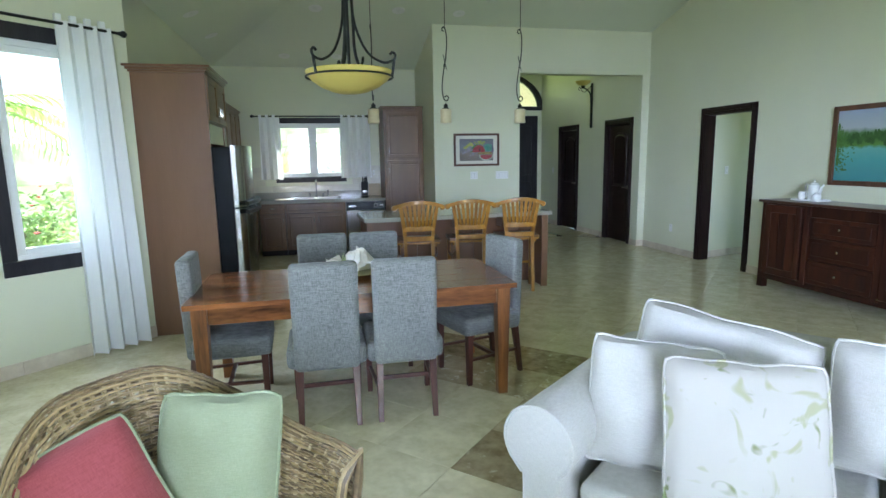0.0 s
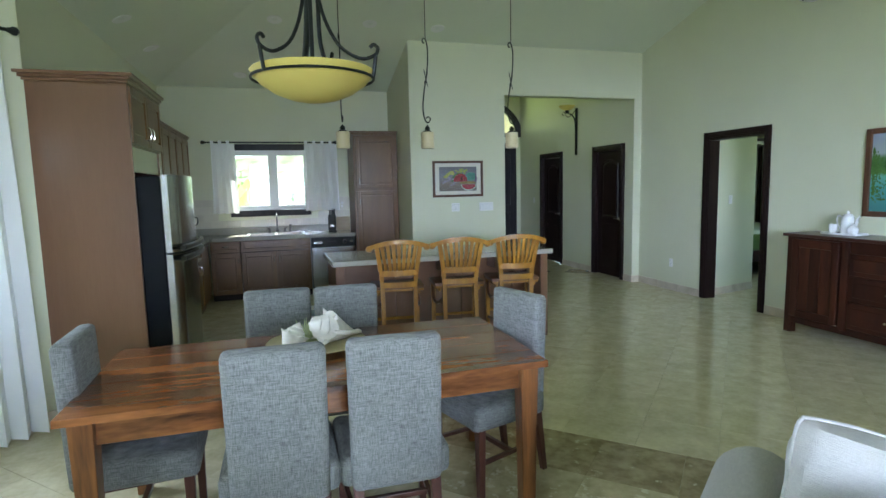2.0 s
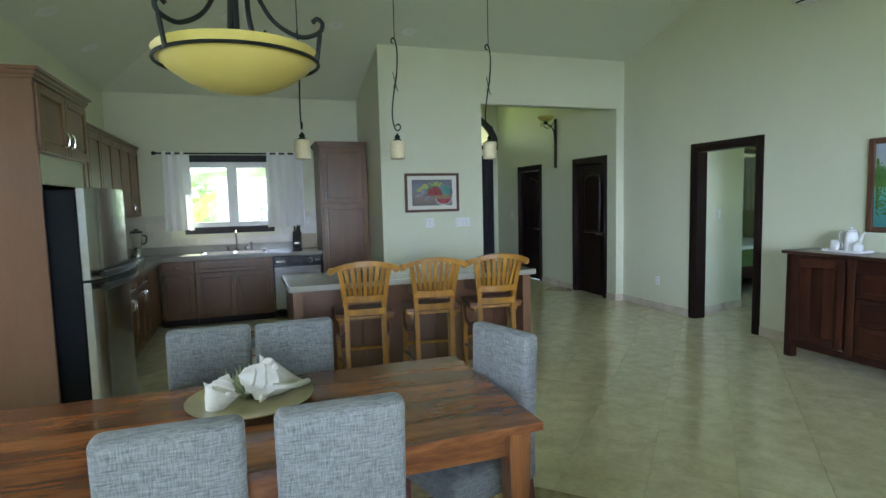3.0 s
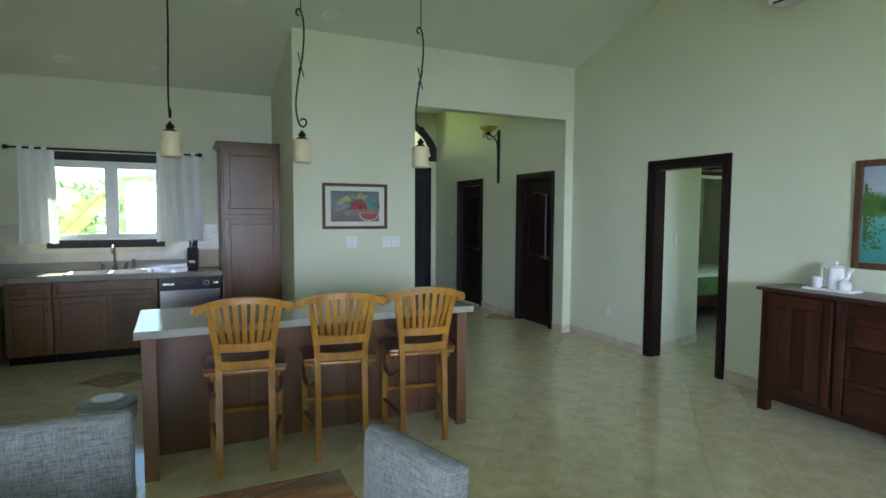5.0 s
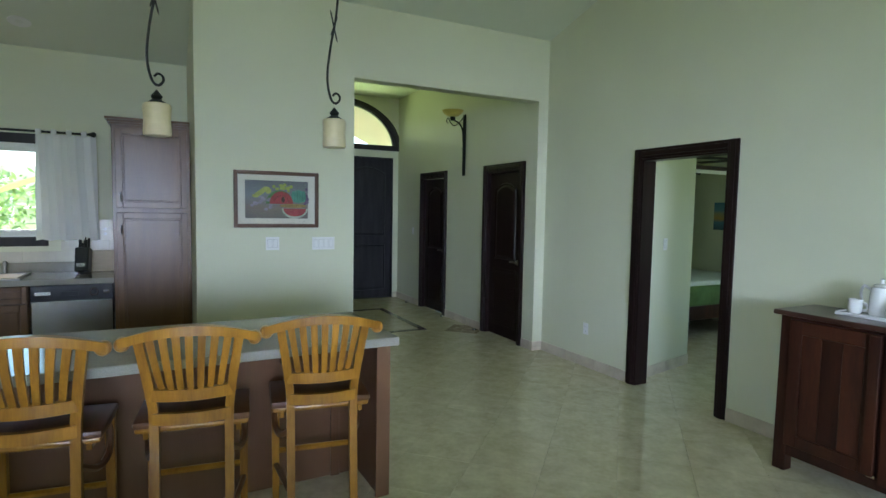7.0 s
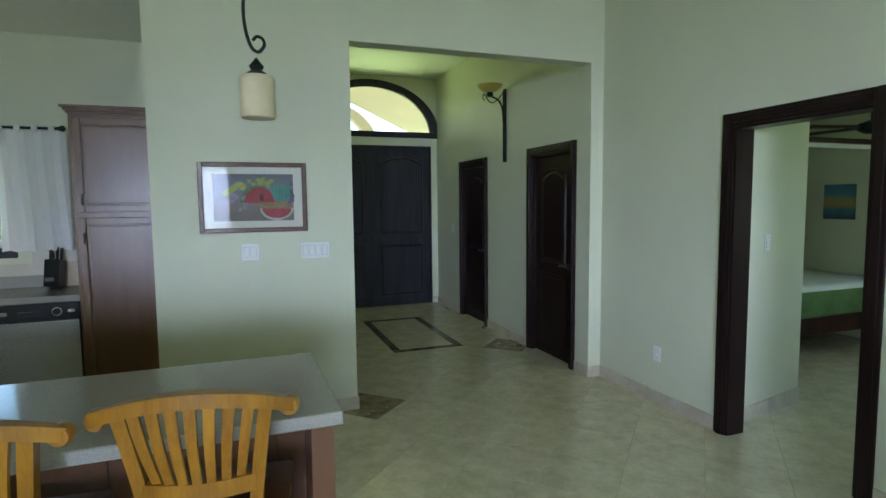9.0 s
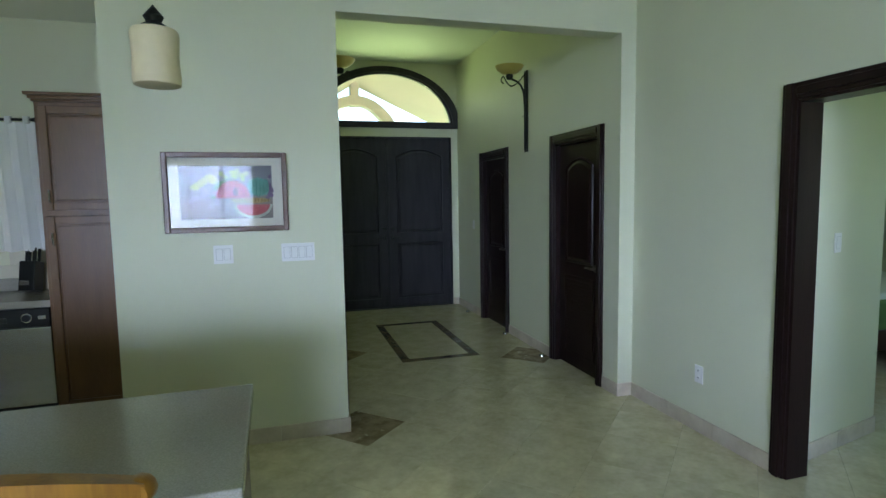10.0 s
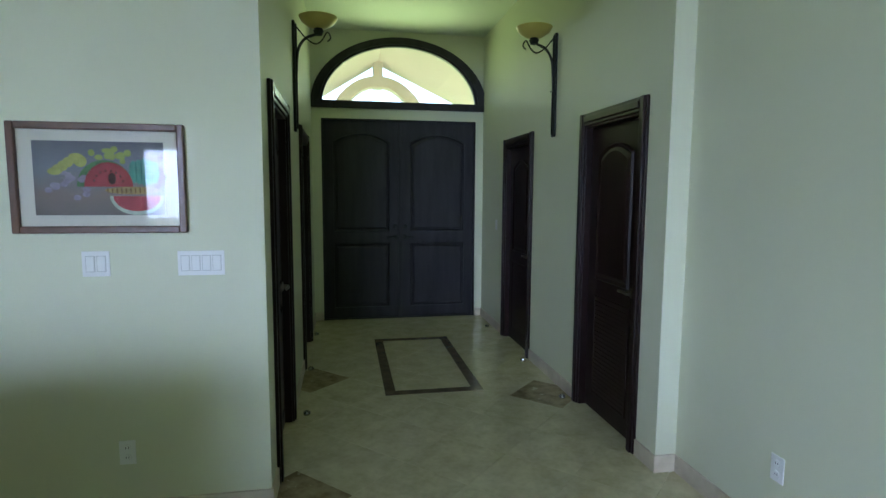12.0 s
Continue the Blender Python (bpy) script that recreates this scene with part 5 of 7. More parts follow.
# ---- tea set on the sideboard ----
def tea_set():
    z = 0.985
    t = thing("tea_tray", "white porcelain tray on the sideboard", "tray", pose(5.61, 5.66, z, 0, 0, 90))
    bm = box(-0.17, -0.085, 0.0, 0.17, 0.085, 0.014, 0.006)
    part("plate", bm, M_PORC, t, "", True)
    part("lip", tube([(0.17 * math.cos(a) / max(abs(math.cos(a)), abs(math.sin(a))) ** 0.85, 0.085 * math.sin(a) / max(abs(math.cos(a)), abs(math.sin(a))) ** 0.85, 0.016) for a in [2 * math.pi * k / 40 for k in range(41)]], 0.006, 6, None, False), M_PORC, t, "", True)
    z += 0.0145
    p = thing("teapot", "tall white porcelain teapot with lid", "teapot", pose(5.63, 5.645, z, 0, 0, -90) @ Matrix.Diagonal((0.9, 0.9, 1.14, 1)))
    part("body", lathe([(0, 0), (0.058, 0), (0.062, 0.01), (0.060, 0.10), (0.052, 0.14), (0.03, 0.146), (0, 0.146)], 28), M_PORC, p, "", True)
    part("lid", lathe([(0, 0.146), (0.046, 0.146), (0.04, 0.155), (0.012, 0.16), (0.010, 0.172), (0.013, 0.18), (0, 0.186)], 20), M_PORC, p, "", True)
    part("handle", tube(spline([(-0.055, 0, 0.125), (-0.10, 0, 0.14), (-0.115, 0, 0.10), (-0.095, 0, 0.05), (-0.058, 0, 0.03)], 6), 0.008, 8), M_PORC, p, "", True)
    part("spout", tube(spline([(0.055, 0, 0.05), (0.085, 0, 0.075), (0.10, 0, 0.115), (0.125, 0, 0.14)], 6), [0.02] * 6 + [0.015] * 6 + [0.011] * 7, 10), M_PORC, p, "", True)
    u = thing("cup", "small white porcelain cup", "cup", pose(5.60, 5.76, z))
    part("bowl", lathe([(0, 0), (0.03, 0), (0.035, 0.02), (0.036, 0.08), (0.032, 0.08), (0.031, 0.012), (0, 0.01)], 20), M_PORC, u, "", True)
    part("handle", tube(spline([(0, -0.034, 0.065), (0, -0.06, 0.06), (0, -0.06, 0.03), (0, -0.034, 0.022)], 5), 0.005, 6), M_PORC, u, "", True)
    b = thing("sugar_bowl", "white porcelain lidded sugar bowl", "sugar bowl", pose(5.57, 5.55, z))
    part("body", lathe([(0, 0), (0.036, 0), (0.044, 0.02), (0.042, 0.055), (0.03, 0.066), (0, 0.066)], 20), M_PORC, b, "", True)
    part("lid", lathe([(0, 0.066), (0.032, 0.066), (0.02, 0.078), (0.007, 0.082), (0.009, 0.094), (0, 0.098)], 16), M_PORC, b, "", True)


tea_set()


# ---- shells on the dining table ----
def centrepiece():
    z = 0.732
    M_PLATE = surface("olive_glaze", (0.40, 0.35, 0.18), 0.3, vary=0.15, scale=9)
    M_SHELL = surface("bleached_shell", (0.72, 0.68, 0.60), 0.5, vary=0.08, scale=20, fine=70, bump=0.15)
    p = solid("plate", lathe([(0, 0), (0.12, 0), (0.15, 0.006), (0.24, 0.026), (0.243, 0.031), (0.23, 0.03), (0.14, 0.012), (0, 0.01)], 40), M_PLATE, "wide shallow olive ceramic plate holding shells", "plate", smooth=True)
    p.location = (0.715, 4.59, z)

    def conch(m, s):
        c = tagged(new("conch_shell"), "large white bleached conch shell on the plate", "shell", "shells on the plate")
        c.matrix_basis = m
        prof = [(0.0, -0.15), (0.012, -0.13), (0.03, -0.08), (0.06, -0.02), (0.078, 0.03), (0.055, 0.05), (0.058, 0.06), (0.036, 0.078), (0.038, 0.085), (0.018, 0.10), (0.0, 0.118)]
        bm = lathe([(r * s, zz * s) for r, zz in prof], 20)
        for v in bm.verts:
            a = math.atan2(v.co.y, v.co.x)
            k = 1 + 0.12 * math.sin(a * 4 + v.co.z * 40) * (1 if v.co.z > 0 else 0.2)
            v.co.x *= k
            v.co.y *= k
        part("whorl", bm, M_SHELL, c, "", True)
        lip = [(0.03 * s, 0.02 * s, -0.12 * s), (0.09 * s, 0.03 * s, -0.06 * s), (0.12 * s, 0.02 * s, 0.0), (0.085 * s, 0.0, 0.045 * s)]
        part("lip", tube(spline(lip, 6), [0.012 * s] * 19, 8), M_SHELL, c, "", True)
        for k in range(6):
            a = k * 1.05
            part("spike", lathe([(0, 0), (0.013 * s, 0), (0, 0.03 * s)], 8, None, pose(0.07 * s * math.cos(a), 0.07 * s * math.sin(a), 0.03 * s, 0, 60, math.degrees(a))), M_SHELL, c)
    conch(pose(0.795, 4.59, z + 0.085, 68, 12, -52) @ Matrix.Diagonal((0.9, 0.9, 1.35, 1)), 1.1)
    conch(pose(0.60, 4.54, z + 0.058, 15, 25, 60), 0.78)
    bm = bmesh.new()
    for k in range(90):
        a, r = random.uniform(0, 6.28), random.uniform(0, 0.06)
        b = Vector((0.695 + r * math.cos(a), 4.65 + r * math.sin(a), z + 0.015))
        tip = b + Vector((random.uniform(-0.05, 0.05), random.uniform(-0.05, 0.05), random.uniform(0.05, 0.12)))
        tube([b, (b + tip) / 2 + Vector((0, 0, 0.012)), tip], [0.003, 0.004, 0.001], 4, bm)
    solid("air_plant", bm, surface("pale_green_leaf", (0.50, 0.57, 0.30), 0.6, vary=0.2), "tuft of pale green dried plant among the shells", "plant")


centrepiece()


# ---- sconces, spots, plates ----
def sconce(m, label):
    s = thing("wall_sconce", label, "wall lamp", m, "wall sconces in the hall")
    # wall in the xz plane, facing -y; origin at the foot of the back plate
    part("back_plate", box(-0.03, -0.022, 0.0, 0.03, -0.001, 0.82, 0.006), M_IRON, s, "long black iron back plate")
    part("rib", tube([(0, -0.028, 0.02), (0, -0.028, 0.80)], 0.008, 6), M_IRON, s)
    part("collar", box(-0.034, -0.036, 0.36, 0.034, -0.02, 0.372, 0.003), M_IRON, s)
    part("arm", tube(spline([(0, -0.025, 0.42), (0, -0.04, 0.60), (0, -0.09, 0.69), (0, -0.16, 0.725), (0, -0.195, 0.735)], 6), 0.011, 8), M_IRON, s, "", True)
    part("scroll", tube(spline([(0, -0.03, 0.78), (0, -0.10, 0.70), (0, -0.17, 0.66), (0, -0.22, 0.69), (0, -0.26, 0.75), (0, -0.285, 0.71), (0, -0.26, 0.68)], 6), 0.006, 6), M_IRON, s, "", True)
    part("cup", lathe([(0, 0.765), (0.028, 0.77), (0.04, 0.80), (0.03, 0.82), (0, 0.82)], 16, None, pose(0, -0.195, -0.045)), M_IRON, s, "", True)
    part("bowl", lathe([(0.02, 0.815), (0.075, 0.83), (0.125, 0.865), (0.145, 0.90), (0.14, 0.90), (0.118, 0.868), (0.07, 0.836), (0.02, 0.822)], 28, None, pose(0, -0.195, -0.045)), M_AMBER, s, "amber glass bowl", True)


sconce(pose(XH1, 10.60, 2.02, 0, 0, -90), "black iron wall sconce with upturned amber glass bowl")
sconce(pose(XH0, 10.67, 2.02, 0, 0, 90), "black iron wall sconce with upturned amber glass bowl")


M_BULB = surface("bulb_glass", (0.75, 0.76, 0.72), 0.3, vary=0.05, bump=0.0)


M_CAN = surface("satin_reflector", (0.42, 0.43, 0.42), 0.45, 0.8, vary=0.1, scale=20, bump=0.0)


def spot(x, y):
    n = Vector((0, 0, -1))
    i = min(range(3), key=lambda k: PLANES[k][0] * x + PLANES[k][1] * y + PLANES[k][2])
    a, b, c = PLANES[i]
    n = Vector((a, b, -1)).normalized()
    q = n.to_track_quat('-Z', 'Y').to_matrix().to_4x4()
    s = thing("recessed_spot", "small white recessed ceiling spot, unlit", "ceiling spot", Matrix.Translation((x, y, roof(x, y))) @ q, "recessed ceiling spots")
    part("trim_ring", lathe([(0.076, 0.0), (0.087, 0.0), (0.085, -0.006), (0.076, -0.004)], 24), M_WHITE, s, "", True)
    part("reflector", lathe([(0.0, 0.004), (0.055, 0.004), (0.078, -0.003), (0.074, -0.004), (0.05, -0.001), (0, -0.001)], 24), M_CAN, s, "", True)
    part("lamp", lathe([(0, -0.006), (0.03, -0.004), (0.032, 0.002), (0, 0.002)], 16), M_BULB, s, "grey reflector bulb", True)


for x, y in ((0.63, 8.68), (1.73, 8.65), (2.58, 8.66), (0.145, 10.05), (0.94, 10.03), (-0.72, 7.66), (-0.70, 8.77)):
    spot(x, y)


M_GAP_SHADE = surface("painted_gap_shade", (0.52, 0.52, 0.50), 0.7, vary=0.02, bump=0.0)


def switch_plate(m, n, label, w=0.115, h=0.115):
    s = thing("switch_plate", label, "light switch", m)
    part("plate", box(-w / 2, -0.006, -h / 2, w / 2, -0.0005, h / 2, 0.002), M_WHITE, s)
    for k in range(n):
        x = (k - (n - 1) / 2) * 0.046
        # grey plate whose colour stands for the shade round the rocker
        part("rocker_gap_shade", box(x - 0.0195, -0.0066, -0.0365, x + 0.0195, -0.0056, 0.0365), M_GAP_SHADE, s)
        part("rocker", box(x - 0.017, -0.009, -0.034, x + 0.017, -0.0055, 0.034, 0.002), M_WHITE, s)


def outlet(m):
    s = thing("power_outlet", "white double power outlet on the wall", "outlet", m, "wall outlets")
    part("plate", box(-0.036, -0.006, -0.058, 0.036, -0.0005, 0.058, 0.002), M_WHITE, s)
    for z in (-0.024, 0.024):
        r = part("socket", lathe([(0, 0), (0.017, 0), (0.016, 0.003), (0, 0.003)], 16, None, pose(0, -0.0055, z, 90)), M_WHITE, s)
        for x in (-0.006, 0.006):
            part("slot", box(x - 0.0012, -0.0092, z - 0.004, x + 0.0012, -0.0083, z + 0.006), M_BLACK, r)


switch_plate(pose(2.868, YP, 1.235), 2, "white double rocker switch under the picture")
switch_plate(pose(3.315, YP, 1.232), 4, "white four-gang rocker switch near the hall", 0.205)
switch_plate(pose(XH1, 12.30, 1.2, 0, 0, -90), 1, "white single switch in the hall", 0.07)
outlet(pose(2.955, YP, 0.34))
outlet(pose(XE, 8.235, 0.385, 0, 0, -90))
outlet(pose(1.50, YK, 1.28))
for x, y, r in ((5.60, 12.37, -90), (5.60, 11.05, -90), (5.60, 10.11, -90), (3.66, 11.10, 90), (3.69, 10.10, 90), (3.65, 12.30, 90)):
    d = thing("door_stop", "small steel half-round door stop on the floor", "door stop", pose(x, y, 0, 0, 0, r), "door stops")
    part("dome", lathe([(0, 0), (0.022, 0), (0.022, 0.018), (0.015, 0.028), (0, 0.03)], 14), M_STEEL, d, "", True)
    part("bumper", box(-0.012, -0.026, 0.006, 0.012, -0.018, 0.022, 0.003), M_BLACK, d)


def air_conditioner(m):
    a = thing("air_conditioner", "white wall-mounted air conditioner high on the wall", "air conditioner", m)
    # in the xz plane, facing -y
    bm = box(-0.42, -0.20, 0.0, 0.42, -0.001, 0.28, 0.03, seg=3)
    part("housing", bm, M_WHITE, a, "", True)
    part("air_outlet", box(-0.37, -0.19, -0.004, 0.37, -0.10, 0.012, 0.002), M_BLACK, a, "dark air outlet slot")
    for k in range(2):
        part("vane", merge(None, box(-0.36, -0.022, -0.003, 0.36, 0.022, 0.003, 0.001), pose(0, -0.165 + 0.04 * k, -0.004, -20)), M_WHITE, a)


air_conditioner(pose(XE, 5.85, 3.26, 0, 0, -90))


# ---- windows and curtains ----
def cloth(name, color):
    m, nt, bs = nodes_of(name)
    N, L = nt.nodes.new, nt.links.new
    tl, mx = N("ShaderNodeBsdfTranslucent"), N("ShaderNodeMixShader")
    tl.inputs[0].default_value = (*color, 1)
    bs.inputs["Base Color"].default_value, bs.inputs["Roughness"].default_value = (*color, 1), 0.9
    no, bp = N("ShaderNodeTexNoise"), N("ShaderNodeBump")
    no.inputs["Scale"].default_value = 220
    bp.inputs["Strength"].default_value, bp.inputs["Distance"].default_value = 0.2, 0.003
    L(no.outputs["Fac"], bp.inputs["Height"])
    L(bp.outputs[0], bs.inputs["Normal"])
    mx.inputs[0].default_value = 0.22
    L(bs.outputs[0], mx.inputs[1])
    L(tl.outputs[0], mx.inputs[2])
    L(mx.outputs[0], nt.nodes["Material Output"].inputs[0])
    return m


M_CURTAIN = cloth("white_cotton_curtain", (0.88, 0.89, 0.88))


def curtain(m, x0, x1, z0, z1, folds, label, depth=0.03, spread=0.0, seed=0):
    """Hangs in the xz plane; spread widens it towards the hem."""
    c = thing("curtain", label, "curtain", m, "white curtains")
    bm = bmesh.new()
    nx, nz = folds * 12, 16
    g = []
    for j in range(nz + 1):
        v = j / nz
        row = []
        for i in range(nx + 1):
            u = i / nx
            ph = u * folds * 2 * math.pi + 0.6 * math.sin(v * 2.2 + seed) + 0.5 * noise.noise(Vector((u * 3, v * 1.5, seed)))
            amp = depth * (0.75 + 0.4 * v) * (0.8 + 0.3 * noise.noise(Vector((u * 4, seed, 2))))
            x = x0 + (x1 - x0) * u + spread * v * (u - 0.3) + 0.008 * math.sin(2 * ph)
            row.append(bm.verts.new((x, amp * math.sin(ph), z1 + (z0 - z1) * v + (0.006 * math.sin(ph) if j == nz else 0))))
        g.append(row)
    for a, b in zip(g, g[1:]):
        for i in range(nx):
            bm.faces.new((a[i], a[i + 1], b[i + 1], b[i]))
    part("drape", bm, M_CURTAIN, c, "", True)
    bm = bmesh.new()
    for k in range(folds):
        x = x0 + (x1 - x0) * (k + 0.25) / folds
        part("tab", box(x - 0.022, -0.02, z1 - 0.01, x + 0.022, 0.02, z1 + 0.045, 0.008), M_CURTAIN, c)
    bm.free()


def rod(m, x0, x1, z):
    r = thing("curtain_rod", "black iron curtain rod with ball ends", "curtain rod", m)
    part("bar", tube([(x0, 0, z), (x1, 0, z)], 0.011, 10), M_IRON, r, "", True)
    for x, s in ((x0, -1), (x1, 1)):
        part("finial", lathe([(0, 0), (0.014, 0), (0.016, 0.012), (0.026, 0.03), (0.026, 0.045), (0.012, 0.06), (0, 0.062)], 12, None, pose(x, 0, z, 0, 90 * s)), M_IRON, r, "", True)
        part("bracket", tube([(x - s * 0.06, 0, z), (x - s * 0.06, 0.075, z)], 0.007, 6), M_IRON, r)


def window_unit(name, m, w, z0, z1, mullions, label, black=0.10, sash=0.05, sides=False):
    """In the xz plane; y from 0 (the room face of the wall) to 0.15."""
    o = tagged(new(name), label, "window", kind="structure")
    o.matrix_basis = m
    part("head_trim", box(-w / 2 - (0.08 if sides else 0), -0.018, z1 - 0.02, w / 2 + (0.08 if sides else 0), 0.0, z1 + black - 0.02, 0.004), M_FDOOR, o, "black painted trim")
    part("sill_trim", box(-w / 2 - (0.08 if sides else 0), -0.022, z0 - black + 0.03, w / 2 + (0.08 if sides else 0), 0.0, z0 + 0.03, 0.004), M_FDOOR, o, "black painted trim")
    if sides:
        for s in (-1, 1):
            part("side_trim", box(*sorted((s * (w / 2 - 0.012), s * (w / 2 + 0.08)))[:1], -0.016, z0 + 0.03, sorted((s * (w / 2 - 0.012), s * (w / 2 + 0.08)))[1], 0.0, z1 - 0.02, 0.004), M_FDOOR, o, "black painted trim")
    a, b = z0 + 0.005, z1 - 0.005
    part("frame_rail", box(-w / 2, 0.03, a, w / 2, 0.10, a + 0.055, 0.004), M_VINYL, o)
    part("frame_rail", box(-w / 2, 0.03, b - 0.055, w / 2, 0.10, b, 0.004), M_VINYL, o)
    for x0, x1 in ((-w / 2, -w / 2 + 0.045), (w / 2 - 0.045, w / 2), *mullions):
        part("frame_stile", box(x0, 0.028, a + 0.055, x1, 0.10, b - 0.055, 0.004), M_VINYL, o)
    xs = [-w / 2 + 0.045] + [x for mu in mullions for x in mu] + [w / 2 - 0.045]
    for x0, x1 in zip(xs[::2], xs[1::2]):
        sp = part("pane", box(x0, 0.062, a + 0.055, x1, 0.068, b - 0.055), M_PANE, o)
        sp.visible_shadow = False
        for q in ((x0, a + 0.055, x0 + sash, b - 0.055), (x1 - sash, a + 0.055, x1, b - 0.055), (x0 + sash, a + 0.055, x1 - sash, a + 0.055 + sash), (x0 + sash, b - 0.055 - sash, x1 - sash, b - 0.055)):
            part("sash", box(q[0], 0.042, q[1], q[2], 0.085, q[3], 0.003), M_VINYL, sp)
    return o


window_unit("window_2", pose((WK[0] + WK[1]) / 2, YK, 0), WK[1] - WK[0], WK[2], WK[3], [(0.015, 0.075)], "white two-light kitchen window with black trim", 0.09, 0.035)
rod(pose(0, YK - 0.075, 0), -0.40, 1.39, 2.22)
curtain(pose(0, YK - 0.075, 0), -0.34, -0.02, 1.20, 2.20, 3, "short white cotton curtain at the kitchen window", 0.022, 0.03, 1)
curtain(pose(0, YK - 0.075, 0), 0.96, 1.44, 1.20, 2.20, 4, "short white cotton curtain at the kitchen window", 0.022, 0.03, 2)

# bay window: its x axis runs along the wall away from the kitchen
mb = Matrix.Translation((BAY0.x, BAY0.y, 0)) @ pose(0, 0, 0, 0, 0, 45)
window_unit("window_3", mb @ pose(-(WB[0] + WB[1]) / 2, 0, 0), WB[1] - WB[0], WB[2], WB[3], [], "white casement window with wide black trim", 0.11, 0.045, True)
rod(mb @ pose(0, -0.09, 0), -1.75, -0.10, 2.50)
curtain(mb @ pose(0, -0.09, 0), -0.55, -0.15, 0.02, 2.52, 4, "long white cotton curtain beside the window", 0.05, 0.06, 3)
window_unit("window_4", pose(bay1.x, bay1.y - (WW[0] + WW[1]) / 2, 0, 0, 0, 90), WW[1] - WW[0], WW[2], WW[3], [(-0.5, -0.44), (0.44, 0.5)], "unseen wide white window with black trim, added as a light source", 0.11, 0.045, True)

# sliding doors to the terrace
def sliding_doors(name, x0, x1, leaves):
    o = tagged(new(name), "dark framed glass sliding doors to the terrace", "sliding door", kind="structure")
    step = (x1 - x0) / leaves
    for k in range(leaves + 1):
        x = x0 + step * k
        part("stile", box(x - 0.035, YS - 0.10, 0.0, x + 0.035, YS - 0.05, 2.595, 0.004), M_FDOOR, o)
    for k in range(leaves):
        a, b = x0 + step * k + 0.036, x0 + step * (k + 1) - 0.036
        for z in (0.0, 2.535):
            part("rail", box(a, YS - 0.10, z, b, YS - 0.05, z + 0.06, 0.004), M_FDOOR, o)
        part("pane", box(a, YS - 0.078, 0.061, b, YS - 0.072, 2.534), M_PANE, o).visible_shadow = False


sliding_doors("window_5", SX + SD[0], SX + SD[1], 4)
sliding_doors("window_6", SX + SE[0], SX + SE[1], 2)


# ---- kitchen things ----
M_PEWTER = surface("dark_brushed_steel", (0.20, 0.195, 0.185), 0.32, 1.0, vary=0.08, fine=90, bump=0.02)


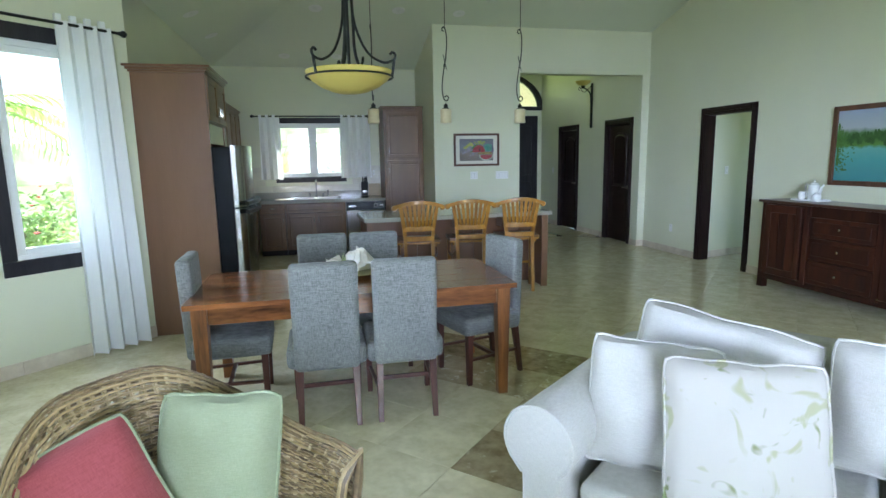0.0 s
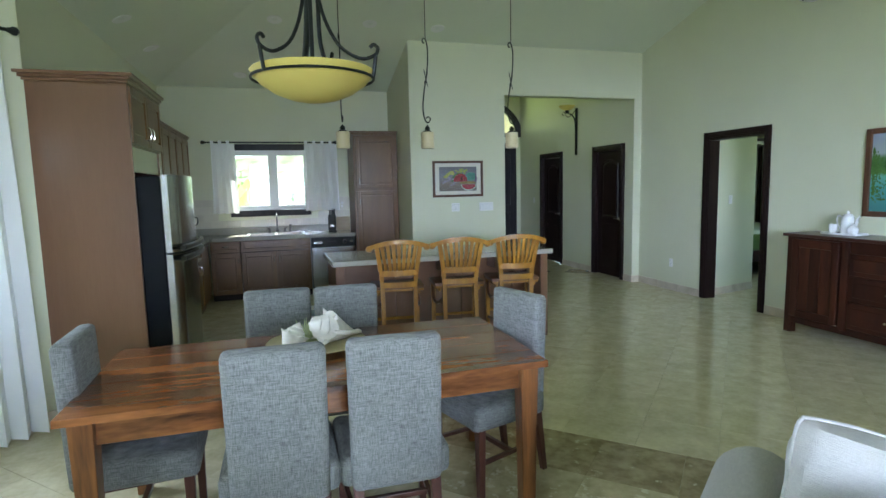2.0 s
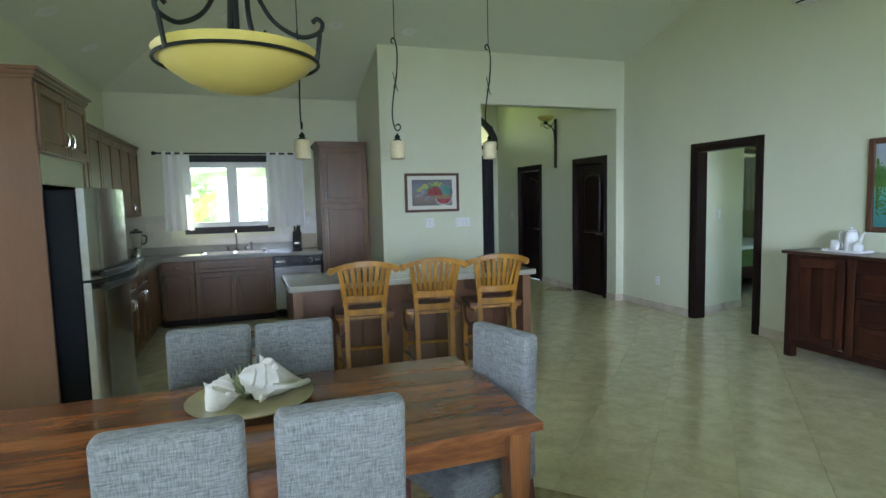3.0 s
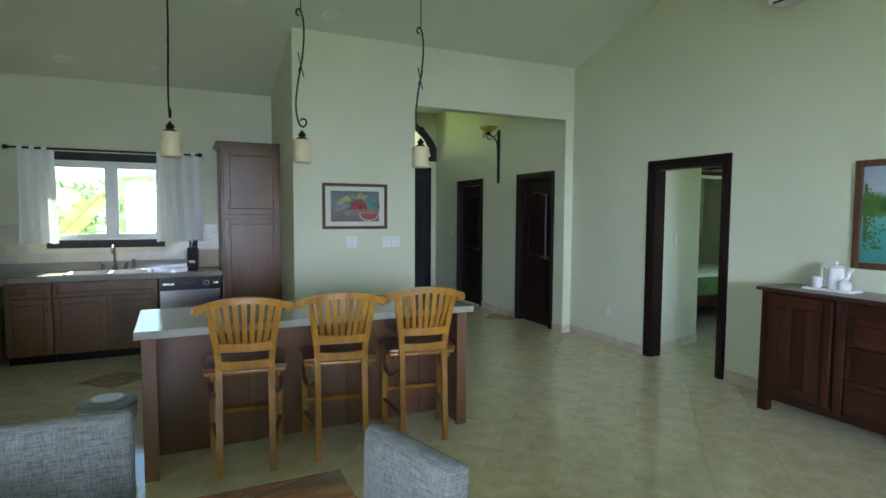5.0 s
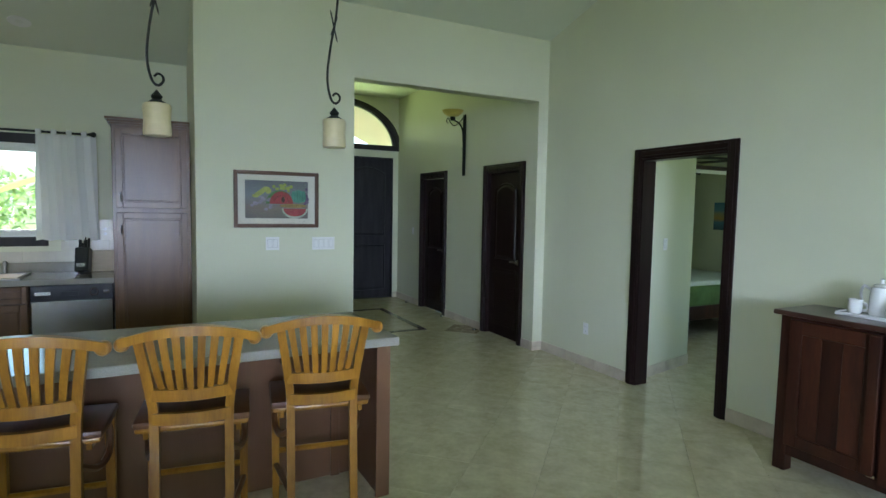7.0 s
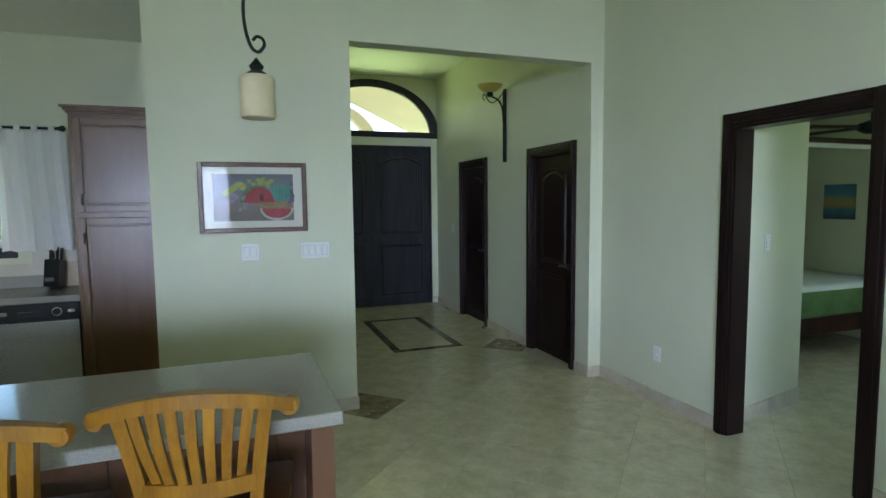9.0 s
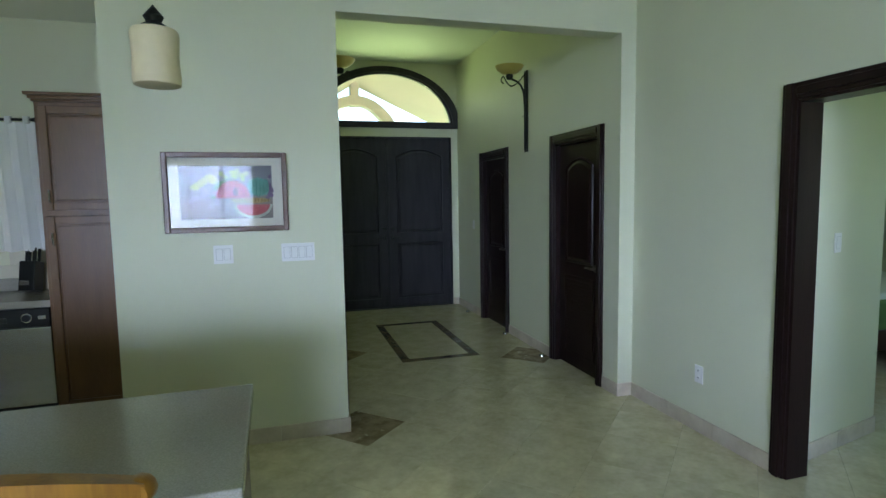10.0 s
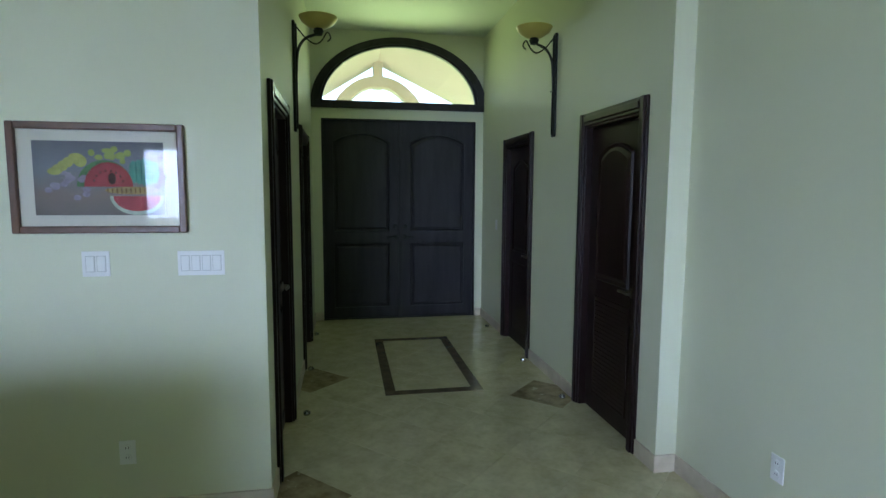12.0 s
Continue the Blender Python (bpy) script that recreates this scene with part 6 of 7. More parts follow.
def kitchen_things():
    z = 0.885
    s = thing("kitchen_sink", "white double-bowl sink set in the counter", "sink")
    bm = bmesh.new()
    for x0, x1 in ((0.13, 0.49), (0.51, 0.87)):
        for a in ((x0, 9.94, x0 + 0.012, 10.30), (x1 - 0.012, 9.94, x1, 10.30), (x0 + 0.012, 9.94, x1 - 0.012, 9.952), (x0 + 0.012, 10.288, x1 - 0.012, 10.30)):
            box(a[0], a[1], z - 0.16, a[2], a[3], z + 0.004, 0.0, bm)
        box(x0, 9.94, z - 0.172, x1, 10.30, z - 0.16, 0.0, bm)
    part("bowls", bm, M_PORC, s)
    bm = bmesh.new()
    for a in ((0.10, 9.91, 0.90, 9.94), (0.10, 10.30, 0.90, 10.38), (0.10, 9.94, 0.13, 10.30), (0.87, 9.94, 0.90, 10.30), (0.49, 9.94, 0.51, 10.30)):
        box(a[0], a[1], z + 0.001, a[2], a[3], z + 0.012, 0.003, bm)
    part("rim", bm, M_PORC, s)
    f = thing("kitchen_tap", "brushed steel gooseneck kitchen tap with lever handles", "tap", pose(0.52, 10.345, z + 0.012))
    part("neck", tube(spline([(0, 0, 0.0), (0, 0, 0.18), (0.0, -0.03, 0.25), (0.0, -0.10, 0.275), (0.0, -0.165, 0.24), (0, -0.175, 0.19)], 6), 0.0115, 10), M_PEWTER, f, "", True)
    part("base", lathe([(0, 0), (0.03, 0), (0.026, 0.02), (0.016, 0.04), (0, 0.04)], 16), M_PEWTER, f, "", True)
    for x in (-0.11, 0.11):
        h = part("handle_base", lathe([(0, 0), (0.022, 0), (0.018, 0.03), (0.012, 0.06), (0, 0.065)], 14, None, pose(x, 0, 0)), M_PEWTER, f, "", True)
        part("lever", tube([(x, 0, 0.055), (x * 1.3, -0.04, 0.075)], [0.009, 0.006], 8), M_PEWTER, h, "", True)
    part("sprayer", lathe([(0, 0), (0.02, 0), (0.015, 0.03), (0.017, 0.075), (0.02, 0.10), (0.012, 0.115), (0, 0.115)], 14, None, pose(0.19, 0.0, 0)), M_PEWTER, f, "", True)
    k = thing("knife_block", "black knife block full of black-handled knives", "knife block", pose(1.32, 10.27, z, 0, 0, -8) @ Matrix.Scale(1.15, 4))
    part("block", merge(None, box(-0.05, -0.05, 0.0, 0.05, 0.06, 0.20, 0.006), pose(0, 0, 0.012, -12)), M_BLACK, k)
    for i, (x, y, h) in enumerate(((-0.03, 0.03, 0.13), (0.0, 0.035, 0.11), (0.03, 0.03, 0.10), (-0.025, -0.01, 0.08), (0.02, -0.01, 0.08), (0.0, -0.03, 0.05))):
        part("knife_handle", merge(None, box(x - 0.009, y - 0.007, 0.19, x + 0.009, y + 0.007, 0.19 + h, 0.004), pose(0, 0, 0.012, -12)), M_BLACK, k)
    part("plate_badge", box(-0.03, -0.062, 0.06, 0.03, -0.055, 0.09, 0.001), M_STEEL, k)
    M_BOARD = surface("pale_board", (0.50, 0.40, 0.26), 0.5, vary=0.1, scale=3, fine=25, stretch=(1, 6, 6))
    b = solid("cutting_board", merge(None, box(-0.13, -0.008, 0.0, 0.13, 0.008, 0.21, 0.006), pose(1.475, 10.385, z + 0.002, -8)), M_BOARD, "pale wooden chopping board leaning on the wall", "chopping board")
    bl = thing("blender", "steel and clear glass kitchen blender", "blender", pose(-0.62, 9.95, z))
    part("base", lathe([(0, 0), (0.075, 0), (0.078, 0.02), (0.06, 0.12), (0.045, 0.135), (0, 0.135)], 24), M_STEEL, bl, "", True)
    part("jug", lathe([(0.04, 0.136), (0.045, 0.14), (0.068, 0.32), (0.064, 0.32), (0.042, 0.145), (0, 0.142)], 24), M_GLASS, bl, "clear jug", True)
    part("lid", lathe([(0, 0.32), (0.07, 0.32), (0.07, 0.345), (0.03, 0.35), (0.028, 0.37), (0, 0.37)], 20), M_BLACK, bl, "", True)
    part("handle", tube(spline([(0.062, 0, 0.29), (0.105, 0, 0.28), (0.10, 0, 0.20), (0.055, 0, 0.18)], 5), 0.009, 8), M_BLACK, bl, "", True)
    # waste bin beside the island
    w = thing("waste_bin", "white plastic bin with grey lid and liner bag", "bin", pose(0.80, 7.08, 0))
    part("bucket", lathe([(0, 0), (0.125, 0), (0.13, 0.01), (0.15, 0.34), (0.145, 0.34), (0.125, 0.015), (0, 0.012)], 36), M_WHITE, w, "", True)
    bm = lathe([(0.151, 0.27), (0.156, 0.30), (0.158, 0.36), (0.15, 0.372), (0.146, 0.36), (0.149, 0.30)], 48)
    for v in bm.verts:
        a = math.atan2(v.co.y, v.co.x)
        k = 1 + 0.012 * math.sin(a * 11) + 0.01 * math.sin(a * 23)
        v.co.x *= k
        v.co.y *= k
        if v.co.z < 0.31:
            v.co.z += 0.02 * math.sin(a * 5)
    part("liner_bag", bm, surface("thin_plastic", (0.70, 0.66, 0.64), 0.4, vary=0.1, scale=20), w, "crumpled pale liner bag", True)
    part("lid", lathe([(0, 0.405), (0.10, 0.40), (0.105, 0.39), (0.15, 0.385), (0.162, 0.375), (0.162, 0.36), (0.15, 0.36), (0.1, 0.37), (0, 0.37)], 36), surface("grey_plastic", (0.32, 0.36, 0.40), 0.4, vary=0.05), w, "grey round lid", True)
    part("lid_insert", lathe([(0, 0.41), (0.085, 0.408), (0.088, 0.402), (0, 0.401)], 30), M_WHITE, w, "white lid top", True)
    part("drawstring", tube([(0.158 * math.cos(a), 0.158 * math.sin(a), 0.305 + 0.012 * math.sin(a * 3)) for a in [2 * math.pi * k / 40 for k in range(41)]], 0.004, 5, None, False), surface("red_tape", (0.55, 0.12, 0.10), 0.5), w, "red drawstring")
    part("sticker", box(-0.05, -0.1515, 0.20, 0.01, -0.144, 0.225, 0.001), surface("purple_label", (0.10, 0.05, 0.16), 0.5), w, "purple label")


kitchen_things()


# ---- bedroom beyond the doorway ----
M_BEDG = surface("green_blanket", (0.12, 0.20, 0.06), 0.9, vary=0.15, scale=6, bump=0.1)
M_BEDW = surface("white_sheet", (0.72, 0.76, 0.70), 0.85, vary=0.04, scale=5, bump=0.05)
wall("wall_bedroom_north", (9.45, 10.6), (XE + 0.15, 10.6), -0.15, (), 2.75, "plain beige bedroom wall")
# the east wall's opening is unseen, added for the bedroom lamp
wall("wall_bedroom_east", (9.30, 10.6), (9.30, 4.8), -0.15, [(3.2, 4.6, 0.9, 2.1)], 2.75, "plain beige bedroom wall")
wall("wall_bedroom_south", (XE + 0.15, 4.8), (9.45, 4.8), 0.15, (), 2.75, "plain beige bedroom wall")
wall("wall_closet", (5.952, 7.68), (6.87, 7.89), -0.12, (), 2.75, "pale painted closet wall inside the bedroom")
wall("wall_closet_side", (6.87, 8.0), (6.87, 10.6), -0.1, (), 2.75, "pale painted closet wall inside the bedroom")
solid("ceiling_bedroom", box(XE + 0.15, 4.65, 2.75, 9.45, 10.75, 2.85), M_CEIL, "plain white bedroom ceiling", "ceiling", "structure")
switch_plate(Matrix.Translation((6.33, 7.765, 1.26)) @ pose(0, 0, 0, 0, 0, 12.9), 1, "white single switch inside the bedroom", 0.075)


def bed():
    b = thing("bed", "wooden canopy bed with white sheet and green blanket", "bed", pose(8.25, 9.35, 0))
    part("rail", box(-0.98, -0.75, 0.24, 0.98, 0.75, 0.42, 0.01), M_SIDE, b, "dark wood side rails")
    part("mattress", box(-0.95, -0.76, 0.40, 0.95, 0.74, 0.68, 0.05, seg=3), M_BEDG, b, "mattress under a green blanket", True)
    part("sheet", box(-0.97, -0.74, 0.62, 0.97, 0.72, 0.725, 0.045, seg=3), M_BEDW, b, "", True)
    for x in (-0.95, 0.95):
        for y in (-0.70, 0.70):
            part("leg", taper(x, y, 0.0, 0.26, 0.06, 0.07), M_SIDE, b)
    for x in (0.95,):
        for y in (-0.70, 0.70):
            part("post", taper(x, y, 0.26, 2.13, 0.06, 0.05), M_SIDE, b)
    part("post", taper(-0.95, 0.70, 0.26, 2.13, 0.06, 0.05), M_SIDE, b)
    part("canopy_rail", box(-1.0, -0.73, 2.10, 1.0, -0.68, 2.15, 0.005), M_SIDE, b)
    part("canopy_net", box(-0.98, -0.715, 2.055, 0.98, -0.695, 2.10, 0.006), M_CURTAIN, b, "rolled white net")


bed()
M_BEACH = ramp_paint("beach_painting", [(0.0, (0.05, 0.10, 0.14)), (0.3, (0.10, 0.22, 0.28)), (0.42, (0.45, 0.30, 0.08)), (0.55, (0.35, 0.32, 0.16)), (0.7, (0.12, 0.26, 0.32)), (1.0, (0.08, 0.20, 0.30))], 0.6, 7, 2, 0.3)
bp_ = thing("beach_painting", "unframed canvas painting of a beach sunset", "picture", pose(9.30, 9.285, 1.53, 0, 0, -90))
part("canvas", box(-0.175, -0.03, -0.20, 0.175, -0.001, 0.20, 0.003), M_BEACH, bp_)
rod(pose(9.225, 10.05, 0, 0, 0, -90), -0.3, 0.3, 2.17)
curtain(pose(9.225, 10.05, 0, 0, 0, -90), -0.25, 0.25, 1.2, 2.15, 4, "white curtain in the bedroom", 0.03, 0.02, 8)


def fan():
    f = thing("ceiling_fan", "dark brown ceiling fan at rest in the bedroom", "ceiling fan", pose(8.45, 8.45, -0.16))
    part("rod", tube([(0, 0, 2.45), (0, 0, 2.91)], 0.014, 8), M_IRON, f)
    part("motor", lathe([(0, 2.34), (0.06, 2.34), (0.11, 2.37), (0.11, 2.43), (0.04, 2.46), (0, 2.46)], 20), M_IRON, f, "", True)
    for k in range(5):
        b = box(0.12, -0.06, -0.004, 0.64, 0.06, 0.004, 0.003)
        for v in b.verts:
            v.co.y *= 0.6 + 0.4 * math.sin((v.co.x - 0.12) / 0.52 * 2.6)
        part("blade", merge(None, b, pose(0, 0, 2.40, 0, 0, 20 + 72 * k) @ pose(0, 0, 0, 10)), M_ESP, f)


fan()


# ---- outside ----
def lawn():
    return surface("grass", (0.09, 0.15, 0.035), 0.9, vary=0.3, scale=0.6, fine=30, bump=0.2)


bm = bmesh.new()
vs = [bm.verts.new(c) for c in ((-400, -400, -0.35), (400, -400, -0.35), (400, 400, -0.35), (-400, 400, -0.35))]
bm.faces.new(vs)
solid("ground", bm, lawn(), "green lawn round the house", "ground", "structure")
solid("terrace", box(-3.5, -4.6, -0.30, 7.0, YS - 0.15, -0.02, 0.01), M_BASE, "pale stone terrace outside the sliding doors", "terrace", "structure")
rl = thing("terrace_railing", "white wooden balustrade along the terrace", "railing", pose(0, -4.5, -0.02))
part("top_rail", box(-3.4, -0.04, 0.90, 6.9, 0.04, 0.95, 0.005), M_WHITE, rl)
part("bottom_rail", box(-3.4, -0.03, 0.10, 6.9, 0.03, 0.14, 0.005), M_WHITE, rl)
pk = box(-0.015, -0.015, 0.14, 0.015, 0.015, 0.90, 0.003)
first = part("picket", pk, M_WHITE, rl)
for k in range(84):
    q = first if k == 0 else bpy.data.objects.new("picket", first.data)
    if k:
        scene.collection.objects.link(q)
        q.parent = rl
    q.location.x = -3.33 + k * 0.122
for x in (-3.4, -0.8, 1.75, 4.3, 6.9):
    part("post", box(x - 0.05, -0.05, 0.0, x + 0.05, 0.05, 1.02, 0.006), M_WHITE, rl)


def leaf_mat(name, c):
    m, nt, bs = nodes_of(name)
    N, L = nt.nodes.new, nt.links.new
    tl, mx, ge, hs = N("ShaderNodeBsdfTranslucent"), N("ShaderNodeMixShader"), N("ShaderNodeNewGeometry"), N("ShaderNodeHueSaturation")
    mr = N("ShaderNodeMapRange")
    mr.inputs[3].default_value, mr.inputs[4].default_value = 0.55, 1.5
    L(ge.outputs["Random Per Island"], mr.inputs[0])
    L(mr.outputs[0], hs.inputs["Value"])
    hs.inputs["Color"].default_value = (*c, 1)
    L(hs.outputs[0], bs.inputs["Base Color"])
    L(hs.outputs[0], tl.inputs[0])
    bs.inputs["Roughness"].default_value = 0.4
    mx.inputs[0].default_value = 0.4
    L(bs.outputs[0], mx.inputs[1])
    L(tl.outputs[0], mx.inputs[2])
    L(mx.outputs[0], nt.nodes["Material Output"].inputs[0])
    return m


M_LEAF = leaf_mat("leaf_green", (0.21, 0.31, 0.10))
M_BANANA = leaf_mat("banana_leaf", (0.28, 0.39, 0.12))
M_BARK = surface("bark", (0.16, 0.12, 0.08), 0.9, vary=0.3, scale=8, fine=40, bump=0.4)


def blade(bm, base, tip, width, droop, n=8):
    """A leaf blade from base to tip."""
    base, tip = Vector(base), Vector(tip)
    d = tip - base
    side = d.cross(Vector((0, 0, 1))).normalized() * width / 2
    prev = None
    for k in range(n + 1):
        t = k / n
        p = base + d * t - Vector((0, 0, droop * t * t))
        w = math.sin(math.pi * min(1, t * 0.92 + 0.06)) ** 0.7
        row = [bm.verts.new(p - side * w + Vector((0, 0, 0.18 * width * w))), bm.verts.new(p), bm.verts.new(p + side * w + Vector((0, 0, 0.18 * width * w)))]
        if prev:
            for i in range(2):
                bm.faces.new((prev[i], prev[i + 1], row[i + 1], row[i]))
        prev = row


def banana(x, y, leaves, label="banana plant with broad bright green leaves"):
    p = thing("banana_plant", label, "plant", pose(x, y, -0.35))
    part("stem", tube([(0, 0, 0), (0.03, 0, 1.0), (0, 0.03, 2.0)], [0.10, 0.08, 0.05], 10), M_BANANA, p, "", True)
    for a, up, ln in leaves:
        bm = bmesh.new()
        blade(bm, (0, 0, 1.8), (ln * math.cos(radians(a)), ln * math.sin(radians(a)), 1.8 + up), 0.42, 0.35)
        part("leaf", bm, M_BANANA, p, "", True)
    return p


def palm(x, y, h, r, seed):
    random.seed(seed)
    p = thing("palm", "palm with long feathered fronds in the garden", "palm tree", pose(x, y, -0.35))
    part("trunk", tube([(0, 0, 0), (0.1, 0.05, h * 0.5), (0.05, 0, h)], [0.14, 0.10, 0.08], 10), M_BARK, p, "", True)
    for k in range(13):
        a = 2 * math.pi * k / 13 + random.uniform(-0.2, 0.2)
        up = random.uniform(0.35, 1.05)
        bm = bmesh.new()
        spine = []
        for i in range(15):
            t = i / 14
            spine.append(Vector((0.05 + math.cos(a) * r * t, math.sin(a) * r * t, h + up * r * 0.8 * t - r * 0.75 * t * t)))
        tube(spine, [0.018 * (1 - 0.8 * i / 14) for i in range(15)], 5, bm)
        for i in range(2, 15):
            for q in range(2):
                c = spine[i] if q == 0 else (spine[i] + spine[i - 1]) / 2
                d = (spine[i] - spine[i - 1]).normalized()
                sd = d.cross(Vector((0, 0, 1))).normalized()
                for s in (-1, 1):
                    ln = r * 0.32 * math.sin(math.pi * (i / 16) ** 0.8 + 0.2)
                    blade(bm, c, c + (sd * s + d * 0.7).normalized() * ln, 0.06, ln * 0.4, 3)
        part("frond", bm, M_BANANA, p)


def bush(x, y, w, h, n, seed, label, flowers=0, size=0.10, trunk=0.0):
    random.seed(seed)
    p = thing("tree" if trunk else "bush", label, "tree" if trunk else "bush", pose(x, y, -0.35))
    if trunk:
        part("trunk", tube([(0, 0, 0), (0.1, 0, trunk * 0.6), (0, 0.1, trunk + h * 0.3)], [0.14, 0.10, 0.05], 8), M_BARK, p, "", True)
        for k in range(5):
            a = k * 1.3
            part("limb", tube([(0.05, 0, trunk * 0.7), (w * 0.2 * math.cos(a), w * 0.2 * math.sin(a), trunk + h * 0.25), (w * 0.38 * math.cos(a), w * 0.38 * math.sin(a), trunk + h * 0.55)], [0.06, 0.04, 0.015], 6), M_BARK, p, "", True)
    else:
        part("stems", tube([(0, 0, 0), (0.05, 0.02, h * 0.6)], [0.05, 0.02], 6), M_BARK, p)
    verts, faces = [], []
    lumps = [(random.uniform(-0.5, 0.5) * w * 0.75, random.uniform(-0.5, 0.5) * w * 0.75, trunk + h * random.uniform(0.3, 0.85), random.uniform(0.18, 0.34) * w) for k in range(11)]
    for k in range(n):
        lx, ly, lz, lr = random.choice(lumps)
        d = Vector((random.gauss(0, 1), random.gauss(0, 1), random.gauss(0, 0.8))).normalized() * lr * random.uniform(0.55, 1.0)
        c = Vector((lx, ly, lz)) + d
        c.z = max(c.z, 0.02)
        u = Vector((random.gauss(0, 1), random.gauss(0, 1), random.gauss(0, 0.6))).normalized() * size * random.uniform(0.6, 1.3)
        v = u.orthogonal().normalized() * size * 0.35
        i = len(verts)
        verts += [c - u, c + v, c + u, c - v]
        faces.append((i, i + 1, i + 2, i + 3))
    me = bpy.data.meshes.new("crown")
    me.from_pydata([tuple(v) for v in verts], [], faces)
    me.materials.append(M_LEAF)
    o = new("crown", me)
    o.parent = p
    if flowers:
        bm = bmesh.new()
        for k in range(flowers):
            lx, ly, lz, lr = random.choice(lumps)
            d = Vector((random.gauss(0, 1), random.gauss(0, 1), random.gauss(0, 1))).normalized() * lr
            lathe([(0, 0), (0.04, 0.02), (0, 0.03)], 6, bm, pose(lx + d.x, ly + d.y, max(lz + d.z, 0.1)))
        part("blossoms", bm, paint("red_petals", (0.5, 0.05, 0.06)), p, "small red blossoms")
    return p


# emits its own pale green and white; daylight and mist are in the colour
def glow_backdrop():
    m, nt, bs = nodes_of("glowing_distance")
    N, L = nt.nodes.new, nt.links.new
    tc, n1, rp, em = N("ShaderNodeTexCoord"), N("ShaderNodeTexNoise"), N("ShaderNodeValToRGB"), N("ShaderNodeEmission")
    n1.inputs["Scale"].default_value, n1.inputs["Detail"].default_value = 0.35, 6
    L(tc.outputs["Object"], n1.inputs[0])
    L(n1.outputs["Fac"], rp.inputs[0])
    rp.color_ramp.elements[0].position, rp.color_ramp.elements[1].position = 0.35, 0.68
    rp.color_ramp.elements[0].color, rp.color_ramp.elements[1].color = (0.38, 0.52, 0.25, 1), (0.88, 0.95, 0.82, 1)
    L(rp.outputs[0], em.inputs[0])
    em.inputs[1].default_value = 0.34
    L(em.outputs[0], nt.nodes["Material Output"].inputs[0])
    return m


# self-lit ring standing in for bright distance outside the windows
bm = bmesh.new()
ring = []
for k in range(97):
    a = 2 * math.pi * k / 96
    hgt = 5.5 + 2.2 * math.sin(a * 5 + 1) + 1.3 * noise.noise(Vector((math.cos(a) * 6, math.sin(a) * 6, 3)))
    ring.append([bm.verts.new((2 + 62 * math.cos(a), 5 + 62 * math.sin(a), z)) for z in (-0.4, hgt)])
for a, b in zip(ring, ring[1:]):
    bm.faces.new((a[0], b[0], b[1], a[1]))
solid("backdrop", bm, glow_backdrop(), "self-lit backdrop ring painted as pale hazy wooded hills", "backdrop", "structure")

plant = banana(-0.15, 12.4, ((20, 0.9, 1.5), (110, 0.8, 1.5), (170, 0.5, 1.4), (-140, 0.3, 1.2)))
bm = bmesh.new()
for k in range(4):
    a, b = Vector((0.0, -0.9, 1.63)).lerp(Vector((0.45, -0.95, 2.13)), k * 0.245), Vector((0.0, -0.9, 1.63)).lerp(Vector((0.45, -0.95, 2.13)), k * 0.245 + 0.235)
    for s in (-1, 1):
        w = (0.12, 0.135, 0.12, 0.075)[k]
        side = Vector((0.74, 0.12 * s, -0.66)) * w * s
        lo, hi = side * (0.95 if k else 0.7), side * (1.0 if k < 3 else 0.3)
        bm.faces.new([bm.verts.new(q) for q in (a, b, b + hi, a + lo)])
part("bent_leaf", bm, M_BANANA, plant, "broad torn leaf close to the window")
part("leaf_stalk", tube(spline([(0, 0, 1.9), (0.0, -0.45, 1.85), (0.0, -0.9, 1.63), (0.22, -0.93, 1.88), (0.45, -0.95, 2.13)], 5), [0.022] * 11 + [0.012] * 10, 6), M_BANANA, plant, "", True)
bush(1.9, 17.5, 2.6, 2.2, 1800, 21, "green shrub outside the kitchen window", 0, 0.12)
bush(-1.9, 18.5, 3.0, 2.4, 1800, 22, "dense green shrub outside the kitchen window", 0, 0.12)
palm(-4.1, 9.3, 2.45, 1.75, 32)
bush(-3.1, 8.6, 1.9, 1.7, 1700, 23, "flowering shrub below the bay window", 30, 0.06)
bush(-6.0, 4.0, 3.5, 2.6, 2600, 27, "green shrub in the garden", 0, 0.11)
for x, y, w, h, sd in ((4.2, -11.0, 4.0, 3.0, 42), (-2.0, -12.0, 4.2, 3.2, 43), (7.0, -10.0, 3.6, 2.6, 44)):
    bush(x, y, w, h, 3000, sd, "leafy green tree below the terrace", 0, 0.13, 0.6)

for x, y, w, h, sd in ((4.1, -6.6, 2.6, 2.6, 51), (5.9, -6.9, 2.8, 2.8, 52), (7.6, -7.2, 2.8, 2.6, 53)):
    bush(x, y, w, h, 2600, sd, "dense leafy green tree close to the terrace", 0, 0.12, 0.4)

# porch beyond the front door
M_PORCH = surface("cream_render", (0.50, 0.45, 0.36), 0.8, vary=0.04, scale=2, fine=80, bump=0.1)
bm = bmesh.new()
PX0, PX1, PY, PCX = 2.4, 6.9, 15.4, 4.53
ARCH = lambda r, zc, k: (PCX + r * math.cos(math.pi * k / 24), 2.35 + zc * math.sin(math.pi * k / 24))
for k in range(24):
    slab_poly(bm, [ARCH(0.66, 0.92, k + 1), ARCH(0.66, 0.92, k), ARCH(0.88, 1.08, k), ARCH(0.88, 1.08, k + 1)], PY, PY + 0.25)
for s in (-1, 1):
    box(*sorted((PCX + s * 0.66, PCX + s * 0.88))[:1], PY, -0.3, sorted((PCX + s * 0.66, PCX + s * 0.88))[1], PY + 0.25, 2.35, 0, bm)
box(PCX - 0.075, PY - 0.012, 3.25, PCX + 0.075, PY + 0.262, 3.74, 0, bm)
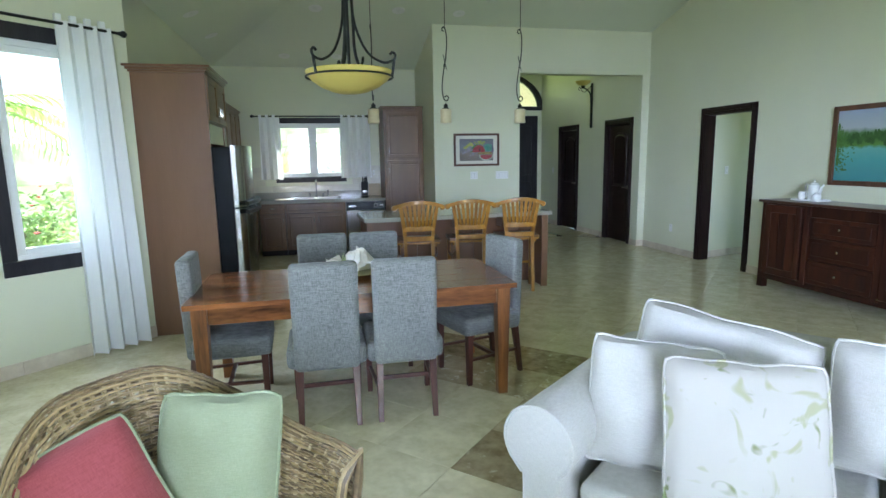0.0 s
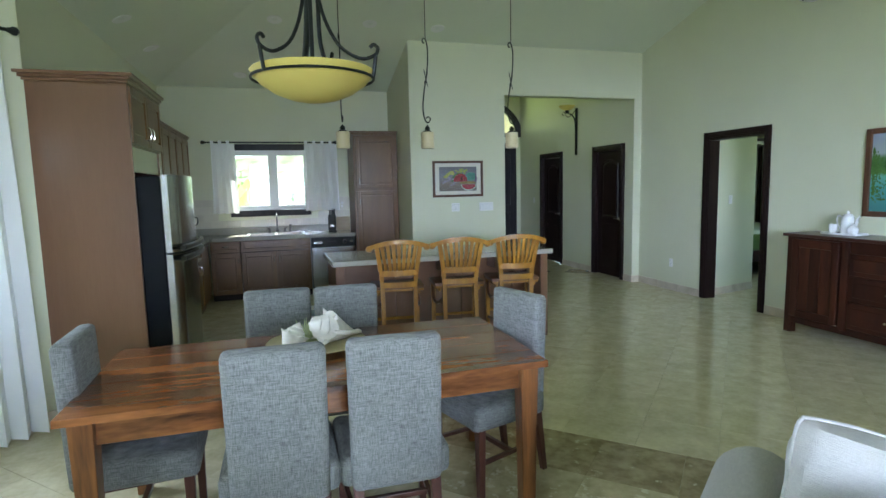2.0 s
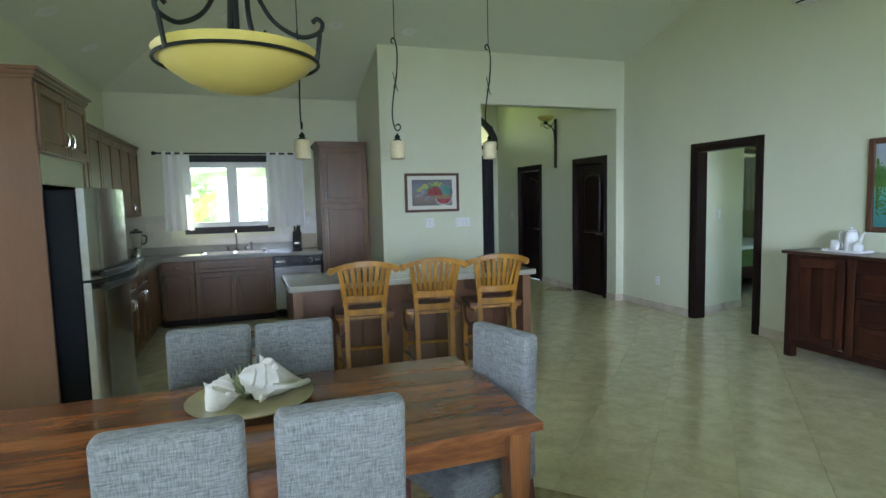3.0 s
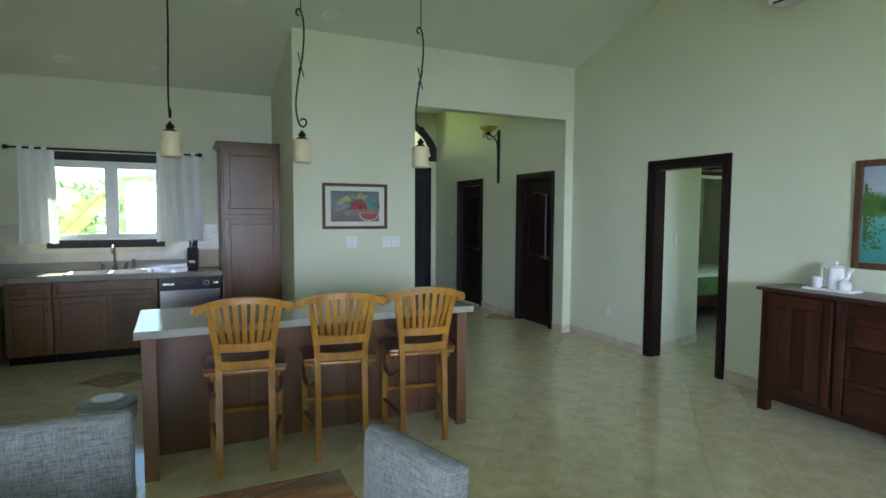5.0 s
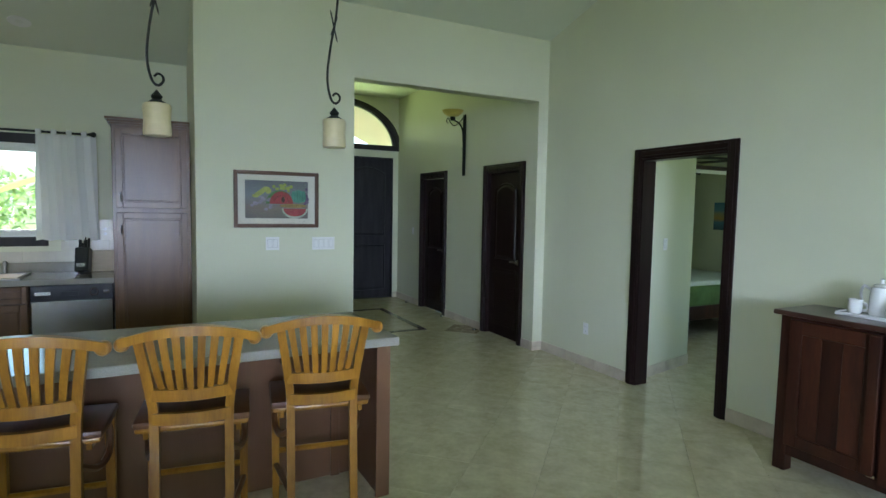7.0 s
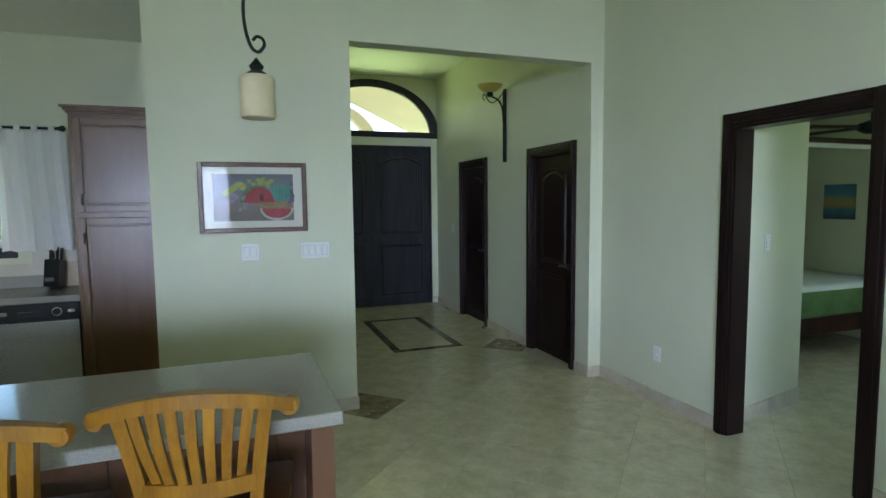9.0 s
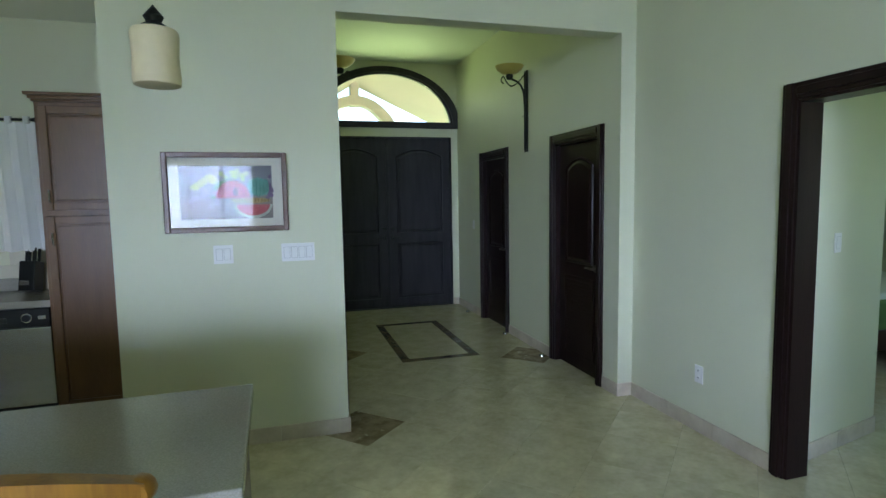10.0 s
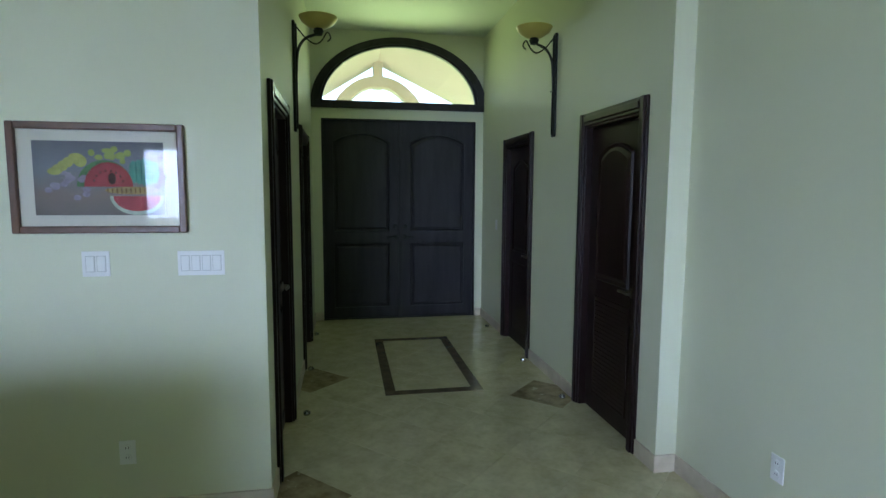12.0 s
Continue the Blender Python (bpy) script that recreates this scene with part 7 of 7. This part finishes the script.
solid("porch_arch", bm, M_PORCH, "cream rendered porch arch with king post", "porch", "structure")
bm = bmesh.new()
for sl, xe in ((-0.62, PCX - 1.9), (0.46, PCX + 2.3)):
    ze = 3.67 - sl * (xe - PCX)
    slab_poly(bm, [(PCX, 3.67), (xe, ze), (xe, ze + 0.1), (PCX, 3.77)], YF + 0.16, PY + 0.3)
solid("porch_roof", bm, M_PORCH, "cream pitched ceiling of the porch", "porch roof", "structure")
solid("porch_floor", box(PX0, YF + 0.16, -0.3, PX1, PY + 0.3, -0.02), M_BASE, "stone porch floor", "porch floor", "structure")


# ---- stone pieces: baseboards, inlay, backsplash, floor tiles ----
def skirting(name, a, b, gaps=(), h=0.10):
    """A row of stone pieces along the foot of a wall whose room side lies to the left of a to b."""
    a, b = Vector(a), Vector(b)
    d = (b - a).normalized()
    root = tagged(new(name), "honed beige travertine baseboard", "baseboard", kind="structure")
    root.matrix_basis = Matrix.Translation((a.x, a.y, 0)) @ pose(0, 0, 0, 0, 0, math.degrees(math.atan2(d.y, d.x)))
    L_ = (b - a).length
    runs, s = [], 0.0
    for g0, g1 in sorted(gaps):
        runs.append((s, g0))
        s = g1
    runs.append((s, L_))
    for s0, s1 in runs:
        n = max(1, round((s1 - s0) / 0.445))
        for k in range(n):
            p0, p1 = s0 + (s1 - s0) * k / n, s0 + (s1 - s0) * (k + 1) / n
            part("baseboard_piece", box(p0 + 0.0006, 0.0, 0.0, p1 - 0.0006, 0.013, h, 0.002, seg=1), M_BASE, root)


CW = 0.088
skirting("baseboard_east", (XE, YS), (XE, YP - 0.013), [(BD[0] - YS - CW, BD[1] - YS + CW)])
skirting("baseboard_stub", (XE, YP), (XH1 - 0.013, YP))
skirting("baseboard_hall_east", (XH1, YP), (XH1, YF), [(D2[0] - YP - CW, D2[1] - YP + CW), (D1[0] - YP - CW, D1[1] - YP + CW)])
skirting("baseboard_hall_west", (XH0, YF), (XH0, YP), [(YF - L2[1] - CW, YF - L2[0] + CW), (YF - L1[1] - CW, YF - L1[0] + CW)])
skirting("baseboard_picture", (XH0 + 0.013, YP), (XP0, YP))
skirting("baseboard_front_a", (XH1 - 0.014, YF), (FD[1] + 0.004, YF))
skirting("baseboard_front_b", (FD[0] - 0.004, YF), (XH0 + 0.014, YF))
skirting("baseboard_bay", (BAY0.x, BAY0.y), (bay1.x, bay1.y))
skirting("baseboard_west", (bay1.x, bay1.y), (bay1.x, YS))
skirting("baseboard_closet", (6.87, 7.89), (5.97, 7.684))

M_INLAY = surface("dark_emperador_stone", (0.17, 0.135, 0.09), 0.17, vary=0.15, scale=9, fine=30, bump=0.0, second=(0.09, 0.07, 0.045))
il = tagged(new("floor_inlay"), "rectangular dark stone border inlaid in the hall floor", "floor inlay", kind="structure")
X0, X1, Y0, Y1, B = 4.265, 5.045, 10.37, 12.01, 0.085
for q in ((X0, Y0, X1, Y0 + B), (X0, Y1 - B, X1, Y1), (X0, Y0 + B, X0 + B, Y1 - B), (X1 - B, Y0 + B, X1, Y1 - B)):
    lng = q[2] - q[0] > q[3] - q[1]
    n = 3 if lng else 5
    for k in range(n):
        if lng:
            a = (q[0] + (q[2] - q[0]) * k / n, q[1], q[0] + (q[2] - q[0]) * (k + 1) / n, q[3])
        else:
            a = (q[0], q[1] + (q[3] - q[1]) * k / n, q[2], q[1] + (q[3] - q[1]) * (k + 1) / n)
        part("inlay_piece", box(a[0] + 0.0005, a[1] + 0.0005, -0.004, a[2] - 0.0005, a[3] - 0.0005, 0.0035), M_INLAY, il)

bs_ = tagged(new("backsplash"), "cream glazed wall tiles behind the kitchen counter", "backsplash", kind="structure")
M_TILE = surface("cream_tile", (0.66, 0.63, 0.53), 0.25, vary=0.05, scale=4, fine=30, bump=0.01, rand=0.04)
for r in range(4):
    z0 = 0.987 + r * 0.104
    for k in range(-1, 14):
        x0, x1 = max(-0.98, -1.0 + k * 0.203 + (0.1 if r % 2 else 0)), min(1.61, -0.80 + k * 0.203 + (0.1 if r % 2 else 0))
        if x1 - x0 < 0.02 or (z0 > 1.08 and x1 > -0.13 and x0 < 1.04):
            continue
        part("tile", box(x0, YK - 0.008, z0, x1, YK - 0.001, z0 + 0.101, 0.0015, seg=1), M_TILE, bs_)

# floor tiles on the diagonal, the nearest as pieces of their own
STEP = 0.61
PITCH = STEP / math.sqrt(2)
fl = bpy.data.objects["floor"]
tile_me = []
for mat in (M_TRAV, M_TRAV_D, M_TRAV_M):
    g = 0.0006
    bm = box(-PITCH / 2 + g, -PITCH / 2 + g, -0.012, PITCH / 2 - g, PITCH / 2 - g, 0.0, 0.0007, seg=1)
    me = bpy.data.meshes.new("floor_tile")
    bm.to_mesh(me)
    bm.free()
    me.materials.append(mat)
    tile_me.append(me)
S0, T0 = 6.897, -2.57          # joints run along x + y = S0 and x - y = T0
WIDE, TW = 1.04, T0 + 0.366     # the field before the dark row: larger tiles, joints out of step
DARK = {(0, j) for j in range(-3, 8)} | {(-1, 1), (-3, 0)}
TAN = {(-1, -2), (-1, -1), (-1, 0), (-1, 2), (-2, 0)}
rest = []
count = 0
cells = []
for i in range(-16, 24):
    for j in range(-22, 18):
        if i > 0:
            s, t = S0 - STEP + STEP * (i + 0.5), T0 + STEP * (j + 0.5)
        else:
            s, t = S0 + WIDE * STEP * (i - 0.5), TW + WIDE * STEP * (j + 0.5)
        x, y = (s + t) / 2, (s - t) / 2
        if XS - 0.3 < x < XE + 0.12 and YS - 0.2 < y < YF or XE <= x < 9.3 and 4.8 < y < 10.6:
            cells.append((x, y, i, j))
HALLD = ((3.68, 8.99), (5.65, 10.35), (3.69, 10.83), (0.46, 9.05))
for x, y, i, j in cells:
    dark = 1 if (i, j) in DARK else 2 if (i, j) in TAN else any(abs(x + y - a - b) < STEP / 2 and abs(x - y - a + b) < STEP / 2 for a, b in HALLD)
    near, k = -0.5 < x < 5.9 and 2.8 < y < 12.9, WIDE if i <= 0 else 1
    if near and count < 300:
        o = bpy.data.objects.new("floor_tile", tile_me[int(dark)])
        scene.collection.objects.link(o)
        o.parent = fl
        o.matrix_basis = pose(x, y, random.uniform(-0.0003, 0.0003), 0, 0, 45 + 90 * random.randrange(4)) @ Matrix.Diagonal((k, k, 1, 1))
        count += 1
    else:
        rest.append((x, y, int(dark), (PITCH / 2 - 0.0009) * math.sqrt(2) * k))
for dark, mat in enumerate((M_TRAV, M_TRAV_D, M_TRAV_M)):
    verts, faces = [], []
    for x, y, d, h in rest:
        if d == dark:
            n = len(verts)
            verts += [(x - h, y, 0), (x, y - h, 0), (x + h, y, 0), (x, y + h, 0), (x - h, y, -0.01), (x, y - h, -0.01), (x + h, y, -0.01), (x, y + h, -0.01)]
            faces += [(n, n + 1, n + 2, n + 3)] + [(n + k, n + 4 + k, n + 4 + (k + 1) % 4, n + (k + 1) % 4) for k in range(4)]
    if verts:
        me = bpy.data.meshes.new("floor_tiles")
        me.from_pydata(verts, [], faces)
        me.materials.append(mat)
        o = new("floor_tiles", me)
        o.parent = fl
        o["kind"] = "stuff"
